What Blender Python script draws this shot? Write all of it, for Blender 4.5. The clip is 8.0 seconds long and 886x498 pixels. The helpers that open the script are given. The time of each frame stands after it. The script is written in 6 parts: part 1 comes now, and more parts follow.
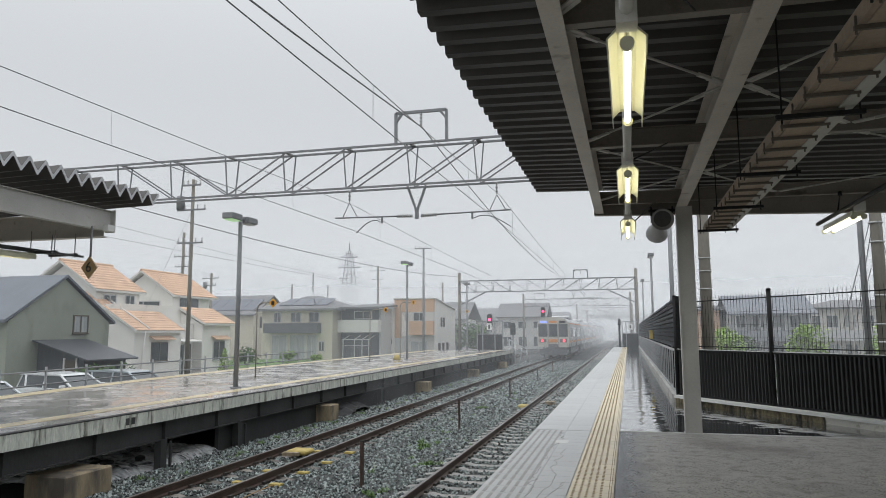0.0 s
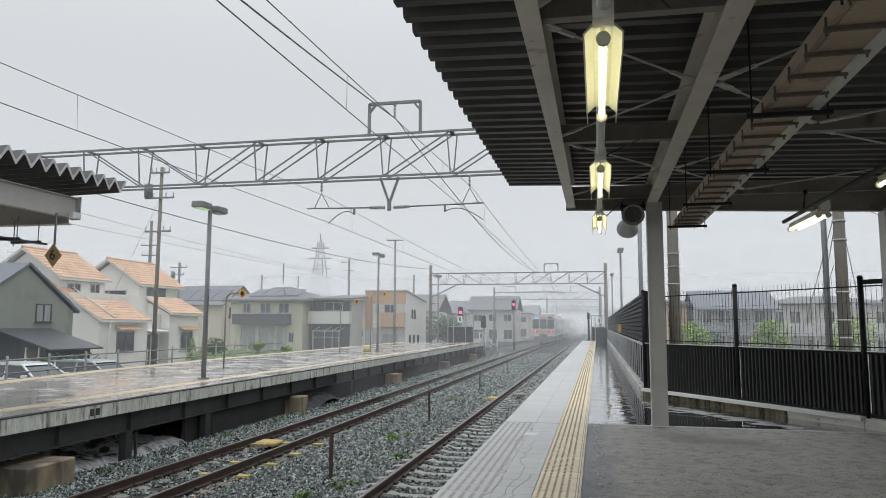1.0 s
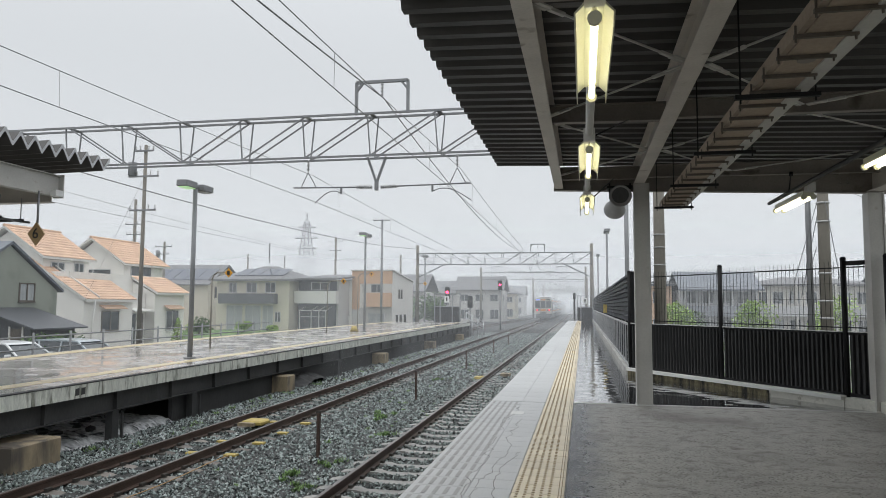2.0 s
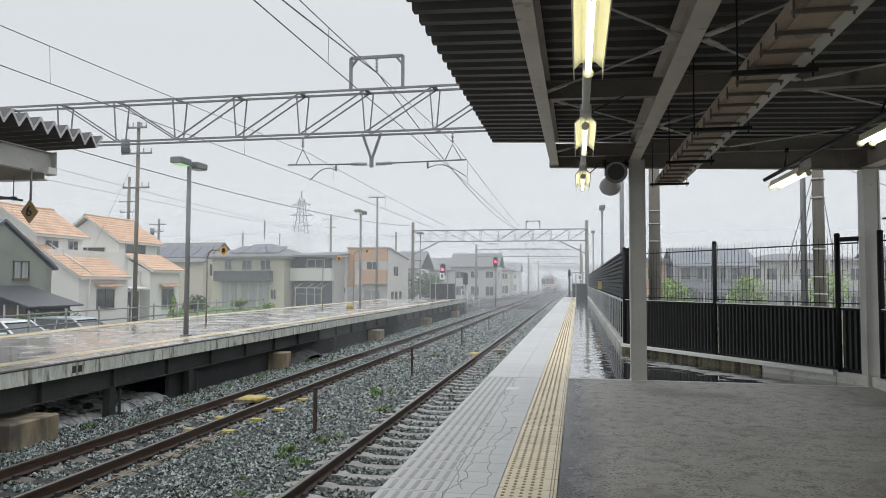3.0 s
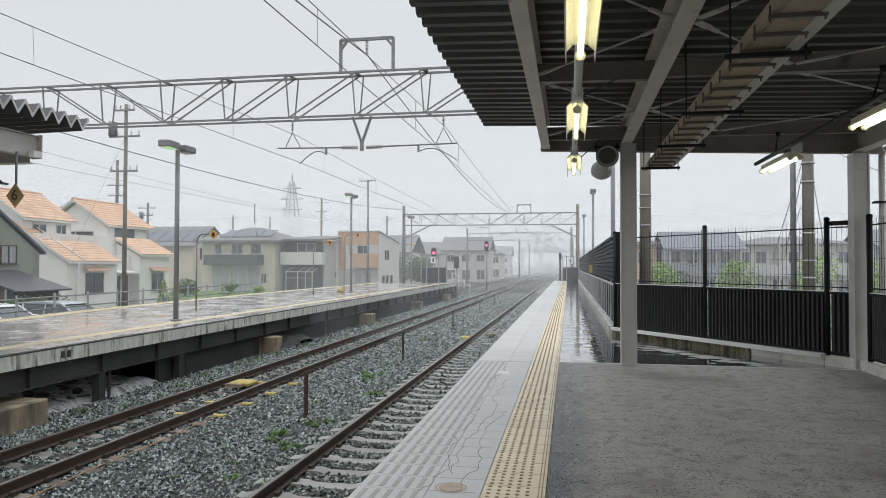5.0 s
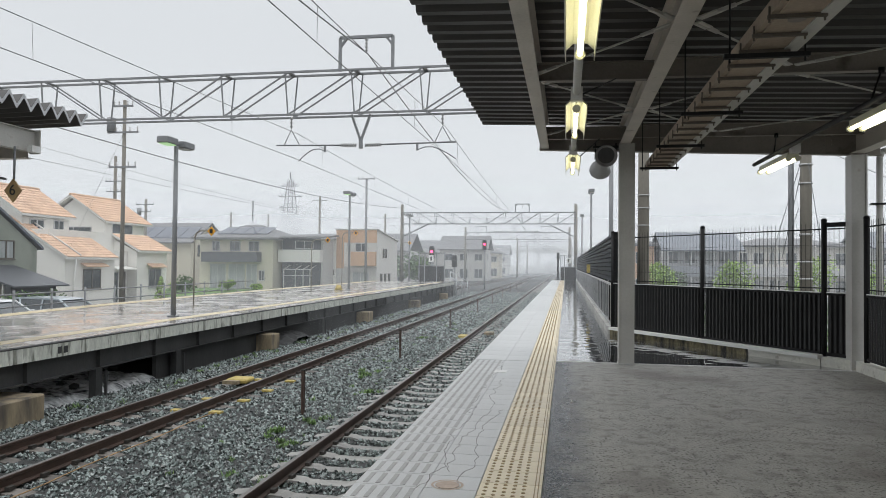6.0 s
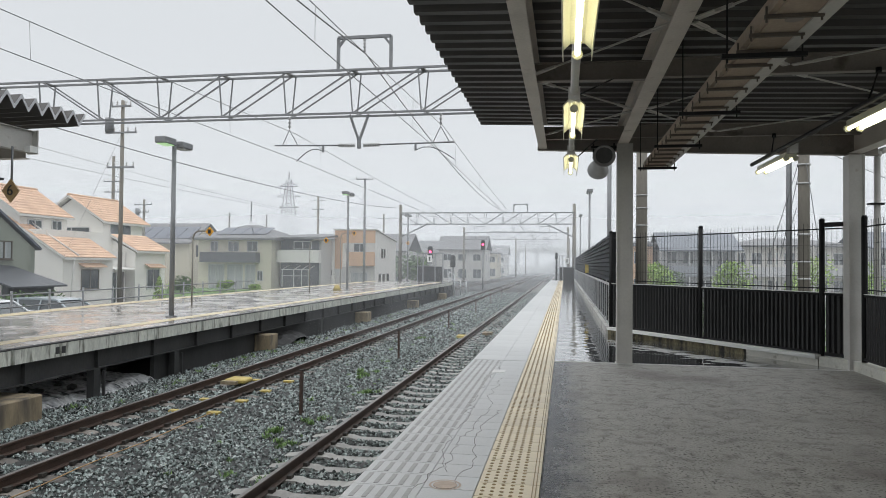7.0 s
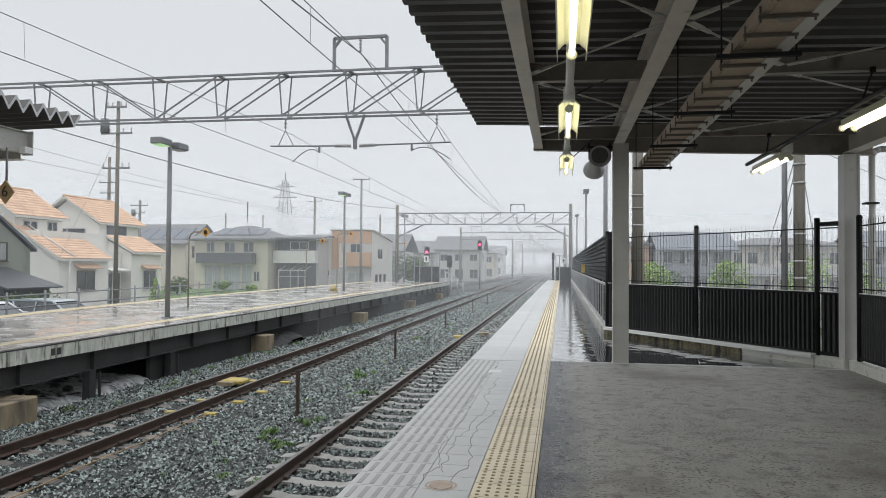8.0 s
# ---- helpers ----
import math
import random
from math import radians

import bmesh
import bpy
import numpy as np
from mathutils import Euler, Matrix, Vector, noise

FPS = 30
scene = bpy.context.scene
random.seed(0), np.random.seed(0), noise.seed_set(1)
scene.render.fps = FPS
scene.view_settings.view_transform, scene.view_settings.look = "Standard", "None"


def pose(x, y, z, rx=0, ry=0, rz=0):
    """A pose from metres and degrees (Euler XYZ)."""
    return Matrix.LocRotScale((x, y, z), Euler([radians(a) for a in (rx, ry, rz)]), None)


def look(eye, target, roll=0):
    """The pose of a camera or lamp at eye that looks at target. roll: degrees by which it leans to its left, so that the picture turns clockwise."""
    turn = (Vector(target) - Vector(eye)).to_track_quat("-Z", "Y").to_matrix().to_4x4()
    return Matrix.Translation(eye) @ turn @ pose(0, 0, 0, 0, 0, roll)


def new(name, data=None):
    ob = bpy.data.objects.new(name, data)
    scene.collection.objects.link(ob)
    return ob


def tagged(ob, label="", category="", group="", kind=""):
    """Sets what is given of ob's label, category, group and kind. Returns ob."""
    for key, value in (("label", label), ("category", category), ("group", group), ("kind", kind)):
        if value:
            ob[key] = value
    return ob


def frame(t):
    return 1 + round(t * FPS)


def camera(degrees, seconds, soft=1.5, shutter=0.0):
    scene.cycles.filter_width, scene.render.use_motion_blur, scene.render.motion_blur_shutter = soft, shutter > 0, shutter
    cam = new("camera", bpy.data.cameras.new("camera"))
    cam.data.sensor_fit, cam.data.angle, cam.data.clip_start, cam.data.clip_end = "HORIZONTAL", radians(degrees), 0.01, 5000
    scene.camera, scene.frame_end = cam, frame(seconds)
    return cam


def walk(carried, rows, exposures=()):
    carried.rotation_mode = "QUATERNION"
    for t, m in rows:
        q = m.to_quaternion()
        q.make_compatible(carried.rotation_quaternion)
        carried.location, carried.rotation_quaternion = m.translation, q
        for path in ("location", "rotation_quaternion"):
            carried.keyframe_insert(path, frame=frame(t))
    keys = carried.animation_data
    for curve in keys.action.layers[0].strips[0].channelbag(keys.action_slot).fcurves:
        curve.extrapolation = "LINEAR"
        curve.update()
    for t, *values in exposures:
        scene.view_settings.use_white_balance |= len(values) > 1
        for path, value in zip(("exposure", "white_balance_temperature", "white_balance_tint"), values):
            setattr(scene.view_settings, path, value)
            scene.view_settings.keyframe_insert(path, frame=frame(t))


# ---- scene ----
cam = camera(64.7, 8.0, soft=0.9)
# seconds, yaw, pitch, roll, then the small sway of the holder
TURNS = [(0.0, 14.755, 6.812, 0.275, 0.027, -0.044, -0.005), (0.5, 13.156, 6.446, 0.013, 0.020, -0.050, -0.010), (1.0, 12.369, 6.185, -0.225, 0.015, -0.037, -0.003),
         (1.5, 11.894, 5.742, -0.399, 0.005, -0.032, -0.003), (1.7, 11.60, 5.20, -0.38, 0.004, -0.033, -0.003), (2.8, 10.95, 3.20, -0.22, -0.002, -0.037, -0.002),
         (3.0, 10.90, 2.679, -0.188, -0.002, -0.036, -0.002), (3.5, 10.895, 2.163, -0.111, -0.002, -0.018, 0.005), (4.0, 10.83, 1.872, -0.022, -0.001, -0.009, 0.005),
         (4.5, 10.477, 1.584, 0.080, -0.005, 0.004, 0.010), (4.7, 10.31, 1.46, 0.05, -0.005, 0.004, 0.010), (5.8, 10.01, 1.245, -0.55, -0.006, -0.001, 0.002),
         (6.0, 9.998, 1.241, -0.574, -0.006, -0.002, 0.002), (6.5, 9.973, 1.236, -0.60, -0.002, 0.006, 0.004), (7.0, 9.88, 1.26, -0.54, 0.0, 0.0, 0.0),
         (7.5, 9.78, 1.293, -0.465, 0.004, 0.003, 0.0), (8.0, 9.62, 1.281, -0.392, 0.010, 0.003, 0.001)]
walk(cam, [(t, pose(dx, dy, 1.55 + dz, 90 + pitch, roll, yaw)) for t, yaw, pitch, roll, dx, dy, dz in TURNS],
     exposures=[(0.0, -0.10), (1.0, -0.06), (1.7, -0.02), (3.0, 0.03), (4.5, 0.05), (8.0, 0.06)])

# ---- light: overcast sky in rain, platform tubes glow by their material ----
world = bpy.data.worlds.new("overcast_sky")
scene.world = world
scene.cycles.transparent_max_bounces = 32
world.use_nodes = True
wn, wl = world.node_tree.nodes, world.node_tree.links
wn.clear()
sky = wn.new("ShaderNodeTexSky")
sky.sky_type, sky.sun_disc = 'NISHITA', False
sky.sun_elevation, sky.sun_rotation = radians(55), radians(200)
grey = wn.new("ShaderNodeHueSaturation")
grey.inputs["Saturation"].default_value = 0.12
wl.new(sky.outputs[0], grey.inputs["Color"])
clear_bg, cloud_bg, both = wn.new("ShaderNodeBackground"), wn.new("ShaderNodeBackground"), wn.new("ShaderNodeAddShader")
wl.new(grey.outputs[0], clear_bg.inputs[0])
clear_bg.inputs[1].default_value = 0.012
cloud_bg.inputs[0].default_value = (0.655, 0.685, 0.715, 1)
cloud_bg.inputs[1].default_value = 0.98
# the cloud deck grows brighter towards the zenith
way = wn.new("ShaderNodeTexCoord")
part_z = wn.new("ShaderNodeSeparateXYZ")
deck = wn.new("ShaderNodeMapRange")
deck.interpolation_type = 'SMOOTHSTEP'
deck.inputs["From Min"].default_value, deck.inputs["From Max"].default_value = 0.30, 1.0
deck.inputs["To Min"].default_value, deck.inputs["To Max"].default_value = 0.985, 2.15
wl.new(way.outputs["Generated"], part_z.inputs[0])
wl.new(part_z.outputs["Z"], deck.inputs["Value"])
wl.new(deck.outputs[0], cloud_bg.inputs[1])
wl.new(clear_bg.outputs[0], both.inputs[0])
wl.new(cloud_bg.outputs[0], both.inputs[1])
world_out = wn.new("ShaderNodeOutputWorld")
wl.new(both.outputs[0], world_out.inputs[0])
sun = new("sun", bpy.data.lights.new("sun", "SUN"))
sun.data.energy, sun.data.angle, sun.data.color = 0.8, radians(40), (1.0, 0.97, 0.93)
sun.matrix_world = look((0, 0, 60), (8, 14, 0))


# ---- materials ----
def mat(name, color, rough=0.6, metal=0.0, var=0.25, scale=3.0, fine=40.0, bump=0.15, island=0.0, rnd=0.0, wet=0.0, stretch=(1, 1, 1), stain=None, grain=0.35, spec=0.5):
    """A surface with large and fine variation; wet: share of it that lies under a film of water."""
    m = bpy.data.materials.new(name)
    m.use_nodes = True
    n, l = m.node_tree.nodes, m.node_tree.links
    b = n["Principled BSDF"]
    tc, mp = n.new("ShaderNodeTexCoord"), n.new("ShaderNodeMapping")
    mp.inputs["Scale"].default_value = stretch
    l.new(tc.outputs["Object"], mp.inputs[0])
    big, small = n.new("ShaderNodeTexNoise"), n.new("ShaderNodeTexNoise")
    big.inputs["Scale"].default_value, small.inputs["Scale"].default_value = scale, fine
    big.inputs["Detail"].default_value, small.inputs["Detail"].default_value = 5, 3
    for t in (big, small):
        l.new(mp.outputs[0], t.inputs["Vector"])
    mix = n.new("ShaderNodeMath")
    mix.operation = 'MULTIPLY_ADD'
    l.new(big.outputs["Fac"], mix.inputs[0])
    mix.inputs[1].default_value = 1 - grain
    half = n.new("ShaderNodeMath")
    half.operation = 'MULTIPLY'
    l.new(small.outputs["Fac"], half.inputs[0])
    half.inputs[1].default_value = grain
    l.new(half.outputs[0], mix.inputs[2])
    fac = mix.outputs[0]
    if island or rnd:
        add = n.new("ShaderNodeMath")
        add.operation = 'MULTIPLY_ADD'
        src = n.new("ShaderNodeNewGeometry").outputs["Random Per Island"] if island else n.new("ShaderNodeObjectInfo").outputs["Random"]
        sub = n.new("ShaderNodeMath")
        sub.operation = 'SUBTRACT'
        l.new(src, sub.inputs[0])
        sub.inputs[1].default_value = 0.5
        l.new(sub.outputs[0], add.inputs[0])
        add.inputs[1].default_value = island or rnd
        l.new(fac, add.inputs[2])
        fac = add.outputs[0]
    ramp = n.new("ShaderNodeValToRGB")
    c = Vector(color)
    ramp.color_ramp.elements[0].position, ramp.color_ramp.elements[1].position = 0.25, 0.75
    ramp.color_ramp.elements[0].color = (*(c * (1 - var)), 1)
    ramp.color_ramp.elements[1].color = (*[min(1, v * (1 + var)) for v in c], 1)
    l.new(fac, ramp.inputs[0])
    col = ramp.outputs[0]
    if stain:
        st = n.new("ShaderNodeTexNoise")
        st.inputs["Scale"].default_value, st.inputs["Detail"].default_value = stain[1], 6
        l.new(mp.outputs[0], st.inputs["Vector"])
        sr = n.new("ShaderNodeValToRGB")
        sr.color_ramp.elements[0].position, sr.color_ramp.elements[1].position = stain[2], stain[2] + (stain[3] if len(stain) > 3 else 0.14)
        l.new(st.outputs["Fac"], sr.inputs[0])
        sm = n.new("ShaderNodeMixRGB")
        l.new(sr.outputs[0], sm.inputs[0])
        l.new(col, sm.inputs[1])
        sm.inputs[2].default_value = (*stain[0], 1)
        col = sm.outputs[0]
    l.new(col, b.inputs["Base Color"])
    b.inputs["Specular IOR Level"].default_value = spec
    b.inputs["Metallic"].default_value = metal
    b.inputs["Roughness"].default_value = rough
    bp = n.new("ShaderNodeBump")
    bp.inputs["Strength"].default_value, bp.inputs["Distance"].default_value = bump, 0.02
    l.new(small.outputs["Fac"], bp.inputs["Height"])
    l.new(bp.outputs[0], b.inputs["Normal"])
    if wet:
        wnoise = n.new("ShaderNodeTexNoise")
        wnoise.inputs["Scale"].default_value, wnoise.inputs["Detail"].default_value = 0.9, 4
        l.new(mp.outputs[0], wnoise.inputs["Vector"])
        wr = n.new("ShaderNodeValToRGB")
        wr.color_ramp.elements[0].position, wr.color_ramp.elements[1].position = wet - 0.08, wet + 0.12
        wr.color_ramp.elements[0].color, wr.color_ramp.elements[1].color = (0.04,) * 3 + (1,), (0.34,) * 3 + (1,)
        l.new(wnoise.outputs["Fac"], wr.inputs[0])
        l.new(wr.outputs[0], b.inputs["Roughness"])
        wb = n.new("ShaderNodeMath")
        wb.operation = 'MULTIPLY'
        l.new(wr.outputs[0], wb.inputs[0])
        wb.inputs[1].default_value = bump
        l.new(wb.outputs[0], bp.inputs["Strength"])
    return m


def blend_of(n, l, fac, a, b):
    """A colour between a and b by fac."""
    mx = n.new("ShaderNodeMixRGB")
    l.new(fac, mx.inputs[0])
    for k, c in ((1, a), (2, b)):
        if isinstance(c, tuple):
            mx.inputs[k].default_value = (*c, 1)
        else:
            l.new(c, mx.inputs[k])
    return mx.outputs[0]


def noise_of(n, l, vec, scale, detail, lo, hi):
    """A noise cut to 0..1 between lo and hi."""
    t, r = n.new("ShaderNodeTexNoise"), n.new("ShaderNodeMapRange")
    t.inputs["Scale"].default_value, t.inputs["Detail"].default_value = scale, detail
    l.new(vec, t.inputs["Vector"])
    l.new(t.outputs["Fac"], r.inputs["Value"])
    r.inputs["From Min"].default_value, r.inputs["From Max"].default_value = lo, hi
    return r.outputs[0]


def value_of(n, l, op, a, b):
    m_ = n.new("ShaderNodeMath")
    m_.operation = op
    for k, v in ((0, a), (1, b)):
        if isinstance(v, (int, float)):
            m_.inputs[k].default_value = v
        else:
            l.new(v, m_.inputs[k])
    return m_.outputs[0]


def asphalt_floor(name):
    """Worn asphalt, pitted and blotched, soaked by blown rain along the tactile strip."""
    m = bpy.data.materials.new(name)
    m.use_nodes = True
    n, l = m.node_tree.nodes, m.node_tree.links
    b = n["Principled BSDF"]
    at = n.new("ShaderNodeTexCoord").outputs["Object"]
    sep = n.new("ShaderNodeSeparateXYZ")
    l.new(at, sep.inputs[0])
    col = blend_of(n, l, noise_of(n, l, at, 1.1, 6, 0.32, 0.68), (0.295, 0.278, 0.250), (0.430, 0.415, 0.380))
    col = blend_of(n, l, noise_of(n, l, at, 70, 3, 0.40, 0.66), col, (0.47, 0.46, 0.425))
    col = blend_of(n, l, noise_of(n, l, at, 0.55, 4, 0.52, 0.70), col, (0.185, 0.160, 0.140))
    col = blend_of(n, l, noise_of(n, l, at, 6.5, 6, 0.50, 0.72), col, (0.20, 0.182, 0.160))
    pits = value_of(n, l, 'MULTIPLY', noise_of(n, l, at, 38, 3, 0.55, 0.63), noise_of(n, l, at, 2.6, 5, 0.30, 0.52))
    col = blend_of(n, l, pits, col, (0.10, 0.090, 0.078))
    ragged = value_of(n, l, 'ADD', value_of(n, l, 'MULTIPLY', noise_of(n, l, at, 3.0, 6, 0.25, 0.75), 0.24), value_of(n, l, 'MULTIPLY', noise_of(n, l, at, 22, 3, 0.3, 0.7), 0.12))
    soak = n.new("ShaderNodeMapRange")
    soak.interpolation_type = 'SMOOTHSTEP'
    l.new(value_of(n, l, 'SUBTRACT', sep.outputs["X"], ragged), soak.inputs["Value"])
    for k, v in (("From Min", -0.30), ("From Max", 0.12), ("To Min", 1), ("To Max", 0)):
        soak.inputs[k].default_value = v
    col = blend_of(n, l, soak.outputs[0], col, (0.034, 0.038, 0.046))
    l.new(col, b.inputs["Base Color"])
    gloss = n.new("ShaderNodeMapRange")
    l.new(soak.outputs[0], gloss.inputs["Value"])
    gloss.inputs["To Min"].default_value, gloss.inputs["To Max"].default_value = 0.52, 0.20
    l.new(gloss.outputs[0], b.inputs["Roughness"])
    bp = n.new("ShaderNodeBump")
    bp.inputs["Strength"].default_value, bp.inputs["Distance"].default_value = 0.55, 0.012
    l.new(value_of(n, l, 'SUBTRACT', noise_of(n, l, at, 48, 4, 0.2, 0.8), pits), bp.inputs["Height"])
    l.new(bp.outputs[0], b.inputs["Normal"])
    return m


def rain_film(name):
    """Dark asphalt under moving rain water: small ripples all over, coarse grit where the film is thin."""
    m = bpy.data.materials.new(name)
    m.use_nodes = True
    n, l = m.node_tree.nodes, m.node_tree.links
    b = n["Principled BSDF"]
    at = n.new("ShaderNodeTexCoord").outputs["Object"]
    col = blend_of(n, l, noise_of(n, l, at, 1.6, 5, 0.35, 0.65), (0.040, 0.042, 0.044), (0.10, 0.10, 0.098))
    l.new(col, b.inputs["Base Color"])
    thin = noise_of(n, l, at, 0.8, 4, 0.50, 0.72)
    gloss = n.new("ShaderNodeMapRange")
    l.new(thin, gloss.inputs["Value"])
    gloss.inputs["To Min"].default_value, gloss.inputs["To Max"].default_value = 0.03, 0.16
    l.new(gloss.outputs[0], b.inputs["Roughness"])
    b.inputs["Specular IOR Level"].default_value = 0.9
    b.inputs["Coat Weight"].default_value, b.inputs["Coat Roughness"].default_value = 0.8, 0.03
    wave, grit = n.new("ShaderNodeBump"), n.new("ShaderNodeBump")
    wave.inputs["Strength"].default_value, wave.inputs["Distance"].default_value = 0.40, 0.016
    l.new(noise_of(n, l, at, 2.3, 1.6, 0.2, 0.8), wave.inputs["Height"])
    grit.inputs["Distance"].default_value = 0.006
    l.new(value_of(n, l, 'MULTIPLY', thin, 0.5), grit.inputs["Strength"])
    l.new(noise_of(n, l, at, 40, 3, 0.2, 0.8), grit.inputs["Height"])
    l.new(wave.outputs[0], grit.inputs["Normal"])
    l.new(grit.outputs[0], b.inputs["Normal"])
    l.new(wave.outputs[0], b.inputs["Coat Normal"])
    return m


def glow(name, color, strength):
    m = bpy.data.materials.new(name)
    m.use_nodes = True
    b = m.node_tree.nodes["Principled BSDF"]
    b.inputs["Base Color"].default_value = (*color, 1)
    b.inputs["Emission Color"].default_value = (*color, 1)
    b.inputs["Emission Strength"].default_value = strength
    return m


def glass(name, color, rough=0.05):
    m = bpy.data.materials.new(name)
    m.use_nodes = True
    b = m.node_tree.nodes["Principled BSDF"]
    b.inputs["Base Color"].default_value = (*color, 1)
    b.inputs["Roughness"].default_value = rough
    b.inputs["Specular IOR Level"].default_value = 0.8
    return m


def mist(name, density, low, high, ragged=0.5, round_edge=False):
    """Rain haze: a thin veil that lets most light through and scatters the rest, uneven, thinning out towards its top."""
    m = bpy.data.materials.new(name)
    m.use_nodes = True
    n, l = m.node_tree.nodes, m.node_tree.links
    n.clear()
    tc = n.new("ShaderNodeTexCoord")
    sep = n.new("ShaderNodeSeparateXYZ")
    l.new(tc.outputs["Generated"], sep.inputs[0])
    nz = n.new("ShaderNodeTexNoise")
    nz.inputs["Scale"].default_value, nz.inputs["Detail"].default_value = 3.0, 4
    l.new(tc.outputs["Generated"], nz.inputs["Vector"])
    if round_edge:
        dist = n.new("ShaderNodeVectorMath")
        dist.operation = 'DISTANCE'
        flat = n.new("ShaderNodeVectorMath")
        flat.operation = 'MULTIPLY'
        flat.inputs[1].default_value = (1, 0, 1)
        l.new(tc.outputs["Generated"], flat.inputs[0])
        l.new(flat.outputs[0], dist.inputs[0])
        dist.inputs[1].default_value = (0.5, 0, 0.5)
        source = dist.outputs["Value"]
    else:
        source = sep.outputs["Z"]
    fall = n.new("ShaderNodeMapRange")
    fall.interpolation_type = 'SMOOTHSTEP'
    fall.inputs["From Min"].default_value, fall.inputs["From Max"].default_value = low, high
    fall.inputs["To Min"].default_value, fall.inputs["To Max"].default_value = 1, 0
    l.new(source, fall.inputs["Value"])
    rag = n.new("ShaderNodeMapRange")
    rag.inputs["From Min"].default_value, rag.inputs["From Max"].default_value = 0.3, 0.7
    rag.inputs["To Min"].default_value, rag.inputs["To Max"].default_value = (1 - ragged) * density, density
    l.new(nz.outputs["Fac"], rag.inputs["Value"])
    mul = n.new("ShaderNodeMath")
    mul.operation = 'MULTIPLY'
    l.new(fall.outputs[0], mul.inputs[0])
    l.new(rag.outputs[0], mul.inputs[1])
    clear, drops, soft, veil, mx = (n.new("ShaderNodeBsdfTransparent"), n.new("ShaderNodeBsdfDiffuse"), n.new("ShaderNodeBsdfTranslucent"),
                                    n.new("ShaderNodeAddShader"), n.new("ShaderNodeMixShader"))
    drops.inputs[0].default_value = soft.inputs[0].default_value = (0.585, 0.60, 0.615, 1)
    up, down = n.new("ShaderNodeCombineXYZ"), n.new("ShaderNodeCombineXYZ")
    up.inputs[2].default_value, down.inputs[2].default_value = 1, -1
    l.new(up.outputs[0], drops.inputs["Normal"])
    l.new(down.outputs[0], soft.inputs["Normal"])
    l.new(drops.outputs[0], veil.inputs[0])
    l.new(soft.outputs[0], veil.inputs[1])
    l.new(mul.outputs[0], mx.inputs[0])
    l.new(clear.outputs[0], mx.inputs[1])
    l.new(veil.outputs[0], mx.inputs[2])
    out = n.new("ShaderNodeOutputMaterial")
    l.new(mx.outputs[0], out.inputs[0])
    return m


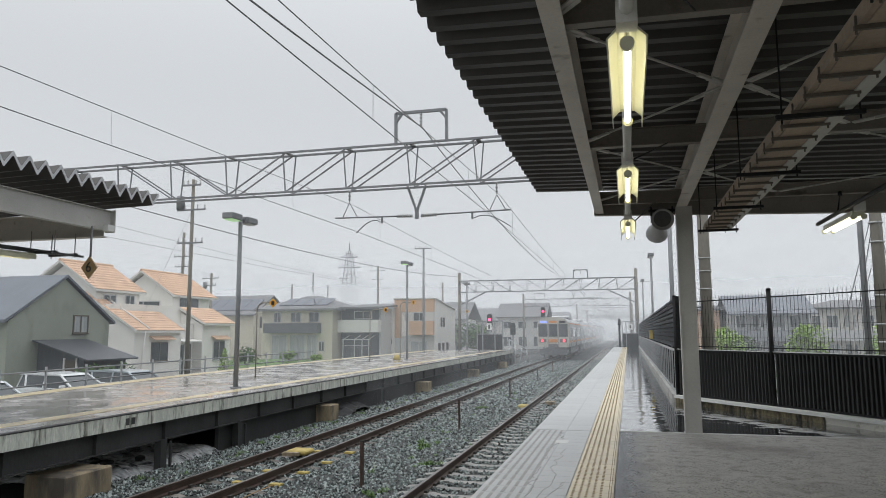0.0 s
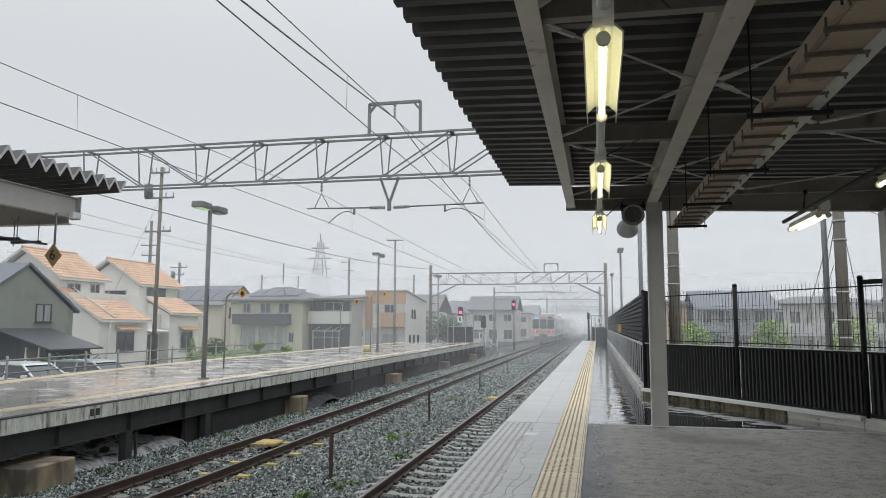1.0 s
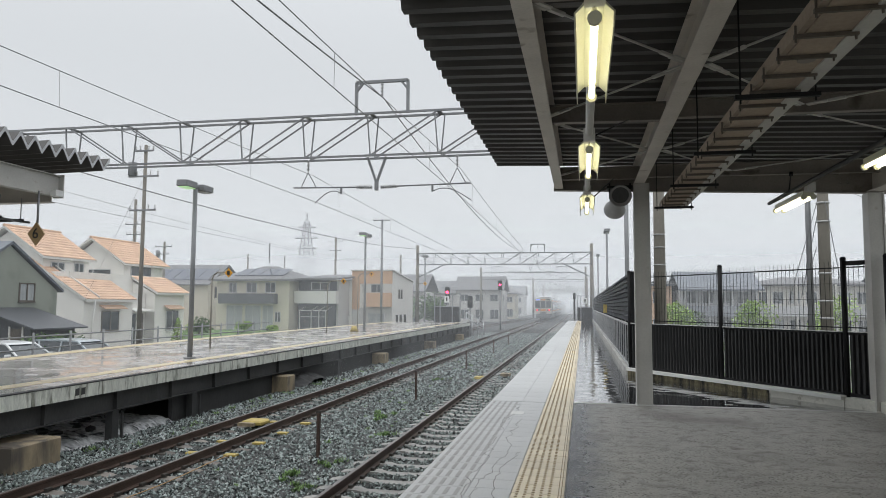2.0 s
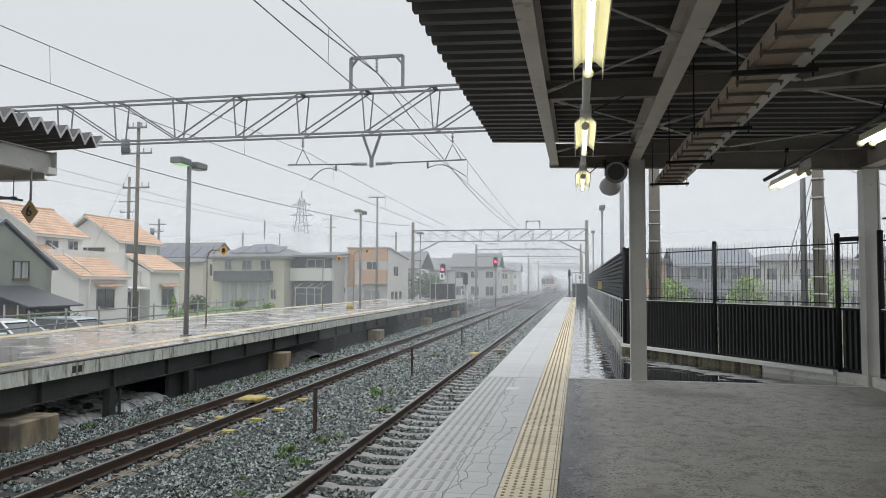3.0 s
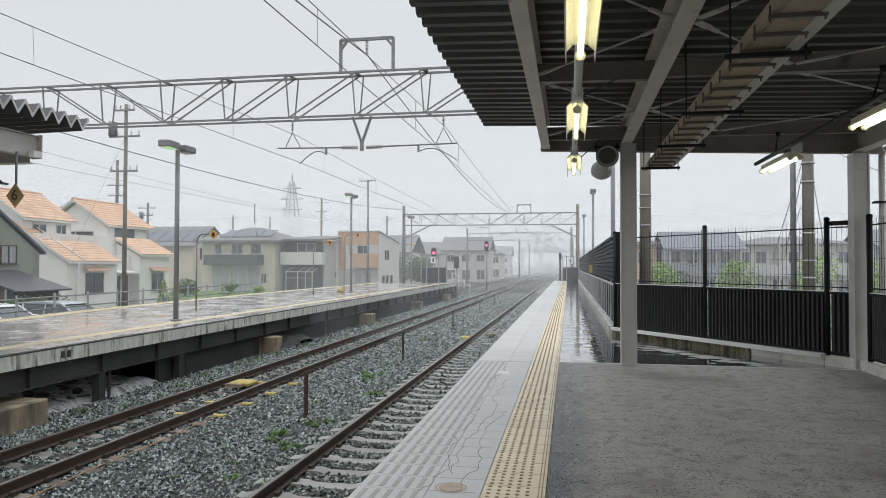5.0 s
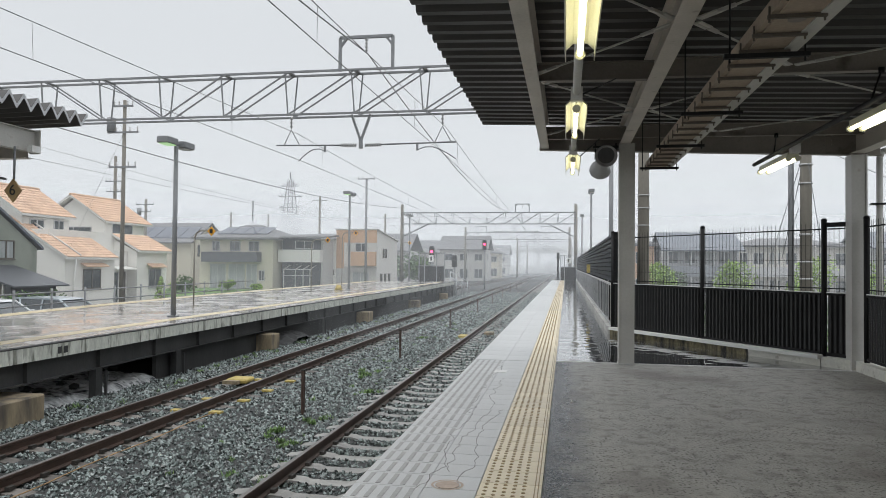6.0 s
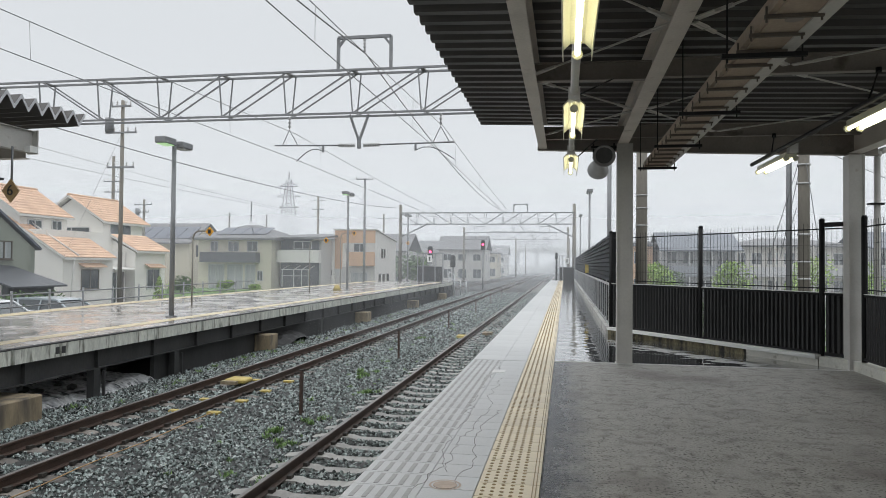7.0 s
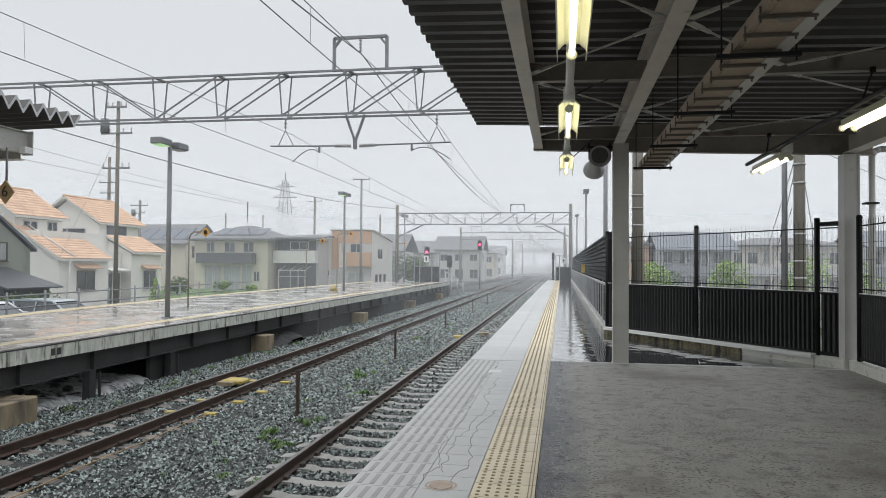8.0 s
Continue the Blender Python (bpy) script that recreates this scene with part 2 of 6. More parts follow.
M = dict(
    ground=mat("lot_ground", (0.20, 0.20, 0.18), 0.8, var=0.3, scale=0.3, fine=12, bump=0.3),
    grass=mat("grass", (0.12, 0.20, 0.065), 0.8, var=0.5, scale=1.5, fine=30, bump=0.6, island=0.5),
    leaf=mat("leaf", (0.07, 0.13, 0.035), 0.55, var=0.45, scale=2, fine=20, bump=0.2, island=0.7),
    leaf_bright=mat("bright_leaf", (0.26, 0.38, 0.09), 0.55, var=0.4, scale=2, fine=20, bump=0.2, island=0.7),
    bark=mat("bark", (0.10, 0.08, 0.06), 0.9),
    # near-black: shade in the gaps between ballast stones is put into the bed's colour
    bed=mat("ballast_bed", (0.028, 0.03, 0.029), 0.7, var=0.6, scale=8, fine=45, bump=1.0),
    stone=mat("ballast_stone", (0.158, 0.186, 0.178), 0.20, spec=0.8, var=0.8, scale=6, fine=60, bump=0.3, island=0.9),
    rail=mat("rusty_rail", (0.075, 0.047, 0.036), 0.5, 0.2, var=0.4, scale=3, fine=60),
    rail_top=mat("polished_rail_head", (0.17, 0.155, 0.145), 0.33, 0.75, var=0.25, scale=6, stretch=(1, 0.05, 1)),
    old_sleeper=mat("stained_sleeper", (0.15, 0.135, 0.12), 0.6, var=0.4, scale=5, fine=50, rnd=0.6),
    sleeper=mat("concrete_sleeper", (0.27, 0.265, 0.25), 0.55, var=0.3, scale=5, fine=50, rnd=0.35),
    clip=mat("dark_clip", (0.04, 0.035, 0.03), 0.6),
    tan_plank=mat("tan_plank", (0.36, 0.22, 0.10), 0.7, var=0.35, scale=4),
    yellow=mat("yellow_paint", (0.45, 0.345, 0.10), 0.55, var=0.3, scale=6),
    asphalt=asphalt_floor("dry_asphalt"),
    wet=rain_film("wet_asphalt"),
    wet_far=mat("wet_deck", (0.37, 0.35, 0.33), 0.15, var=0.25, scale=1.2, fine=30, bump=0.2, wet=0.50),
    tile=mat("pale_edge_tile", (0.50, 0.505, 0.50), 0.3, var=0.12, scale=2.2, fine=60, bump=0.12, rnd=0.25),
    slit=mat("tile_groove", (0.35, 0.345, 0.335), 0.5),
    tactile=mat("tactile_tile", (0.745, 0.65, 0.475), 0.38, var=0.12, scale=3, fine=40, rnd=0.3),
    dot=mat("worn_tactile_dot", (0.33, 0.235, 0.11), 0.45, var=0.3),
    stripe=mat("worn_yellow_stripe", (0.60, 0.50, 0.31), 0.3, var=0.35, scale=1.5, fine=20),
    lid=mat("buff_cover", (0.44, 0.345, 0.27), 0.5, var=0.25, scale=12),
    joint=mat("joint_dirt", (0.10, 0.095, 0.085), 0.7),
    plate=mat("joint_plate", (0.68, 0.68, 0.66), 0.35, 0.2),
    concrete=mat("concrete", (0.46, 0.455, 0.43), 0.7, var=0.25, scale=2, fine=30, stain=((0.17, 0.165, 0.155), 3.0, 0.55)),
    edge=mat("stained_edge", (0.60, 0.61, 0.55), 0.55, var=0.42, scale=2.5, fine=25, stretch=(1, 2.4, 0.45), stain=((0.15, 0.155, 0.12), 3.6, 0.55, 0.13), grain=0.45),
    tan_block=mat("tan_concrete", (0.31, 0.25, 0.165), 0.75, var=0.5, scale=3, fine=30, stretch=(1, 1, 0.3), stain=((0.10, 0.085, 0.07), 2, 0.53)),
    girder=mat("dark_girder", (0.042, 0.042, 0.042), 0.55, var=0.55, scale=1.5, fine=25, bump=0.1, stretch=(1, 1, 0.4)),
    mossy=mat("mossy_kerb", (0.21, 0.18, 0.10), 0.6, var=0.9, scale=9, fine=40, bump=0.5, stretch=(1, 1, 0.3), stain=((0.022, 0.02, 0.014), 7, 0.47), grain=0.5),
    kerb=mat("kerb_concrete", (0.66, 0.65, 0.59), 0.65, var=0.25, scale=2, fine=30, stain=((0.30, 0.28, 0.23), 7, 0.6)),
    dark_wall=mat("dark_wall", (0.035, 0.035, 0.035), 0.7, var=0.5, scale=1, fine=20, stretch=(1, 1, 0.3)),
    steel=mat("grey_painted_steel", (0.52, 0.51, 0.48), 0.5, var=0.16, scale=2, fine=40, bump=0.06, stain=((0.30, 0.25, 0.20), 4, 0.64)),
    # canopy paint made darker: the cross and end beams' shade sits in this colour
    purlin=mat("brown_paint_with_shade", (0.23, 0.205, 0.18), 0.55, var=0.25, scale=2, fine=40, bump=0.06, stain=((0.12, 0.095, 0.075), 4, 0.60)),
    strap=mat("rusty_strap", (0.11, 0.092, 0.075), 0.6, var=0.3),
    beam=mat("canopy_beam_paint", (0.60, 0.555, 0.50), 0.55, var=0.18, scale=2, fine=40, bump=0.06, stain=((0.22, 0.17, 0.13), 5, 0.64)),
    gantry=mat("weathered_galvanised", (0.25, 0.257, 0.265), 0.55, 0.3, var=0.25, scale=3),
    pole=mat("concrete_pole", (0.20, 0.186, 0.158), 0.75, var=0.25, scale=1.2, fine=30, stretch=(1, 1, 0.3)),
    roof=mat("canopy_sheet", (0.062, 0.057, 0.054), 0.42, 0.1, var=0.2, scale=1.5, fine=20, stretch=(0.3, 1, 1)),
    zinc=mat("zinc_sheet_edge", (0.50, 0.51, 0.52), 0.45, 0.2, var=0.2, scale=3),
    tray=mat("tray_board", (0.38, 0.305, 0.235), 0.7, var=0.25, scale=2, fine=30),
    dark=mat("dark_steel", (0.012, 0.012, 0.013), 0.6, spec=0.25, var=0.3, scale=4),
    rib=mat("ribbed_black_sheet", (0.018, 0.018, 0.019), 0.35, spec=0.55, var=0.3, scale=4),
    navy=mat("navy_louvre", (0.008, 0.011, 0.017), 0.6, 0.0, spec=0.15, var=0.25, scale=3),
    pale_slat=mat("pale_slat", (0.46, 0.47, 0.48), 0.4, 0.2),
    wire=mat("wire", (0.22, 0.222, 0.228), 0.5, 0.3),
    insulator=mat("porcelain", (0.42, 0.42, 0.42), 0.3),
    reflector=mat("enamel_reflector", (0.52, 0.51, 0.38), 0.35, var=0.05),
    tube=glow("fluorescent_tube", (1.0, 0.95, 0.66), 5.0),
    green_lamp=glow("green_tube", (0.62, 1.0, 0.52), 0.32),
    red_lamp=glow("red_signal", (1.0, 0.03, 0.10), 7.0),
    tail=glow("tail_lamp", (1.0, 0.06, 0.08), 2.4),
    dest=glow("destination_screen", (0.30, 0.38, 0.95), 0.7),
    black=mat("black", (0.012, 0.012, 0.012), 0.5, var=0.2),
    white=mat("white_paint", (0.74, 0.74, 0.72), 0.5, var=0.08),
    amber=mat("amber_board", (0.75, 0.36, 0.03), 0.5, var=0.12),
    brown_board=mat("brown_board", (0.33, 0.22, 0.10), 0.5, var=0.2),
    speaker=mat("speaker_horn", (0.27, 0.265, 0.26), 0.5, var=0.1),
    dark_cone=mat("speaker_mouth", (0.04, 0.04, 0.04), 0.6),
    foam=mat("white_runoff", (0.62, 0.64, 0.66), 0.25, var=0.6, scale=3.5, fine=14, bump=1.0, grain=0.6, stain=((0.07, 0.075, 0.08), 5.0, 0.54, 0.10), stretch=(0.45, 1, 1)),
    glass=glass("window_glass", (0.05, 0.06, 0.065), 0.05),
    curtain=mat("curtained_glass", (0.36, 0.38, 0.38), 0.2, var=0.25, scale=1.5, stretch=(4, 4, 0.2)),
)


# ---- building helpers ----
def bx(bm, x0, x1, y0, y1, z0, z1):
    v = [bm.verts.new((x, y, z)) for x in (x0, x1) for y in (y0, y1) for z in (z0, z1)]
    for q in ((0, 1, 3, 2), (4, 6, 7, 5), (0, 4, 5, 1), (2, 3, 7, 6), (0, 2, 6, 4), (1, 5, 7, 3)):
        bm.faces.new([v[i] for i in q])
    return v


def ring_axes(p, q):
    d = (Vector(q) - Vector(p)).normalized()
    a = d.cross(Vector((0, 0, 1)) if abs(d.z) < 0.95 else Vector((1, 0, 0))).normalized()
    return a, d.cross(a)


def rod(bm, p, q, r, r2=None, n=8, cap=True):
    r2 = r if r2 is None else r2
    a, b = ring_axes(p, q)
    rings = []
    for c, rr in ((Vector(p), r), (Vector(q), r2)):
        rings.append([bm.verts.new(c + a * (rr * math.cos(2 * math.pi * i / n)) + b * (rr * math.sin(2 * math.pi * i / n))) for i in range(n)])
    for i in range(n):
        bm.faces.new((rings[0][i], rings[0][(i + 1) % n], rings[1][(i + 1) % n], rings[1][i])).smooth = n > 5
    if cap:
        bm.faces.new(rings[0][::-1])
        bm.faces.new(rings[1])


def bar(bm, p, q, w, h):
    """A straight flat bar from p to q, w wide and h high."""
    a, b = ring_axes(p, q)
    v = [[bm.verts.new(Vector(c) + a * (sx * w / 2) + b * (sz * h / 2)) for sx, sz in ((-1, -1), (1, -1), (1, 1), (-1, 1))] for c in (p, q)]
    for i in range(4):
        bm.faces.new((v[0][i], v[0][(i + 1) % 4], v[1][(i + 1) % 4], v[1][i]))
    bm.faces.new(v[0][::-1])
    bm.faces.new(v[1])


def prism(bm, outline, p, u, w, depth):
    """An outline of (a, b) in the plane spanned by u and w at p, pushed along u x w by depth."""
    p, u, w = Vector(p), Vector(u), Vector(w)
    d = u.cross(w).normalized() * depth
    lo = [bm.verts.new(p + u * a + w * b) for a, b in outline]
    hi = [bm.verts.new(v.co + d) for v in lo]
    k = len(outline)
    bm.faces.new(lo[::-1])
    bm.faces.new(hi)
    for i in range(k):
        bm.faces.new((lo[i], lo[(i + 1) % k], hi[(i + 1) % k], hi[i]))


def quad(bm, *pts):
    return bm.faces.new([bm.verts.new(p) for p in pts])


def mesh_of(name, bm, *materials):
    bmesh.ops.recalc_face_normals(bm, faces=bm.faces[:])
    me = bpy.data.meshes.new(name)
    bm.to_mesh(me)
    bm.free()
    for m in materials:
        me.materials.append(m)
    return me


def thing(name, loc, label, category, group="", kind=""):
    ob = new(name)
    ob.empty_display_size = 0.3
    ob.location = loc
    ob["base"] = loc
    return tagged(ob, label, category, group, kind)


def base_of(ob):
    p = Vector((0, 0, 0))
    while ob:
        p += Vector(ob.location)
        ob = ob.parent
    return p


def part(name, bm, material, parent, label=""):
    """Links a bmesh, given in the place's coordinates, as one mesh under a thing or a part."""
    bmesh.ops.translate(bm, verts=bm.verts[:], vec=-base_of(parent))
    mats = material if isinstance(material, (list, tuple)) else (material,)
    ob = new(name, mesh_of(name, bm, *mats))
    ob.parent = parent
    return tagged(ob, label) if label else ob


def solo(name, bm, material, label, category, kind="", group="", at=(0, 0, 0)):
    """A thing of one mesh."""
    bmesh.ops.translate(bm, verts=bm.verts[:], vec=-Vector(at))
    mats = material if isinstance(material, (list, tuple)) else (material,)
    ob = new(name, mesh_of(name, bm, *mats))
    ob.location = at
    return tagged(ob, label, category, group, kind)


def piece(name, mesh, parent, loc, rz=0.0):
    """One of many alike pieces; loc in the place's coordinates."""
    ob = new(name, mesh)
    ob.parent = parent
    ob.location = Vector(loc) - base_of(parent)
    ob.rotation_euler.z = rz
    return ob


def B():
    return bmesh.new()


RAIL = -1.0
NEAR, FAR = -2.91, -7.09


def left_edge(y):
    return -9.40 - 0.008 * (y - 10)


def left_back(y):
    return -17.0 + 2.2 * math.exp(-(max(y, 4) - 12) / 9)


# ---- ground, tracks ----
bm = B()
bmesh.ops.create_grid(bm, x_segments=60, y_segments=60, size=1500)
bmesh.ops.translate(bm, verts=bm.verts[:], vec=(0, 900, -1.5))
ground = solo("ground", bm, M["ground"], "wet grey earth around the railway", "ground", "structure")

bm = B()
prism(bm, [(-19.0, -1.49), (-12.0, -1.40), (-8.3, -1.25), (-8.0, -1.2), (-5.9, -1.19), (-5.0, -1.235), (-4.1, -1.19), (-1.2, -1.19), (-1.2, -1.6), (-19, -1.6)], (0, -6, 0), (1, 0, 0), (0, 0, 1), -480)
ballast_bed = solo("ballast_bed", bm, M["bed"], "near-black ballast bed coloured as the shade between the stones", "ballast", "structure")


def rail_profile(bm, x, y0, y1):
    out = [(-0.063, 0), (0.063, 0), (0.063, 0.012), (0.012, 0.03), (0.009, 0.11), (0.0325, 0.122), (0.0325, 0.15), (0.027, 0.155), (-0.027, 0.155), (-0.0325, 0.15), (-0.0325, 0.122), (-0.009, 0.11), (-0.012, 0.03), (-0.063, 0.012)]
    prism(bm, [(a + x, b + RAIL - 0.155) for a, b in out], (0, y1, 0), (1, 0, 0), (0, 0, 1), y1 - y0)
    for f in bm.faces:
        if abs(f.normal.z) > 0.9 and f.calc_center_median().z > RAIL - 0.01:
            f.material_index = 1


def track(name, cx, label):
    tr = thing(name, (cx, 0, RAIL - 0.155), label, "railway track", kind="structure")
    for s in (-1, 1):
        bm = B()
        rail_profile(bm, cx + s * 0.566, -5, 420)
        bm.normal_update()
        for f in bm.faces:
            if f.normal.z > 0.8 and f.calc_center_median().z > RAIL - 0.01:
                f.material_index = 1
        part("rail", bm, (M["rail"], M["rail_top"]), tr, "rust-brown rail with a polished head")
    return tr


track_near = track("track_1", NEAR, "railway track on concrete sleepers beside the platform")
track_far = track("track_2", FAR, "rust-brown railway track on concrete sleepers")

track_side = thing("track_3", (-13.2, 63, -1.4), "rust-brown side track that runs in beyond the platform", "railway track", kind="structure")
for s in (-1, 1):
    bm = B()
    bar(bm, (-13.4 + s * 0.566, 62.5, -1.27), (-10.9 + s * 0.566, 150, -1.15), 0.065, 0.15)
    part("rail", bm, M["rail"], track_side, "rust-brown rail")

# ---- right platform ----
platform = thing("platform_right", (0, 0, 0), "wet railway platform with pale edge tiles and a yellow tactile strip", "platform", kind="structure")
bm = B()
prism(bm, [(-1.40, -6), (-1.40, 73.2), (1.25, 73.2), (1.25, 16.6), (4.6, 11.9), (4.6, -6)], (0, 0, -0.45), (1, 0, 0), (0, 1, 0), 0.435)
part("slab", bm, M["concrete"], platform)
bm = B()
bx(bm, -1.36, -1.3, -6, 73.2, -1.4, -0.45)
part("retaining_wall", bm, M["dark_wall"], platform)
bm = B()
bx(bm, -0.155, 4.3, -6, 11.45, -0.014, 0.0)
part("dry_floor", bm, M["asphalt"], platform, "dry grey-brown asphalt under the canopy")
bm = B()
prism(bm, [(-0.155, 11.55), (-0.155, 73.1), (1.2, 73.1), (1.2, 16.5), (4.5, 11.9), (4.5, 11.55)], (0, 0, -0.014), (1, 0, 0), (0, 1, 0), 0.012)
part("wet_floor", bm, M["wet"], platform, "dark asphalt under a film of rain water")
bm = B()
bx(bm, -0.155, 4.3, 11.46, 11.54, -0.014, 0.003)
bx(bm, -0.155, 4.3, 11.475, 11.485, 0.003, 0.006)
bx(bm, -0.155, 4.3, 11.515, 11.525, 0.003, 0.006)
part("joint_strip", bm, M["plate"], platform, "metal expansion strip across the floor")
# ---- left platform ----
lp = thing("platform_left", (-12, 10, 0), "rain-soaked platform deck on dark steel girders", "platform", kind="structure")
Y0, Y1 = -9.4, 61.0
RUN = [Y0 + (Y1 - Y0) * i / 30 for i in range(31)]


def band(bm, fa, fb, z0, z1):
    """A flat band between two lines that run along the platform."""
    for y, y2 in zip(RUN, RUN[1:]):
        prism(bm, [(fa(y), y), (fb(y), y), (fb(y2), y2), (fa(y2), y2)], (0, 0, z0), (1, 0, 0), (0, 1, 0), z1 - z0)
    bmesh.ops.remove_doubles(bm, verts=bm.verts[:], dist=0.0005)


bm = B()
band(bm, lambda y: left_back(y) - 0.3, left_edge, -0.24, -0.005)
part("deck", bm, M["wet_far"], lp)
bm = B()
band(bm, lambda y: left_edge(y) - 1.15, lambda y: left_edge(y) - 0.78, -0.006, 0.002)
part("tactile_stripe", bm, M["stripe"], lp, "worn yellow tactile stripe")
bm = B()
band(bm, lambda y: left_back(y) - 0.05, lambda y: left_back(y) + 0.50, -0.006, 0.002)
part("tactile_stripe", bm, M["stripe"], lp, "worn yellow tactile stripe")
# edge blocks, four metres long each
y = Y0
while y < Y1 - 0.5:
    bm = B()
    y2 = min(y + 3.94, Y1)
    prism(bm, [(left_edge(y) + 0.004, y), (left_edge(y) + 0.09, y), (left_edge(y2) + 0.09, y2), (left_edge(y2) + 0.004, y2)], (0, 0, -0.25), (1, 0, 0), (0, 1, 0), 0.256)
    part("edge_block", bm, M["edge"], lp, "stained pale concrete edge")
    bm = B()
    prism(bm, [(left_edge(y) - 0.05, y), (left_edge(y) + 0.095, y), (left_edge(y2) + 0.095, y2), (left_edge(y2) - 0.05, y2)], (0, 0, 0.004), (1, 0, 0), (0, 1, 0), 0.02)
    part("nosing", bm, M["dark_wall"], lp, "dark nosing strip")
    y += 4.0
bm = B()
prism(bm, [(left_edge(Y0) - 0.14, Y0), (left_edge(Y0) - 0.1, Y0), (left_edge(Y1) - 0.1, Y1), (left_edge(Y1) - 0.14, Y1)], (0, 0, -0.66), (1, 0, 0), (0, 1, 0), 0.43)
for z in (-0.66, -0.25):
    prism(bm, [(left_edge(Y0) - 0.2, Y0), (left_edge(Y0) - 0.02, Y0), (left_edge(Y1) - 0.02, Y1), (left_edge(Y1) - 0.2, Y1)], (0, 0, z), (1, 0, 0), (0, 1, 0), 0.02)
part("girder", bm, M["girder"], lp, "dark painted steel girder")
for i in range(34):
    y = -7.0 + i * 2.0
    bm = B()
    bx(bm, left_edge(y) - 0.11, left_edge(y) - 0.02, y, y + 0.03, -0.64, -0.23)
    part("stiffener", bm, M["girder"], lp)

# ---- right canopy ----
def canopy_z(x):
    return 4.03 - 0.035 * (x + 1.46)


def sheet(name, x0, x1, y0, y1, zf, pitch, depth, materials, label, pat=((0.0, 0), (0.34, 0), (0.5, 1), (0.84, 1)), thick=0.012):
    """Folded roofing sheet; its folds run across the track."""
    bm = B()
    k = int((y1 - y0) / pitch)
    y0 = y1 - (k - 0.1) * pitch
    rows = []
    for i in range(k):
        for f, h in pat:
            yy = y0 + (i + f) * pitch
            rows.append([bm.verts.new((x, yy, zf(x) + h * depth + t)) for t in (0, thick) for x in (x0, x1)])
    for a, b in zip(rows, rows[1:]):
        bm.faces.new((a[0], b[0], b[1], a[1]))
        bm.faces.new((a[2], a[3], b[3], b[2]))
        f = bm.faces.new((a[0], a[2], b[2], b[0]))
        f.material_index = 1
        bm.faces.new((a[1], b[1], b[3], a[3])).material_index = 1
    for r in (rows[0], rows[-1]):
        bm.faces.new((r[0], r[1], r[3], r[2])).material_index = 1
    return solo(name, bm, materials, label, "canopy roof", "structure")


sheet("canopy_roof_right", -1.48, 5.2, -6.0, 12.45, canopy_z, 0.29, 0.11, (M["roof"], M["roof"]), "dark folded metal sheet roof over the platform")

frame_r = thing("canopy_frame", (0.93, 11.5, 0), "grey painted steel frame that carries the platform canopy", "canopy frame", kind="structure")


def h_beam(bm, p, q, w, h, t=0.014):
    """A rolled H section whose bottom lies on the line from p to q."""
    p, q = Vector(p), Vector(q)
    up = Vector((0, 0, 1))
    bar(bm, p + up * t / 2, q + up * t / 2, w, t)
    bar(bm, p + up * (h - t / 2), q + up * (h - t / 2), w, t)
    bar(bm, p + up * h / 2, q + up * h / 2, t, h - 2 * t)


for x, w, zb in ((-0.365, 0.135, 3.47), (0.905, 0.165, 3.50), (4.36, 0.2, 3.30)):
    bm = B()
    h_beam(bm, (x, -6, zb), (x, 11.6, zb), w, canopy_z(x) - zb - 0.12)
    part("long_beam", bm, M["beam"], frame_r)
# cross and end beams take the purlin colour, which holds their shade
for y in (-2.6, 1.0, 4.45, 7.65, 11.2):
    bm = B()
    for x0, x1 in ((-0.40, 0.92), (0.96, 4.3),):
        h_beam(bm, (x0, y, 3.55), (x1, y, 3.53), 0.09, 0.20, 0.012)
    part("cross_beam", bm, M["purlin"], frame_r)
bm = B()
h_beam(bm, (-0.45, 11.62, 3.445), (4.7, 11.62, 3.27), 0.12, 0.34)
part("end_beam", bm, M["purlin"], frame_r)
bm = B()
for x in (1.9, 3.9):
    for dx in (0, 0.1):
        for z in (3.44, 3.51, 3.58):
            rod(bm, (x + dx, 11.53, z), (x + dx, 11.565, z), 0.014, n=6)
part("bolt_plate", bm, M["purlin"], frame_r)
# flat gussets and tie rods between the beams
for y0, y1 in ((-2.6, 1.0), (1.0, 4.45), (4.45, 7.65), (7.65, 11.2)):
    ym = (y0 + y1) / 2
    for xa, xb, ya, yb in ((-0.34, 0.87, 0, 1), (2.2, 1.06, 0, 1), (2.26, 4.2, 0, 1)):
        for (a, b) in (((xa, y0 + 0.12), (xb, ym - 0.05)), ((xa, y1 - 0.12), (xb, ym + 0.05))):
            bm = B()
            rod(bm, (*a, 3.60), (*b, 3.60), 0.010, n=6)
            d = (Vector((*b, 0)) - Vector((*a, 0))).normalized()
            for c, s in ((a, 1), (b, -1)):
                e = Vector((*c, 3.60)) + d * (s * 0.20)
                bar(bm, (*c, 3.60), e, 0.075, 0.012)
                bar(bm, e, e + d * (s * 0.16), 0.03, 0.026)
            part("tie_rod", bm, M["steel"], frame_r)


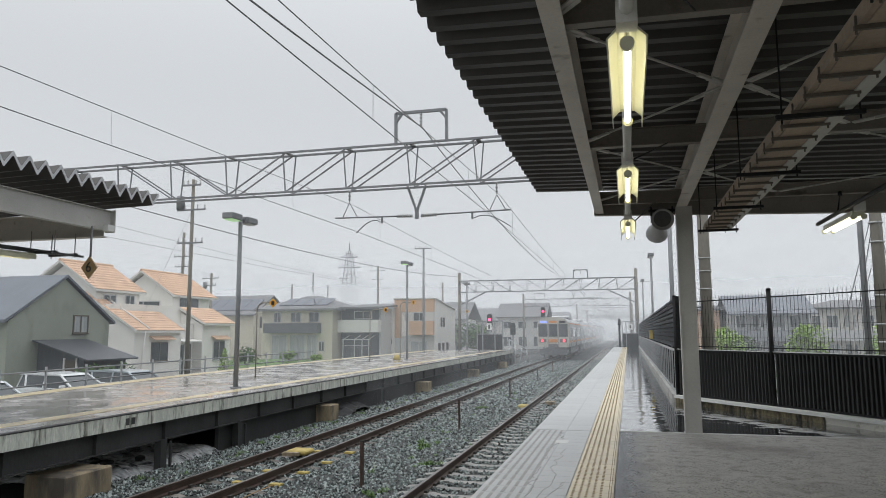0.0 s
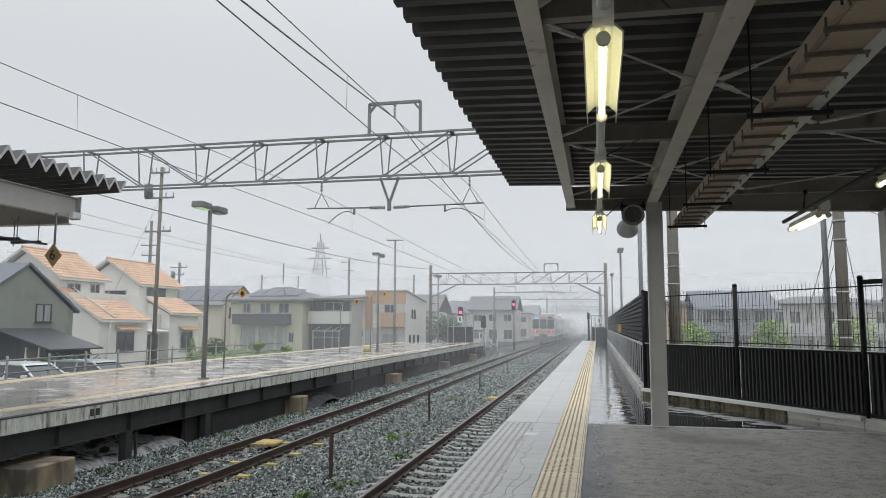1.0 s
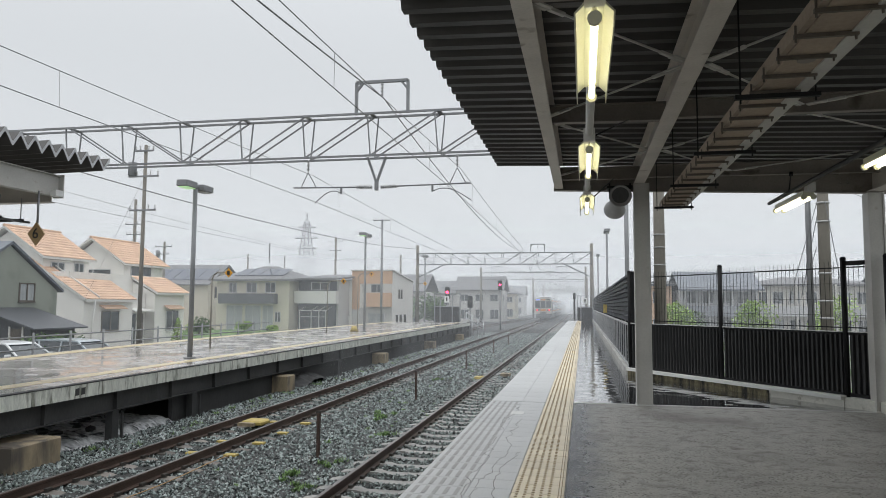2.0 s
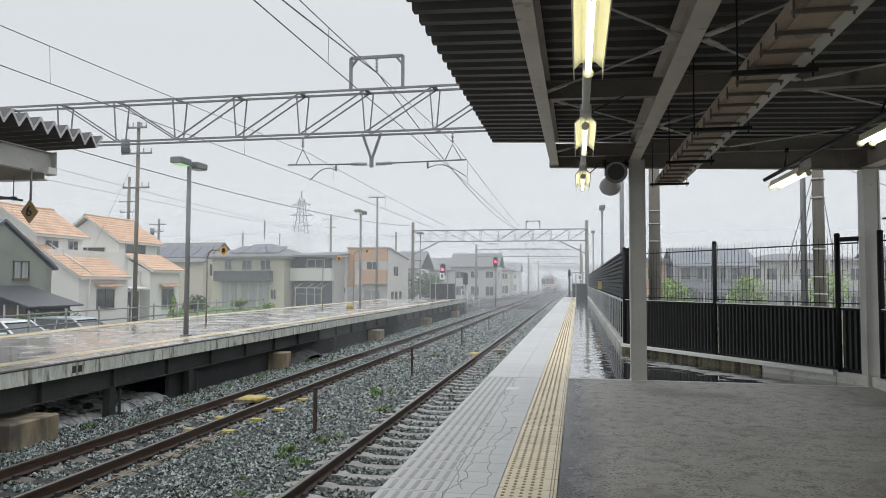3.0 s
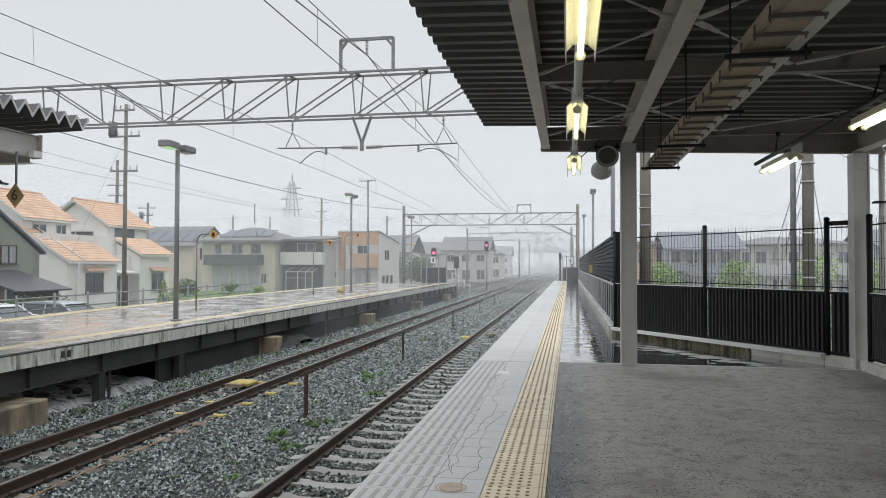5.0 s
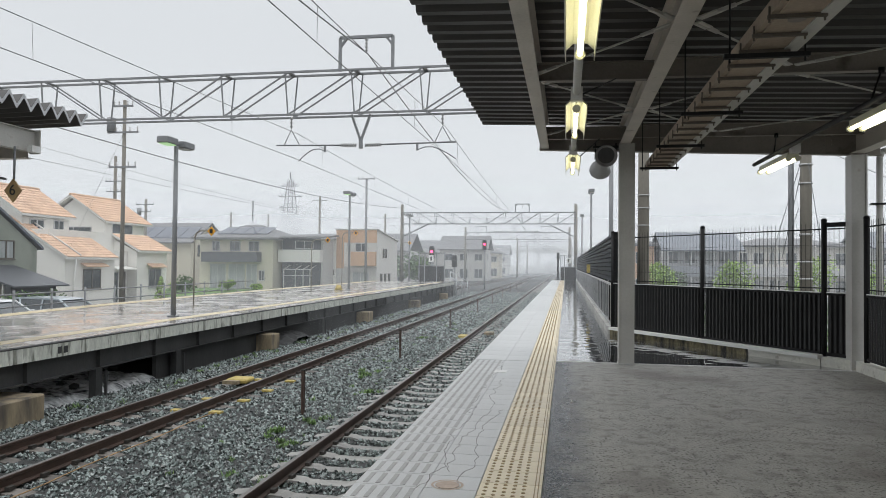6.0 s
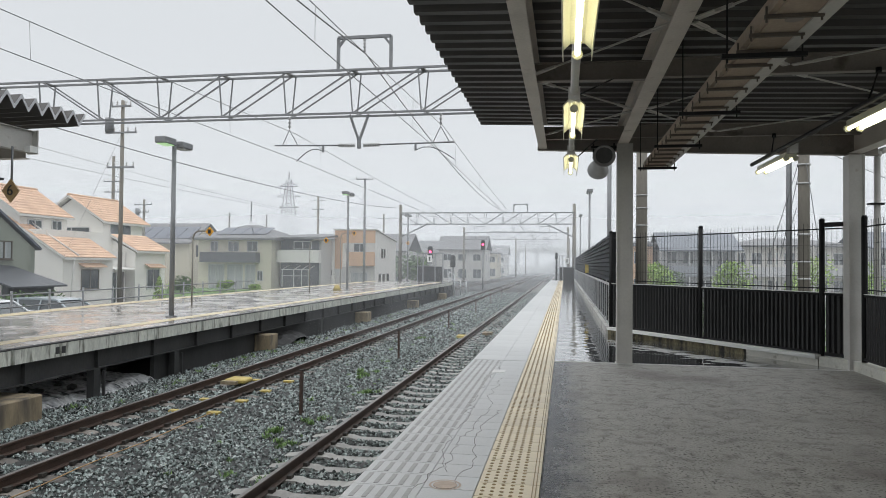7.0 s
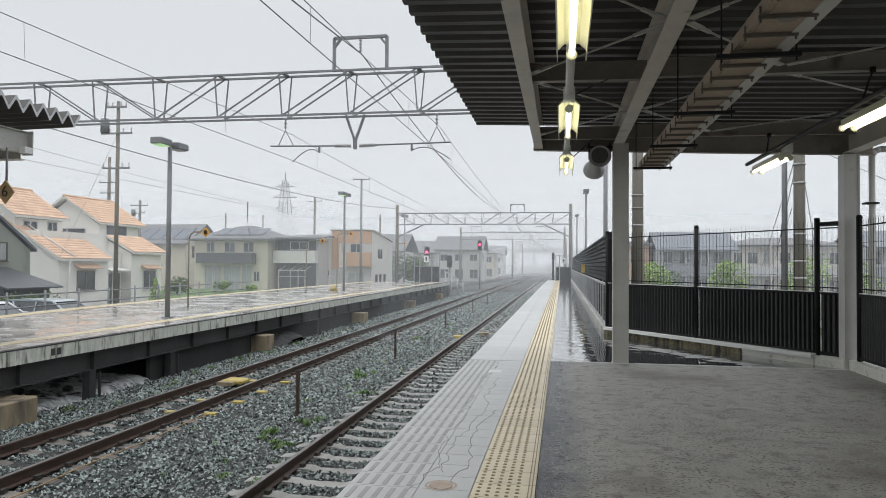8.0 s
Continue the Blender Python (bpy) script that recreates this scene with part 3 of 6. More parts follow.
def column(loc, w, d, h, label):
    col = thing("column", loc, label, "column", group="canopy columns")
    x, y, z = loc
    bm = B()
    for s in (-1, 1):
        bx(bm, x + s * w / 2 - 0.012, x + s * w / 2 + 0.012, y - d / 2, y + d / 2, z, z + h)
    bx(bm, x - w / 2 + 0.012, x + w / 2 - 0.012, y - d / 2 + 0.015, y + d / 2 - 0.015, z, z + h)
    part("shaft", bm, M["steel"], col)
    bm = B()
    bx(bm, x - w / 2 - 0.02, x + w / 2 + 0.02, y - d / 2 - 0.02, y + d / 2 + 0.02, z, z + 0.015)
    part("base_plate", bm, M["plate"], col)
    return col


column((0.935, 11.5, 0), 0.22, 0.2, 3.5, "pale grey painted steel column on the wet platform")
column((4.36, 11.62, 0), 0.20, 0.24, 3.28, "pale grey steel column beside the fence")
dp = thing("drain_pipe", (4.84, 12.0, 0), "grey bent drain pipe beside the column", "drain pipe")
bm = B()
rod(bm, (4.84, 12.0, -0.4), (4.84, 12.0, 3.31), 0.05)
rod(bm, (4.84, 12.0, 3.31), (4.88, 12.0, 3.39), 0.05)
rod(bm, (4.88, 12.0, 3.39), (4.96, 12.0, 3.42), 0.05)
rod(bm, (4.96, 12.0, 3.42), (5.4, 12.0, 3.43), 0.05)
part("pipe", bm, M["steel"], dp)
for z in (1.0, 2.55):
    bm = B()
    bx(bm, 4.72, 4.92, 11.93, 12.07, z, z + 0.03)
    part("clamp", bm, M["dark"], dp)

# cable tray on threaded hangers
tray = thing("cable_tray", (1.4, 11.3, 3.1), "brown-grey cable tray with straps hung under the canopy", "cable tray")
bm = B()
bx(bm, 1.265, 1.50, -3, 11.5, 3.10, 3.14)
part("bottom_board", bm, M["tray"], tray)
bm = B()
bx(bm, 1.50, 1.60, -3, 11.5, 3.09, 3.22)
part("pale_duct", bm, M["steel"], tray, "pale metal duct along the tray")
bm = B()
bx(bm, 1.225, 1.262, -3, 11.5, 3.11, 3.20)
part("side_rail", bm, M["tray"], tray)
bm = B()
rod(bm, (1.39, 4.6, 3.085), (1.39, 4.6, 3.10), 0.055, n=16)
part("knockout", bm, M["purlin"], tray, "round brown cover plate")
for i in range(32):
    y = 0.2 + i * 0.36
    bm = B()
    bx(bm, 1.20, 1.54, y, y + 0.024, 3.074, 3.098)
    rod(bm, (1.21, y + 0.011, 3.05), (1.21, y + 0.011, 3.15), 0.007, n=6)
    rod(bm, (1.525, y + 0.011, 3.05), (1.525, y + 0.011, 3.10), 0.007, n=6)
    part("strap", bm, M["strap"], tray, "thin brown strap")
for y in (1.4, 3.3, 5.2, 7.1, 9.0, 11.0):
    bm = B()
    bx(bm, 1.09, 1.66, y, y + 0.04, 3.03, 3.062)
    rod(bm, (1.13, y + 0.02, 3.0), (1.13, y + 0.02, 3.97), 0.007, n=6)
    rod(bm, (1.63, y + 0.02, 3.0), (1.63, y + 0.02, 3.25), 0.007, n=6)
    part("hanger", bm, M["dark"], tray, "dark angle on threaded rods")

# fluorescent lights on a conduit
conduit = thing("light_conduit", (0.06, 6, 2.9), "grey conduit that carries the fluorescent lights", "conduit")
bm = B()
rod(bm, (0.065, -3, 2.90), (0.065, 10.2, 2.90), 0.03)
part("pipe", bm, M["steel"], conduit)
for y in (4.45, 7.65, 11.2):
    bm = B()
    rod(bm, (0.10, y - 2.0, 2.91), (0.50, y - 0.06, 3.54), 0.007, n=6)
    part("stay_rod", bm, M["dark"], conduit)


def fluorescent(loc, tubes, label):
    li = thing("fluorescent_light", loc, label, "fluorescent light", group="platform lights")
    x, y, z = loc
    L = 1.18
    if tubes == 1:
        bm = B()
        prof = [(0.85 * a_, b_) for a_, b_ in ((-0.10, -0.05), (-0.105, 0.02), (-0.055, 0.065), (0.055, 0.065), (0.105, 0.02), (0.10, -0.05), (0.093, -0.05), (0.096, 0.016), (0.05, 0.054), (0.014, 0.054), (0.0, 0.035), (-0.014, 0.054), (-0.05, 0.054), (-0.096, 0.016), (-0.093, -0.05))]
        prism(bm, [(x + a, z + b) for a, b in prof], (0, y + L, 0), (1, 0, 0), (0, 0, 1), L)
        part("reflector", bm, M["reflector"], li, "white enamelled reflector")
        offs = (0.0,)
    else:
        bm = B()
        bx(bm, x - 0.06, x + 0.06, y, y + L, z, z + 0.06)
        part("housing", bm, M["reflector"], li)
        offs = (-0.05, 0.05)
    for o in offs:
        bm = B()
        rod(bm, (x + o, y + 0.03, z - 0.012), (x + o, y + L - 0.03, z - 0.012), 0.017, n=10)
        part("tube", bm, M["tube"], li, "lit fluorescent tube")
        for e in (y, y + L):
            bm = B()
            rod(bm, (x + o, e - 0.012, z - 0.01), (x + o, e + 0.012, z - 0.01), 0.032, n=12)
            part("socket", bm, M["reflector"], li)
    bm = B()
    bx(bm, x - 0.045, x + 0.045, y - 0.11, y + 0.0, z + 0.04, z + 0.14)
    part("junction_box", bm, M["steel"], li)
    return li


for y in (0.28, 2.98, 5.60, 8.30):
    fluorescent((0.065, y, 2.80), 1, "lit single-tube fluorescent light with a white reflector")
cond2 = thing("light_conduit", (2.5, 6, 2.9), "dark conduit that carries twin fluorescent lights", "conduit")
bm = B()
rod(bm, (2.42, -3, 2.90), (2.42, 9.75, 2.90), 0.025)
part("pipe", bm, M["dark"], cond2)
for ya, y in ((3.0, 4.45), (6.2, 7.65), (8.9, 11.2)):
    bm = B()
    rod(bm, (2.43, ya, 2.9), (3.08, y - 0.06, 3.53), 0.009, n=6)
    rod(bm, (3.08, y - 0.06, 3.50), (3.08, y - 0.06, 3.56), 0.03, n=8)
    part("stay_rod", bm, M["dark"], cond2)
for y in (2.56, 5.48, 8.40):
    fluorescent((2.50, y, 2.79), 2, "lit twin-tube fluorescent light")

# horn loudspeaker under the end beam
spk = thing("loudspeaker", (0.60, 11.35, 3.27), "grey horn loudspeaker under the canopy", "loudspeaker")
def horn(mouth, way, rings, n=24):
    """An open flared horn: rings of (distance behind the mouth, radius)."""
    bm = B()
    d = Vector(way).normalized()
    a, b = ring_axes((0, 0, 0), d)
    prev = None
    for dist, r in rings:
        ring = [bm.verts.new(Vector(mouth) - d * dist + a * (r * math.cos(2 * math.pi * i / n)) + b * (r * math.sin(2 * math.pi * i / n))) for i in range(n)]
        if prev:
            for i in range(n):
                bm.faces.new((prev[i], prev[(i + 1) % n], ring[(i + 1) % n], ring[i])).smooth = True
        prev = ring
    bm.faces.new(prev)
    return bm


FLARE = ((0.05, 0.06), (0.06, 0.12), (0.02, 0.155), (0.0, 0.165), (0.004, 0.176), (0.05, 0.165), (0.14, 0.12), (0.25, 0.09), (0.34, 0.085))
part("horn", horn((0.60, 11.20, 3.27), (0, -1, -0.42), FLARE), M["speaker"], spk)
bm = B()
rod(bm, (0.60, 11.245, 3.285), (0.60, 11.262, 3.292), 0.150, 0.146, n=24)
part("mouth", bm, M["girder"], spk, "dark speaker mouth")
part("rear_horn", horn((0.53, 11.72, 3.12), (0, 1, -0.42), FLARE), M["insulator"], spk, "pale grey horn that faces away")
for s in (-0.16, 0.16):
    bm = B()
    bx(bm, 0.6 + s - 0.012, 0.6 + s + 0.012, 11.36, 11.42, 3.25, 3.5)
    part("bracket", bm, M["dark"], spk)
bm = B()
bx(bm, 0.40, 0.80, 11.35, 11.45, 3.42, 3.46)
part("bracket", bm, M["dark"], spk)

# ---- fences ----
def strip_between(bm, a, b, w, z0, z1):
    d = (Vector(b) - Vector(a)).normalized()
    nrm = Vector((-d.y, d.x)) * (w / 2)
    a, b = Vector(a), Vector(b)
    prism(bm, [tuple(a + nrm), tuple(a - nrm), tuple(b - nrm), tuple(b + nrm)], (0, 0, z0), (1, 0, 0), (0, 1, 0), z1 - z0)


bm = B()
rod(bm, (0, 0, 0), (0, 0, 1.10), 0.0038, n=4, cap=False)
wire_bar = mesh_of("wire_bar", bm, M["dark"])


def mesh_fence(posts, label, top=2.28, split=1.12, foot=0.16):
    f = thing("fence", (*posts[0], 0), label, "fence")
    for p in posts:
        bm = B()
        rod(bm, (*p, foot - 0.02), (*p, top + 0.02), 0.042, n=10)
        rod(bm, (*p, top + 0.02), (*p, top + 0.06), 0.05, 0.03, n=10)
        part("post", bm, M["dark"], f)
    for a, b in zip(posts, posts[1:]):
        va, vb = Vector(a), Vector(b)
        ln = (vb - va).length
        d = (vb - va) / ln
        nrm = Vector((-d.y, d.x))
        a2, b2 = va + d * 0.05, vb - d * 0.05
        bm = B()
        k = int((ln - 0.1) / 0.021)
        pts = []
        for i in range(k + 1):
            c = a2 + (b2 - a2) * (i / k)
            pts.append(c + nrm * (0.024 if i % 4 < 2 else -0.012))
        cols_ = [[bm.verts.new((*(c + nrm * o), z)) for o in (0.003, -0.003) for z in (foot + 0.06, split)] for c in pts]
        for u, w in zip(cols_, cols_[1:]):
            for i0, i1 in ((0, 1), (1, 3), (3, 2), (2, 0)):
                bm.faces.new((u[i0], u[i1], w[i1], w[i0]))
        part("ribbed_panel", bm, M["rib"], f, "dark ribbed metal panel")
        for z0, z1, w in ((split, split + 0.035, 0.05), (foot + 0.02, foot + 0.06, 0.05), (split + 0.10, split + 0.118, 0.02), (top - 0.12, top - 0.10, 0.016)):
            bm = B()
            strip_between(bm, a2, b2, w, z0, z1)
            part("rail", bm, M["dark"], f)
        bm = B()
        strip_between(bm, a2, b2, 0.06, split + 0.036, split + 0.048)
        part("capping", bm, M["plate"], f, "pale capping strip")
        n_bars = int(ln / 0.080)
        for i in range(1, n_bars):
            piece("wire_bar", wire_bar, f, (*(va + d * (i * ln / n_bars)), split + 0.05))
        bm = B()
        rod(bm, (0.05, 0, 0), (ln - 0.05, 0, 0), 0.0025, n=4, cap=False)
        line_mesh = mesh_of("wire_line", bm, M["dark"])
        for i in range(3):
            piece("wire_line", line_mesh, f, (*va, split + 0.30 + i * 0.25), math.atan2(d.y, d.x))
    return f


CORNER, MID, GATE = (1.03, 16.25), (2.57, 14.1), (4.04, 12.03)
mesh_fence([CORNER, MID, GATE, (4.30, 11.72)], "black mesh fence with ribbed metal lower panels on a low kerb")
mesh_fence([(4.40, 11.35), (4.40, 9.75), (4.40, 7.2), (4.40, 4.7), (4.40, 2.2), (4.40, -0.4), (4.4, -3)], "black mesh fence with ribbed metal lower panels beside the canopy")
gf = thing("gate_frame", (4.17, 11.88, 0.15), "black steel frame between the fence post and the column", "frame")
bm = B()
strip_between(bm, (4.04, 12.05), (4.30, 11.70), 0.05, 2.20, 2.27)
part("top_bar", bm, M["dark"], gf)
bm = B()
strip_between(bm, (4.04, 12.05), (4.30, 11.70), 0.05, 0.16, 0.22)
part("bottom_bar", bm, M["dark"], gf)
kerb = thing("kerb", (3.0, 13.5, 0), "low stained concrete kerb under the fence", "kerb", kind="structure")
for a, b, m in (((1.03, 73), (1.03, 16.4), "concrete"), ((1.03, 16.5), (3.24, 13.18), "mossy"), ((3.24, 13.18), (4.04, 12.03), "kerb"), ((4.05, 12.02), (4.34, 11.6), "kerb"), ((4.40, 11.5), (4.40, 9.8), "kerb"), ((4.40, 9.78), (4.40, -5), "kerb")):
    bm = B()
    strip_between(bm, a, b, 0.20, -0.02, 0.15)
    part("kerb_block", bm, M[m], kerb)
bm = B()
strip_between(bm, CORNER, (4.0, 12.0), 0.23, 0.115, 0.178)
part("capping", bm, M["white"], kerb, "white weathered capping strip")

# louvre fence along the platform's outer side
lf = thing("louvre_fence", (1.03, 16.3, 0), "navy louvre fence with upright lower slats along the platform", "fence")
bm = B()
bx(bm, -0.02, 0.02, 0, 1.98, -0.048, 0.048)
louvre = mesh_of("louvre", bm, M["navy"])
bm = B()
bx(bm, -0.015, 0.015, -0.03, 0.03, 0.0, 0.93)
slat = mesh_of("slat", bm, M["pale_slat"])
for i in range(29):
    y = 16.25 + 1.98 * i
    bm = B()
    bx(bm, 1.06, 1.14, y - 0.04, y + 0.04, 0.14, 2.32)
    part("post", bm, M["dark"], lf)
    for z in (0.17, 1.10):
        bm = B()
        bx(bm, 1.0, 1.04, y, y + 1.98, z, z + 0.05)
        part("rail", bm, M["pale_slat"], lf)
for i in range(28):
    for k in range(10):
        ob = piece("louvre", louvre, lf, (1.06, 16.27 + 1.98 * i, 1.24 + 0.113 * k))
        ob.rotation_euler.y = radians(25)
    for k in range(2):
        piece("slat", slat, lf, (1.02, 16.75 + 1.98 * i + 0.99 * k, 0.2))
bm = B()
bx(bm, 1.09, 1.12, 16.3, 73, 0.2, 1.1)
part("backing_sheet", bm, M["navy"], lf)
tagm = thing("hanging_tag", (0.98, 31.5, 1.4), "small yellow notice on the fence", "notice")
bm = B()
bx(bm, 0.88, 1.03, 31.45, 31.6, 1.24, 1.60)
part("board", bm, M["yellow"], tagm)

# ---- gate and notice at the platform's end ----
def end_gate(x0, x1, y, notice_x, posts):
    g = thing("end_gate", ((x0 + x1) / 2, y, 0), "dark barrier with a white notice at the platform end", "barrier", group="platform end barriers")
    bm = B()
    bx(bm, x0, x1, y - 0.02, y + 0.02, 0.0, 1.35)
    part("panel", bm, M["dark"], g)
    for x in posts:
        bm = B()
        bx(bm, x - 0.045, x + 0.045, y - 0.05, y + 0.05, 0, 2.62)
        part("post", bm, M["gantry"], g)
    for z0, z1 in ((2.5, 2.58), (1.36, 1.43)):
        bm = B()
        bx(bm, x0, x1, y - 0.02, y + 0.02, z0, z1)
        part("rail", bm, M["gantry"], g)
    bm = B()
    for k in range(7):
        x = x0 + (x1 - x0) * (k + 1) / 8
        rod(bm, (x, y, 1.43), (x, y, 2.5), 0.012, n=5)
    part("mesh_bars", bm, M["gantry"], g)
    bm = B()
    bx(bm, notice_x - 0.22, notice_x + 0.22, y - 0.09, y - 0.06, 1.75, 2.35)
    nt = part("notice", bm, M["white"], g, "white notice board")
    bm = B()
    bx(bm, notice_x - 0.07, notice_x + 0.07, y - 0.095, y - 0.09, 1.86, 2.22)
    part("notice_bar", bm, M["girder"], nt)
    return g


end_gate(-0.58, 1.0, 73.4, 0.22, (-0.58, -0.2, 1.0))
end_gate(-13.0, -10.7, 61.4, -11.9, (-13.0, -12.5, -11.4, -10.7))
sp = thing("equipment_post", (-0.85, 73.2, 0), "dark upright equipment box at the platform end", "equipment post")
bm = B()
bx(bm, -0.95, -0.75, 73.1, 73.35, 0, 2.2)
part("box", bm, M["dark"], sp)
bm = B()
rod(bm, (-0.85, 73.2, 2.2), (-0.85, 73.2, 2.85), 0.17, 0.13, n=10)
part("head", bm, M["dark"], sp)

er = thing("end_railing", (-9.6, 61.6, 0), "pale metal railing at the end of the far platform", "railing")
for i in range(4):
    bm = B()
    rod(bm, (-10.2 + 0.45 * i, 61.7 + 0.5 * i, -1.4), (-10.2 + 0.45 * i, 61.7 + 0.5 * i, 0.9 - 0.3 * i), 0.05, n=8)
    part("post", bm, M["pale_slat"], er)
for dz in (0.0, -0.5):
    bm = B()
    rod(bm, (-10.2, 61.7, 0.9 + dz), (-8.85, 63.2, dz), 0.045, n=8)
    part("rail", bm, M["pale_slat"], er)

# ---- catenary gantries ----
def insulator(bm, p, q, r=0.05, k=4):
    p, q = Vector(p), Vector(q)
    rod(bm, p, q, r * 0.35, n=6)
    for i in range(k):
        c = p + (q - p) * ((i + 0.5) / k)
        d = (q - p).normalized() * 0.02
        rod(bm, c - d, c + d, r, r * 0.6, n=10)


def gantry(y, xl, xr, zt, zb, brackets, label, panel=1.62, depth=0.42, leg_r=0.16, left_leg=True, th=1.0):
    g = thing("catenary_gantry", (xr, y, -1.4), label, "catenary gantry", group="overhead line gantries")
    for xx in ((xl, xr) if left_leg else (xr,)):
        bm = B()
        rod(bm, (xx, y, -1.45), (xx, y, zt + 0.9), leg_r, leg_r * 0.75, n=12)
        part("mast", bm, M["pole"] if leg_r > 0.14 else M["gantry"], g)
    for z, w in ((zt, 0.075 * th), (zb, 0.07 * th)):
        for s in (-1, 1):
            bm = B()
            bar(bm, (xl, y + s * depth / 2, z), (xr, y + s * depth / 2, z), w, w)
            part("chord", bm, M["gantry"], g)
    k = max(2, int((xr - xl) / panel))
    for i in range(k + 1):
        x = xl + (xr - xl) * i / k
        bm = B()
        for s in (-1, 1):
            bar(bm, (x + 0.10 * s, y + s * depth / 2, zt), (x, y + s * depth / 2, zb), 0.045 * th, 0.045 * th)
        bar(bm, (x, y - depth / 2, zt), (x, y + depth / 2, zt), 0.12, 0.03)
        part("upright", bm, M["gantry"], g)
        if i < k:
            x2 = xl + (xr - xl) * (i + 1) / k
            mid = (x + x2) / 2 < (xl + xr) / 2
            bm = B()
            for s in (-1, 1):
                a, b = ((x, zt), (x2, zb)) if mid else ((x, zb), (x2, zt))
                bar(bm, (a[0], y + s * depth / 2, a[1]), (b[0], y + s * depth / 2, b[1]), 0.05 * th, 0.05 * th)
            part("diagonal", bm, M["gantry"], g)
    for x0, x1, zt2 in brackets:
        bm = B()
        for x in (x0, x1):
            bar(bm, (x, y - 0.1, zt), (x, y - 0.1, zt2), 0.09 * th ** 0.5, 0.09 * th ** 0.5)
        bar(bm, (x0, y - 0.1, zt2), (x1, y - 0.1, zt2), 0.09 * th ** 0.5, 0.09 * th ** 0.5)
        bar(bm, (x0, y - 0.1, zt2 - 0.25), (x0 + 0.2, y - 0.1, zt2), 0.06, 0.06)
        bar(bm, (x1, y - 0.1, zt2 - 0.25), (x1 - 0.2, y - 0.1, zt2), 0.06, 0.06)
        part("top_bracket", bm, M["gantry"], g)
        bm = B()
        insulator(bm, ((x0 + x1) / 2, y - 0.1, zt2 - 0.04), ((x0 + x1) / 2, y - 0.1, zt2 - 0.42))
        part("insulator", bm, M["insulator"], g)
    # V hanger with registration arms over both tracks
    xm = (NEAR + FAR) / 2 - 0.45
    zv = zb - 0.92
    bm = B()
    bar(bm, (xm - 0.26, y, zb), (xm, y, zv + 0.2), 0.06, 0.06)
    bar(bm, (xm + 0.26, y, zb), (xm, y, zv + 0.2), 0.06, 0.06)
    bar(bm, (xm, y, zv + 0.25), (xm, y, zv), 0.09, 0.09)
    part("hanger", bm, M["gantry"], g)
    for s, xe in ((-1, FAR - 0.75), (1, NEAR + 0.05)):
        bm = B()
        insulator(bm, (xm + s * 0.12, y, zv + 0.09), (xm + s * 0.58, y, zv + 0.10), 0.06, 7)
        part("insulator", bm, M["insulator"], g)
        bm = B()
        rod(bm, (xm + s * 0.56, y, zv + 0.10), (xe, y, zv + 0.13), 0.022, n=6)
        xs = xm + s * 1.0 if s < 0 else xm + 1.55
        bar(bm, (xs, y, zv + 0.10), (xs, y, zv - 0.08), 0.05, 0.05)
        xc = FAR - 0.12 if s < 0 else NEAR + 0.05
        arm = [Vector((xs, y, zv - 0.06))]
        for i in range(1, 6):
            f = i / 5
            arm.append(Vector((xs + (xc - xs) * f, y, zv - 0.06 + 0.12 * math.sin(f * 2.2) * (1 - f) * 2 - 0.26 * f * f)))
        for a, b in zip(arm, arm[1:]):
            rod(bm, a, b, 0.014, n=6)
        part("registration_arm", bm, M["gantry"], g)
        xi = xe + 0.42 if s < 0 else NEAR - 0.32
        bm = B()
        insulator(bm, (xi, y, zb - 0.02), (xi, y, zv + 0.58), 0.05, 3)
        part("insulator", bm, M["insulator"], g)
        bm = B()
        for dx in (-0.2, 0.24):
            rod(bm, (xi, y, zv + 0.55), (xi + dx, y, zv + 0.13), 0.012, n=6)
        part("stay", bm, M["gantry"], g)
    return g


near_gantry = gantry(18.0, -22.35, 1.88, 6.70, 5.545, ((-6.02, -4.57, 7.60),), "steel lattice gantry over both tracks on concrete masts", panel=1.86, leg_r=0.155, th=0.72)
for z in (2.55, 2.98, 3.3):
    bm = B()
    rod(bm, (1.88, 18.0, z), (1.88, 18.0, z + 0.03), 0.152, n=16)
    part("band", bm, M["insulator"], near_gantry, "pale band round the mast")
for yy, xl, xr, tops in ((75, -17.85, 0.95, ((-5.4, -3.94, 8.05),)), (121, -17.4, 0.5, ((-15.5, -13.7, 8.2), (-4.3, -2.6, 8.2))), (168, -11.6, 1.0, ((-5.4, -3.9, 8.1),)),
                         (215, -11.8, 1.4, ((-5.4, -3.9, 8.1),)), (262, -12.2, 1.8, ((-5.4, -3.9, 8.1),))):
    gantry(yy, xl, xr, 7.16, 5.93, tops, "distant lattice gantry over the tracks in the rain", panel=1.86, leg_r=0.22, th=1.2)
bm = B()
bar(bm, (-17.85, 75, 4.5), (-14.7, 75, 6.0), 0.12, 0.12)
bar(bm, (0.95, 75, 4.5), (-2.1, 75, 6.0), 0.12, 0.12)
solo("gantry_knee_braces", bm, M["gantry"], "slanted knee braces under the gantry", "brace", at=(0, 75, 5))

# ---- overhead wires ----
SPANS = (-40, 18, 75, 121, 168, 215, 262)


def wire(name, fn, r, label, ys=(-12, 262), step=2.0):
    w = thing(name, fn(18.0), label, "wire", group="overhead wires")
    bm = B()
    k = int((ys[1] - ys[0]) / step)
    pts = [Vector(fn(ys[0] + (ys[1] - ys[0]) * i / k)) for i in range(k + 1)]
    for a, b in zip(pts, pts[1:]):
        rod(bm, a, b, r, n=5, cap=False)
    bmesh.ops.remove_doubles(bm, verts=bm.verts[:], dist=r * 0.6)
    part("strand", bm, M["wire"], w)
    return w


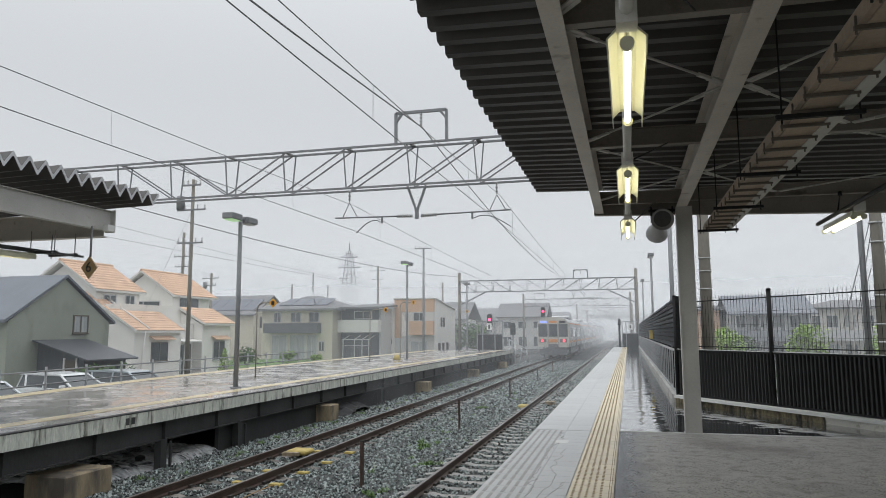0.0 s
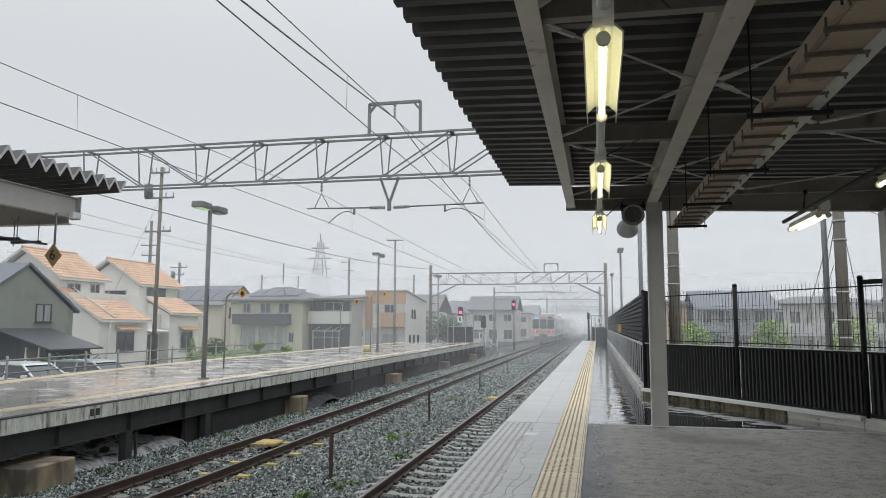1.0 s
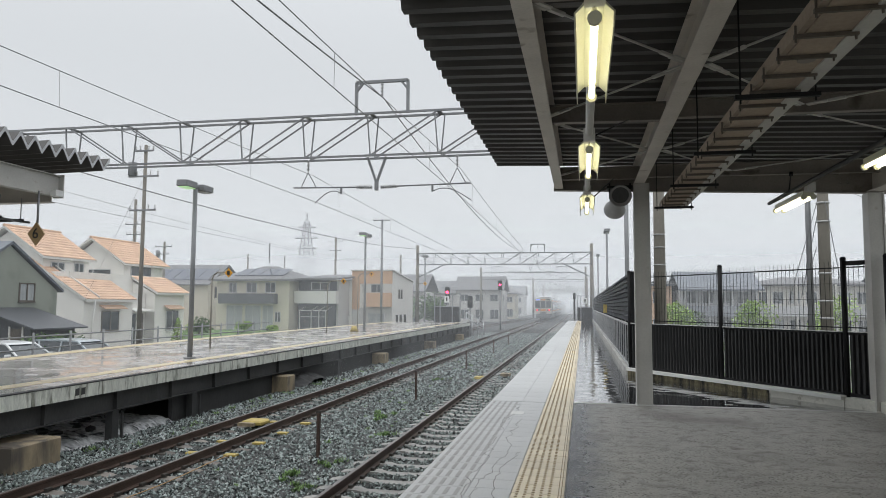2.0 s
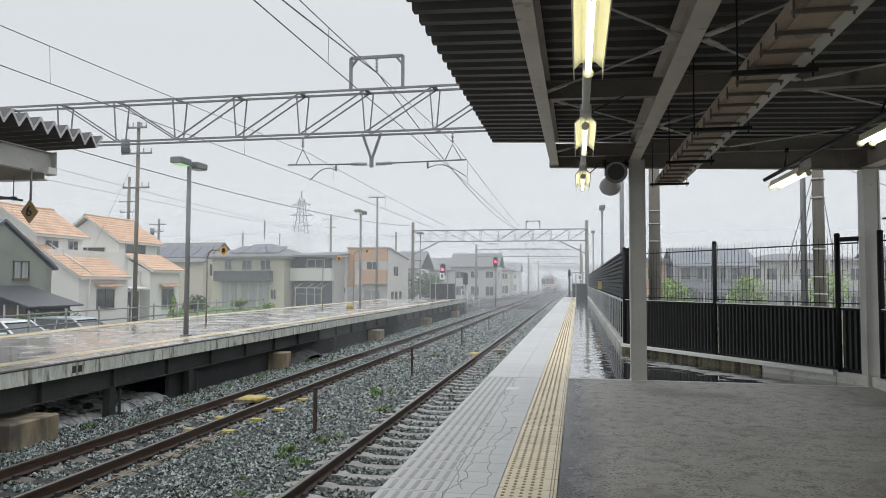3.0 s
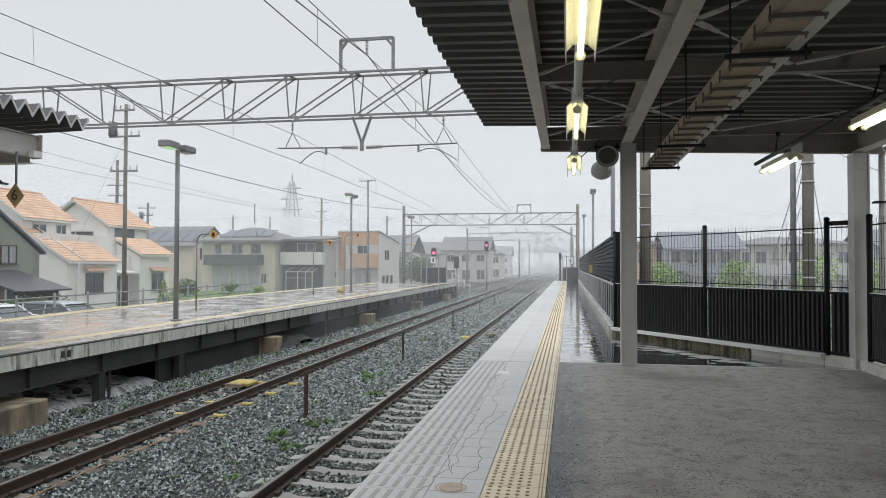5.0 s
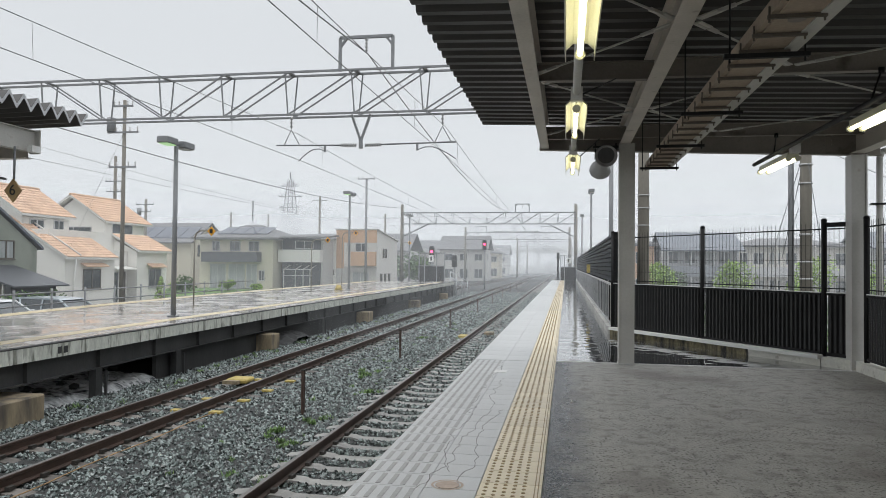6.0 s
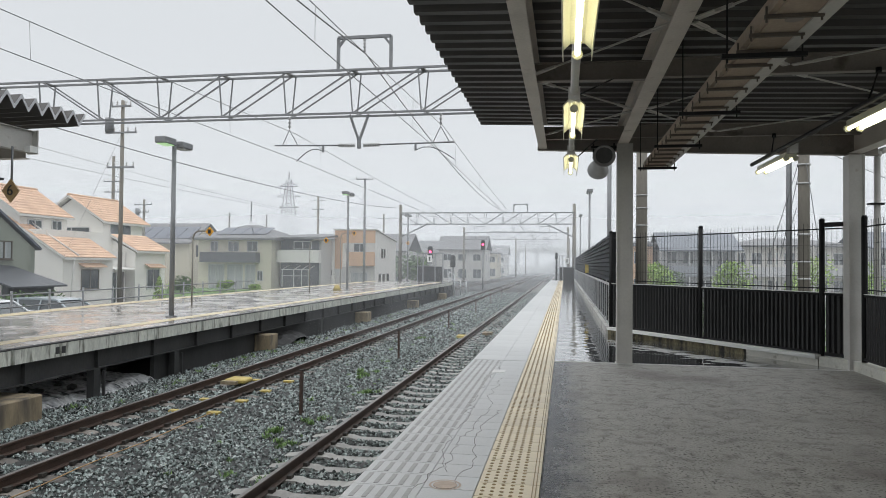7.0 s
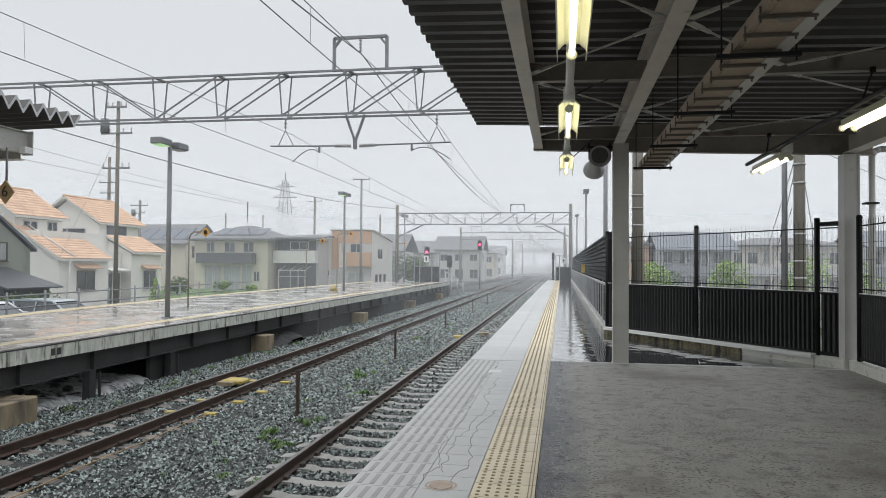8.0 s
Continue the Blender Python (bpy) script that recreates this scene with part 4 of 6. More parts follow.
def sagged(y, hi, sag):
    for a, b in zip(SPANS, SPANS[1:]):
        if a <= y <= b:
            f = (y - a) / (b - a)
            return hi - sag * 4 * f * (1 - f)
    return hi


for cc, cm, hi, low, sag in ((-3.14, -3.14, 5.15, 4.41, 0.60), (-7.22, -7.25, 5.07, 4.36, 0.44), (-18.5, -18.5, 5.75, 5.15, 0.60)):
    wire("contact_wire", lambda y, c=cc, h=low: (c, y, sagged(y, h, 0.12)), 0.0075, "copper contact wire over the track")
    mw = wire("messenger_wire", lambda y, c=cm, h=hi, d=sag: (c, y, sagged(y, h, d)), 0.007, "messenger wire with droppers over the track")
    for i in range(32):
        y = -9 + i * 5.8
        bm = B()
        rod(bm, (cc, y, sagged(y, low, 0.12)), (cm, y, sagged(y, hi, sag)), 0.004, n=4)
        part("dropper", bm, M["wire"], mw)
wire("feeder_wire", lambda y: (-5.28, y, sagged(y, 7.17, 1.25)), 0.017, "thick feeder wire on the gantry brackets")
wire("power_line", lambda y: (-19.0, y, 6.5 + 0.00075 * (y - 34) ** 2), 0.024, "dark power line behind the platform", ys=(-5, 80))

# ---- left canopy ----
sheet("canopy_roof_left", -15.5, -9.62, -8.0, 12.80, lambda x: 4.25 - 0.02 * (-9.62 - x), 0.335, 0.20, (M["roof"], M["zinc"]), "corrugated metal canopy roof with a pale edge", pat=((0.0, 0), (0.08, 0), (0.5, 1), (0.58, 1)), thick=0.085)
lc = thing("canopy_frame", (-10.4, 12, 0), "grey steel beams under the far canopy", "canopy frame", kind="structure")
bm = B()
h_beam(bm, (-10.15, -8, 3.62), (-10.15, 11.9, 3.62), 0.16, 0.42)
part("long_beam", bm, M["steel"], lc)
bm = B()
h_beam(bm, (-13.2, -8, 3.55), (-13.2, 11.9, 3.55), 0.16, 0.6)
part("long_beam", bm, M["steel"], lc)
for y in (3.0, 7.4, 11.8):
    bm = B()
    h_beam(bm, (-15, y, 3.50), (-10.2, y, 3.50), 0.2, 0.5)
    part("cross_beam", bm, M["beam"], lc)
bm = B()
bx(bm, -10.26, -10.04, 11.9, 11.93, 3.6, 4.06)
part("end_plate", bm, M["steel"], lc)
for y in (3.0, -3.0):
    bm = B()
    bx(bm, -13.4, -13.0, y - 0.15, y + 0.15, 0, 3.6)
    part("pillar", bm, M["steel"], lc)
for y in (6.2, 9.5):
    fluorescent((-10.8, y, 3.0), 1, "lit fluorescent light under the far canopy")
bm = B()
rod(bm, (-10.8, -6, 3.12), (-10.8, 11.3, 3.12), 0.04)
solo("light_conduit", bm, M["girder"], "dark conduit under the far canopy", "conduit")
hg_ = thing("conduit_hanger", (-10.5, 11.2, 3.1), "dark angle with threaded rods at the conduit's end", "hanger")
bm = B()
bx(bm, -10.95, -10.3, 11.2, 11.25, 3.06, 3.11)
bx(bm, -10.95, -10.3, 10.7, 10.75, 3.06, 3.11)
bx(bm, -10.34, -10.30, 10.6, 11.4, 3.04, 3.08)
part("angle", bm, M["girder"], hg_)
for x, y in ((-10.9, 11.22), (-10.35, 11.22), (-10.9, 10.72), (-10.35, 10.72)):
    bm = B()
    rod(bm, (x, y, 3.02), (x, y, 3.5), 0.010, n=6)
    part("threaded_rod", bm, M["gantry"], hg_)
jb = thing("junction_box", (-10.02, 11.7, 3.6), "small white junction box on the canopy beam", "junction box")
bm = B()
bx(bm, -10.06, -9.94, 11.6, 11.8, 3.60, 3.72)
part("case", bm, M["white"], jb)
s6 = thing("stop_sign", (-10.05, 11.2, 2.83), "brown diamond car-stop sign hung on a rod", "sign")
bm = B()
prism(bm, [(0, -0.22), (0.18, 0), (0, 0.22), (-0.18, 0)], (-10.05, 11.3, 2.83), (1, 0, 0), (0, 0, 1), 0.03)
part("board", bm, M["brown_board"], s6)
bm = B()
rod(bm, (-10.05, 11.3, 3.03), (-10.05, 11.3, 3.65), 0.02)
part("rod", bm, M["gantry"], s6)


def writing(text, loc, size, rx, rz, material, parent, name="lettering"):
    cu = bpy.data.curves.new(name, "FONT")
    cu.body, cu.size, cu.align_x, cu.align_y, cu.extrude = text, size, "CENTER", "CENTER", 0.003
    cu.materials.append(material)
    ob = new(name, cu)
    ob.rotation_euler = (radians(rx), 0, radians(rz))
    ob.parent = parent
    ob.location = Vector(loc) - base_of(parent)
    return ob


writing("6", (-10.05, 11.262, 2.83), 0.28, 90, 0, M["black"], s6, "number")


# ---- lamp posts ----
def lamp_post(x, y, h, label, base_z=0.0, lit=True):
    lp_ = thing("lamp_post", (x, y, base_z), label, "lamp post", group="platform lamp posts")
    bm = B()
    rod(bm, (x, y, base_z), (x, y, h - 0.15), 0.072, 0.06, n=12)
    part("pole", bm, M["gantry"], lp_)
    bm = B()
    rod(bm, (x, y, base_z), (x, y, base_z + 0.03), 0.16, n=12)
    part("base_plate", bm, M["gantry"], lp_)
    bm = B()
    bx(bm, x - 0.03, x + 0.03, y - 0.2, y + 0.2, h - 0.13, h - 0.07)
    part("arm", bm, M["gantry"], lp_)
    for s in (-1, 1):
        bm = B()
        bx(bm, x - 0.17, x + 0.17, y + s * 0.44 - 0.28, y + s * 0.44 + 0.28, h - 0.16, h + 0.02)
        bmesh.ops.bevel(bm, geom=bm.edges[:], offset=0.02, segments=1, affect='EDGES')
        part("lamp_head", bm, M["gantry"], lp_, "grey box lamp head")
        bm = B()
        bx(bm, x - 0.13, x + 0.13, y + s * 0.44 - 0.22, y + s * 0.44 + 0.22, h - 0.185, h - 0.164)
        part("lens", bm, M["green_lamp"] if lit and s < 0 else M["insulator"], lp_)
    return lp_


lamp_post(-10.94, 18.18, 4.98, "tall grey lamp post with twin box heads on the platform")
lamp_post(-12.45, 39.1, 5.68, "tall grey lamp post with twin box heads on the platform")
lamp_post(-13.6, 60.0, 5.9, "distant grey lamp post with twin box heads", lit=False)
lamp_post(1.45, 43.0, 6.1, "grey lamp post beyond the louvre fence", -1.5, lit=False)
lamp_post(1.45, 68.0, 6.4, "grey lamp post beyond the louvre fence", -1.5, lit=False)
bm = B()
rod(bm, (1.275, 21.0, -1.5), (1.275, 21.0, 6.0), 0.062, n=12)
solo("steel_pole", bm, M["gantry"], "plain grey steel pole beyond the fence", "pole", at=(1.275, 21, -1.5))

# ---- train ----
SILVER = mat("stainless_side", (0.42, 0.43, 0.44), 0.35, 0.5, var=0.1, scale=1)
CREAM = mat("cream_face", (0.52, 0.50, 0.45), 0.4, var=0.08)
ORANGE = mat("orange_band", (0.66, 0.27, 0.09), 0.4, var=0.1)
SKIRT = mat("train_skirt", (0.16, 0.16, 0.17), 0.6, var=0.2)
train = thing("train", (0, 0, 0), "stainless commuter train with orange bands and lit red tail lamps", "train")


TRAIN_SECTION = [(-1.36, 1.15), (1.36, 1.15), (1.45, 1.5), (1.45, 2.95), (1.38, 3.45), (1.12, 3.74), (0.5, 3.90), (-0.5, 3.90), (-1.12, 3.74), (-1.38, 3.45), (-1.45, 2.95), (-1.45, 1.5)]
for c in range(5):
    y0 = 0.12 + c * 20.0
    bm = B()
    prism(bm, TRAIN_SECTION, (0, y0 + 19.5, 0), (1, 0, 0), (0, 0, 1), 19.5)
    part("car_body", bm, SILVER, train, "stainless steel car body")
    bm = B()
    bx(bm, -1.25, 1.25, y0 + 4.6, y0 + 15.0, 0.45, 1.15)
    part("underframe", bm, SKIRT, train)
    for yb_ in (y0 + 2.9, y0 + 16.6):
        bogie = B()
        bx(bogie, -1.1, 1.1, yb_ - 1.4, yb_ + 1.4, 0.45, 0.85)
        bg = part("bogie", bogie, SKIRT, train)
        for dy in (-1.05, 1.05):
            for s in (-1, 1):
                bm = B()
                rod(bm, (s * 0.53, yb_ + dy, 0.43), (s * 0.62, yb_ + dy, 0.43), 0.43, n=16)
                part("wheel", bm, M["rail"], bg)
    for s in (-1, 1):
        for z0, z1 in ((1.55, 1.75), (3.28, 3.38)):
            bm = B()
            bx(bm, s * 1.455 - 0.006, s * 1.455 + 0.006, y0 + 0.1, y0 + 19.4, z0, min(z1, 3.4))
            part("side_band", bm, ORANGE, train, "orange band along the side")
    for k in range(3):
        for s in (-1, 1):
            yd = y0 + 2.3 + k * 6.6
            bm = B()
            bx(bm, s * 1.462 - 0.006, s * 1.462 + 0.006, yd, yd + 1.3, 1.22, 3.15)
            dr = part("door", bm, SILVER, train)
            bm = B()
            for e in (yd - 0.05, yd + 0.63, yd + 1.3):
                bx(bm, s * 1.47 - 0.006, s * 1.47 + 0.006, e, e + 0.06, 1.22, 3.15)
            part("door_gap", bm, SKIRT, dr)
            bm = B()
            for e in (yd + 0.12, yd + 0.76):
                bx(bm, s * 1.47 - 0.006, s * 1.47 + 0.006, e, e + 0.42, 2.05, 2.95)
            part("pane", bm, M["glass"], dr)
            if k < 2:
                bm = B()
                bx(bm, s * 1.462 - 0.006, s * 1.462 + 0.006, yd + 1.9, yd + 6.0, 2.05, 2.98)
                part("side_window", bm, M["glass"], train)
    bm = B()
    bx(bm, -0.9, 0.9, y0 + 7, y0 + 11, 3.85, 4.15)
    bmesh.ops.bevel(bm, geom=bm.edges[:], offset=0.08, segments=1, affect='EDGES')
    part("roof_unit", bm, SILVER, train)
bm = B()
prism(bm, [(a * 1.005, max(b, 1.0)) for a, b in TRAIN_SECTION], (0, 0.14, 0), (1, 0, 0), (0, 0, 1), 0.14)
part("end_face", bm, CREAM, train, "cream end face")
for x0, x1, z0, z1 in ((-1.34, -0.52, 2.12, 3.28), (-0.40, 0.40, 2.12, 3.28), (0.52, 1.34, 2.12, 3.28)):
    bm = B()
    bx(bm, x0, x1, -0.02, 0.01, z0, z1)
    part("end_window", bm, M["glass"], train, "dark end window")
for x0, x1, m_ in ((-1.16, -0.56, M["dest"]), (-0.36, 0.36, ORANGE), (0.56, 1.16, M["black"])):
    bm = B()
    bx(bm, x0, x1, -0.02, 0.01, 3.38, 3.58)
    part("destination_display", bm, m_, train)
for x in (-0.46, 0.46):
    bm = B()
    bx(bm, x - 0.02, x + 0.02, -0.012, 0.0, 1.05, 3.30)
    part("face_groove", bm, SKIRT, train)
for s in (-1, 1):
    bm = B()
    bx(bm, s * 0.95 - 0.32, s * 0.95 + 0.32, -0.02, 0.01, 1.60, 1.90)
    hs = part("lamp_case", bm, SKIRT, train, "dark lamp case")
    bm = B()
    rod(bm, (s * 1.0, -0.05, 1.75), (s * 1.0, -0.02, 1.75), 0.12, n=12)
    part("tail_lamp", bm, M["tail"], hs, "lit red tail lamp")
bm = B()
bx(bm, -0.42, 0.42, -0.025, 0.01, 1.60, 1.90)
part("face_band", bm, ORANGE, train)
bm = B()
bx(bm, -0.42, 0.42, -0.03, 0.01, 1.05, 1.45)
bx(bm, -1.2, 1.2, -0.05, 0.3, 0.45, 1.0)
bx(bm, -0.16, 0.16, -0.45, 0.0, 0.78, 0.98)
part("skirt", bm, SKIRT, train)

# spray that the train drags along: soft rigid puffs
SPRAY = mist("spray", 0.20, 0.10, 0.5, 0.7, True)
spray = thing("spray_cloud", (0, 0, 0), "white cloud of spray whirled up behind the train", "spray")
rng = random.Random(5)
for i in range(5):
    bm = B()
    y = 16 + i * 17.0
    w, h = rng.uniform(5, 8), rng.uniform(3.5, 5.5)
    x = rng.uniform(0.3, 2.6)
    prism(bm, [(-w / 2, 0.0), (w / 2, 0.0), (w / 2, h), (-w / 2, h)], (x, y, 0.1), (1, 0, 0), (0, 0, 1), 0.01)
    part("puff", bm, SPRAY, spray)

# ---- ballast stones ----
def stones(name, x0, x1, y0, y1, count, smin, smax, seed, label):
    r = np.random.RandomState(seed)
    base = np.array([(1, 0, 0), (0, 1, 0), (-1, 0, 0), (0, -1, 0), (0, 0, 1), (0, 0, -1)], float)
    tri = np.array([(0, 1, 4), (1, 2, 4), (2, 3, 4), (3, 0, 4), (1, 0, 5), (2, 1, 5), (3, 2, 5), (0, 3, 5)])
    x, y = r.uniform(x0, x1, count), r.uniform(y0, y1, count)
    keep = np.ones(count, bool)
    for cx in (NEAR, FAR):
        for s in (-1, 1):
            keep &= np.abs(x - cx - s * 0.566) > 0.075
        on = (np.abs(x - cx) < 1.02) & (np.abs((y - 0.56 * np.round(y / 0.56))) < 0.115)
        keep &= ~on
    x, y = x[keep], y[keep]
    n = len(x)
    mid = np.where((x < -4.2) & (x > -5.8), -0.025, 0.0)
    edge = np.where(x < -8.1, (x + 8.1) * 0.05, 0)
    z = -1.195 + mid + edge + r.uniform(-0.022, 0.030, n)
    s = r.uniform(smin, smax, n)[:, None, None] * r.uniform(0.6, 1.25, (n, 1, 3))
    p = base[None] * s * r.uniform(0.7, 1.2, (n, 6, 1)) + r.uniform(-0.3, 0.3, (n, 6, 3)) * s
    a = r.uniform(0, 6.28, n)
    b = r.uniform(0, 3.14, n)
    ca, sa, cb, sb = np.cos(a)[:, None], np.sin(a)[:, None], np.cos(b)[:, None], np.sin(b)[:, None]
    px, py, pz = p[..., 0], p[..., 1], p[..., 2]
    py, pz = py * cb - pz * sb, py * sb + pz * cb
    px, py = px * ca - py * sa, px * sa + py * ca
    v = np.stack([px + x[:, None], py + y[:, None], pz + z[:, None]], -1).reshape(-1, 3)
    f = (tri[None] + 6 * np.arange(n)[:, None, None]).reshape(-1, 3)
    me = bpy.data.meshes.new(name)
    me.from_pydata(v.tolist(), [], f.tolist())
    me.materials.append(M["stone"])
    return tagged(new(name, me), label, "ballast", kind="stuff")


stones("ballast_stones", -9.6, -1.5, -6.5, 3.6, 22000, 0.032, 0.05, 4, "sharp wet grey-green ballast stones between the rails")
stones("ballast_stones", -9.6, -1.5, 3.6, 11.5, 42000, 0.020, 0.036, 1, "sharp wet grey-green ballast stones between the rails")
stones("ballast_stones", -9.55, -1.5, 11.5, 24, 36000, 0.026, 0.043, 2, "sharp wet grey-green ballast stones between the rails")
stones("ballast_stones", -9.7, -1.5, 24, 70, 30000, 0.04, 0.068, 3, "wet grey-green ballast stones further along the tracks")

# tufts of weed between the tracks
weeds = random.Random(3)


def tuft(bm, x, y, z, size, blades, rg):
    for _ in range(blades):
        a = rg.uniform(0, 6.28)
        ln = size * rg.uniform(0.5, 1.1)
        bx_, by_ = x + rg.gauss(0, size * 0.35), y + rg.gauss(0, size * 0.35)
        w = 0.006 + 0.03 * size
        tip = (bx_ + math.cos(a) * ln * 0.6, by_ + math.sin(a) * ln * 0.6, z + ln * rg.uniform(0.4, 0.9))
        px, py = -math.sin(a) * w, math.cos(a) * w
        mx = tuple((p + q) / 2 for p, q in zip((bx_, by_, z + 0.1 * ln), tip))
        quad(bm, (bx_ - px, by_ - py, z), (bx_ + px, by_ + py, z), (mx[0] + px, mx[1] + py, mx[2]), (mx[0] - px, mx[1] - py, mx[2]))
        bm.faces.new([bm.verts.new(c) for c in ((mx[0] - px, mx[1] - py, mx[2]), (mx[0] + px, mx[1] + py, mx[2]), tip)])


bm = B()
for _ in range(70):
    tuft(bm, weeds.uniform(-6.0, -3.7), weeds.uniform(5, 45), -1.2, weeds.uniform(0.04, 0.10), 22, weeds)
for x, y in ((-4.1, 9.9), (-4.6, 10.6), (-4.3, 11.5), (-4.9, 16.5), (-5.0, 17.3), (-5.2, 25.5), (-3.75, 8.4), (-4.2, 14.3)):
    for _ in range(4):
        tuft(bm, x + weeds.gauss(0, 0.14), y + weeds.gauss(0, 0.2), -1.2, 0.11, 50, weeds)
for _ in range(60):
    tuft(bm, weeds.uniform(-9.3, -8.5), weeds.uniform(9, 40), -1.24, 0.13, 22, weeds)
solo("weeds", bm, M["grass"], "small green weeds growing in the ballast", "weeds", "stuff")

# posts between the tracks
for y in (12.18, 20.1, 29.7, 39.8, 48.8, 58.0, 67.5, 77, 87, 97, 107):
    x = -4.72 - 0.01 * (y - 12)
    tp = thing("track_post", (x, y, -1.22), "short dark steel post in the ballast", "post", group="track posts")
    bm = B()
    bar(bm, (x, y, -1.3), (x, y, -0.42), 0.07, 0.05)
    part("shaft", bm, M["rail"], tp)
    bm = B()
    bx(bm, x - 0.04, x + 0.04, y - 0.03, y + 0.03, -0.42, -0.39)
    part("cap", bm, M["clip"], tp)

# equipment on the tracks
yb = thing("track_magnet", (-7.16, 14.7, -1.05), "yellow signal box between the rails", "signal box")
bm = B()
v = bx(bm, -7.38, -6.9, 14.4, 14.85, -1.12, -1.02)
bmesh.ops.bevel(bm, geom=bm.edges[:], offset=0.03, segments=1, affect="EDGES")
part("case", bm, M["yellow"], yb)
bm = B()
bx(bm, -7.36, -7.0, 14.2, 14.32, -1.1, -1.03)
part("foot", bm, M["tan_block"], yb)
for y in (11.75, 12.85, 13.95, 15.2):
    for x in (-7.9, -6.2, -6.95):
        bm = B()
        bx(bm, x - 0.11, x + 0.11, y - 0.07, y + 0.07, -1.17, -1.135)
        if (x, y) != (-6.95, 13.95):
            solo("rail_clamp", bm, M["yellow"], "yellow clamp beside the rail", "rail clamp", group="yellow rail clamps", at=(x, y, -1.17))
nb = thing("track_magnet", (NEAR, 26.9, -1.1), "pale signal box between the rails", "signal box")
bm = B()
bx(bm, -3.08, -2.74, 26.6, 27.1, -1.14, -1.04)
part("case", bm, M["tan_block"], nb)
bm = B()
bx(bm, -3.95, -3.65, 25.7, 26.3, -1.2, -1.1)
solo("track_box", bm, M["yellow"], "yellow box beside the rail", "signal box", at=(-3.8, 26, -1.2))
cb = thing("trough_cable", (-6.2, 9, -1.15), "yellow-brown cable beside the rail", "cable")
bm = B()
pts = [(-6.20 + 0.03 * math.sin(i * 1.7), 4 + i * 0.7, -1.145) for i in range(12)]
for a, b in zip(pts, pts[1:]):
    rod(bm, a, b, 0.008, n=6, cap=False)
bmesh.ops.remove_doubles(bm, verts=bm.verts[:], dist=0.004)
part("cable", bm, M["tan_plank"], cb)

# ---- under the left platform ----
bm = B()
prism(bm, [(left_edge(15.4) - 0.35, 15.4), (left_edge(15.4) - 0.25, 15.4), (left_edge(61) - 0.25, 61), (left_edge(61) - 0.35, 61)], (0, 0, -1.5), (1, 0, 0), (0, 1, 0), 0.88)
part("retaining_wall", bm, M["dark_wall"], lp, "dark streaked retaining wall")
# added dark sheet, out of sight, standing in for the dark void under the deck
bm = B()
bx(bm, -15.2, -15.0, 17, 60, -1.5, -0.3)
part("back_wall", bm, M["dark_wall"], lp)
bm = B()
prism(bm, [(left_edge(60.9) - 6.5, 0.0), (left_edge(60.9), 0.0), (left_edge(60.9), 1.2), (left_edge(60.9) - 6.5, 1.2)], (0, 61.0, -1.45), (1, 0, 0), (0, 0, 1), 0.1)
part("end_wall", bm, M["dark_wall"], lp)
for x0, x1, y0, y1, zt in ((-9.9, -9.05, 9.9, 11.0, -0.80), (-9.75, -9.2, 21.0, 21.6, -0.74), (-9.8, -9.2, 32.0, 32.8, -0.76), (-10, -9.3, 43.7, 44.5, -0.78), (-10, -9.4, 55, 55.8, -0.78)):
    bm = B()
    bx(bm, x0, x1, y0, y1, -1.4, zt)
    bmesh.ops.bevel(bm, geom=bm.edges[:], offset=0.025, segments=1, affect='EDGES')
    part("pier", bm, M["tan_block"], lp, "tan stained concrete pier")
for y in (3.5, 12.9, 15.9, 26.4):
    bm = B()
    bx(bm, -9.62, -9.46, y, y + 0.2, -1.35, -0.66)
    bx(bm, -9.45, -9.40, y + 0.25, y + 0.29, -1.3, -0.72)
    part("prop", bm, M["girder"], lp)
bm = B()
bmesh.ops.create_grid(bm, x_segments=90, y_segments=90, size=1)
for v_ in bm.verts:
    x, y = v_.co.x, v_.co.y
    v_.co = Vector((-13.6 + x * 4.15, 13.3 + y * 2.6, -1.16 - 2.2 * max(0.0, x - 0.90 + 0.05 * noise.noise((0, y * 6, 5))) - 1.5 * max(0.0, y - 0.82 + 0.1 * noise.noise((x * 5, 0, 5))) + 0.05 * noise.noise((x * 22, y * 14, 9)) + 0.025 * noise.noise((x * 55, y * 36, 2)) + 0.07 * noise.noise((x * 7, y * 6, 0))))
solo("runoff_water", bm, M["foam"], "white foaming rain water under the platform deck", "water", "structure")
bm = B()
bmesh.ops.create_grid(bm, x_segments=40, y_segments=50, size=1)
for v_ in bm.verts:
    x, y = v_.co.x, v_.co.y
    v_.co = Vector((-10.2 + x * 1.0, 23.6 + y * 1.9, -1.42 + 0.60 * max(0.0, 1 - 0.6 * x * x - y * y) ** 0.6 + 0.06 * noise.noise((x * 5, y * 8, 4)) + 0.03 * noise.noise((x * 16, y * 25, 6))))
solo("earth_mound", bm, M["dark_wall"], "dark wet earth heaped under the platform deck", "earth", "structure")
rg = random.Random(9)
for i in range(9):
    bm = B()
    x, y = rg.uniform(-11.4, -10.0), rg.uniform(12, 16)
    s = rg.uniform(0.08, 0.16)
    bmesh.ops.create_icosphere(bm, subdivisions=1, radius=s)
    for v_ in bm.verts:
        v_.co = Vector((v_.co.x * 1.3, v_.co.y, v_.co.z * 0.7)) * rg.uniform(0.8, 1.2) + Vector((x, y, -1.13))
    solo("boulder", bm, M["dark_wall"], "dark wet stone in the runoff water", "stone", group="stones in the runoff", at=(x, y, -1.13))

mk = thing("edge_marking", (left_edge(11.8), 11.8, -0.12), "dark stencilled marking on the platform edge", "marking")
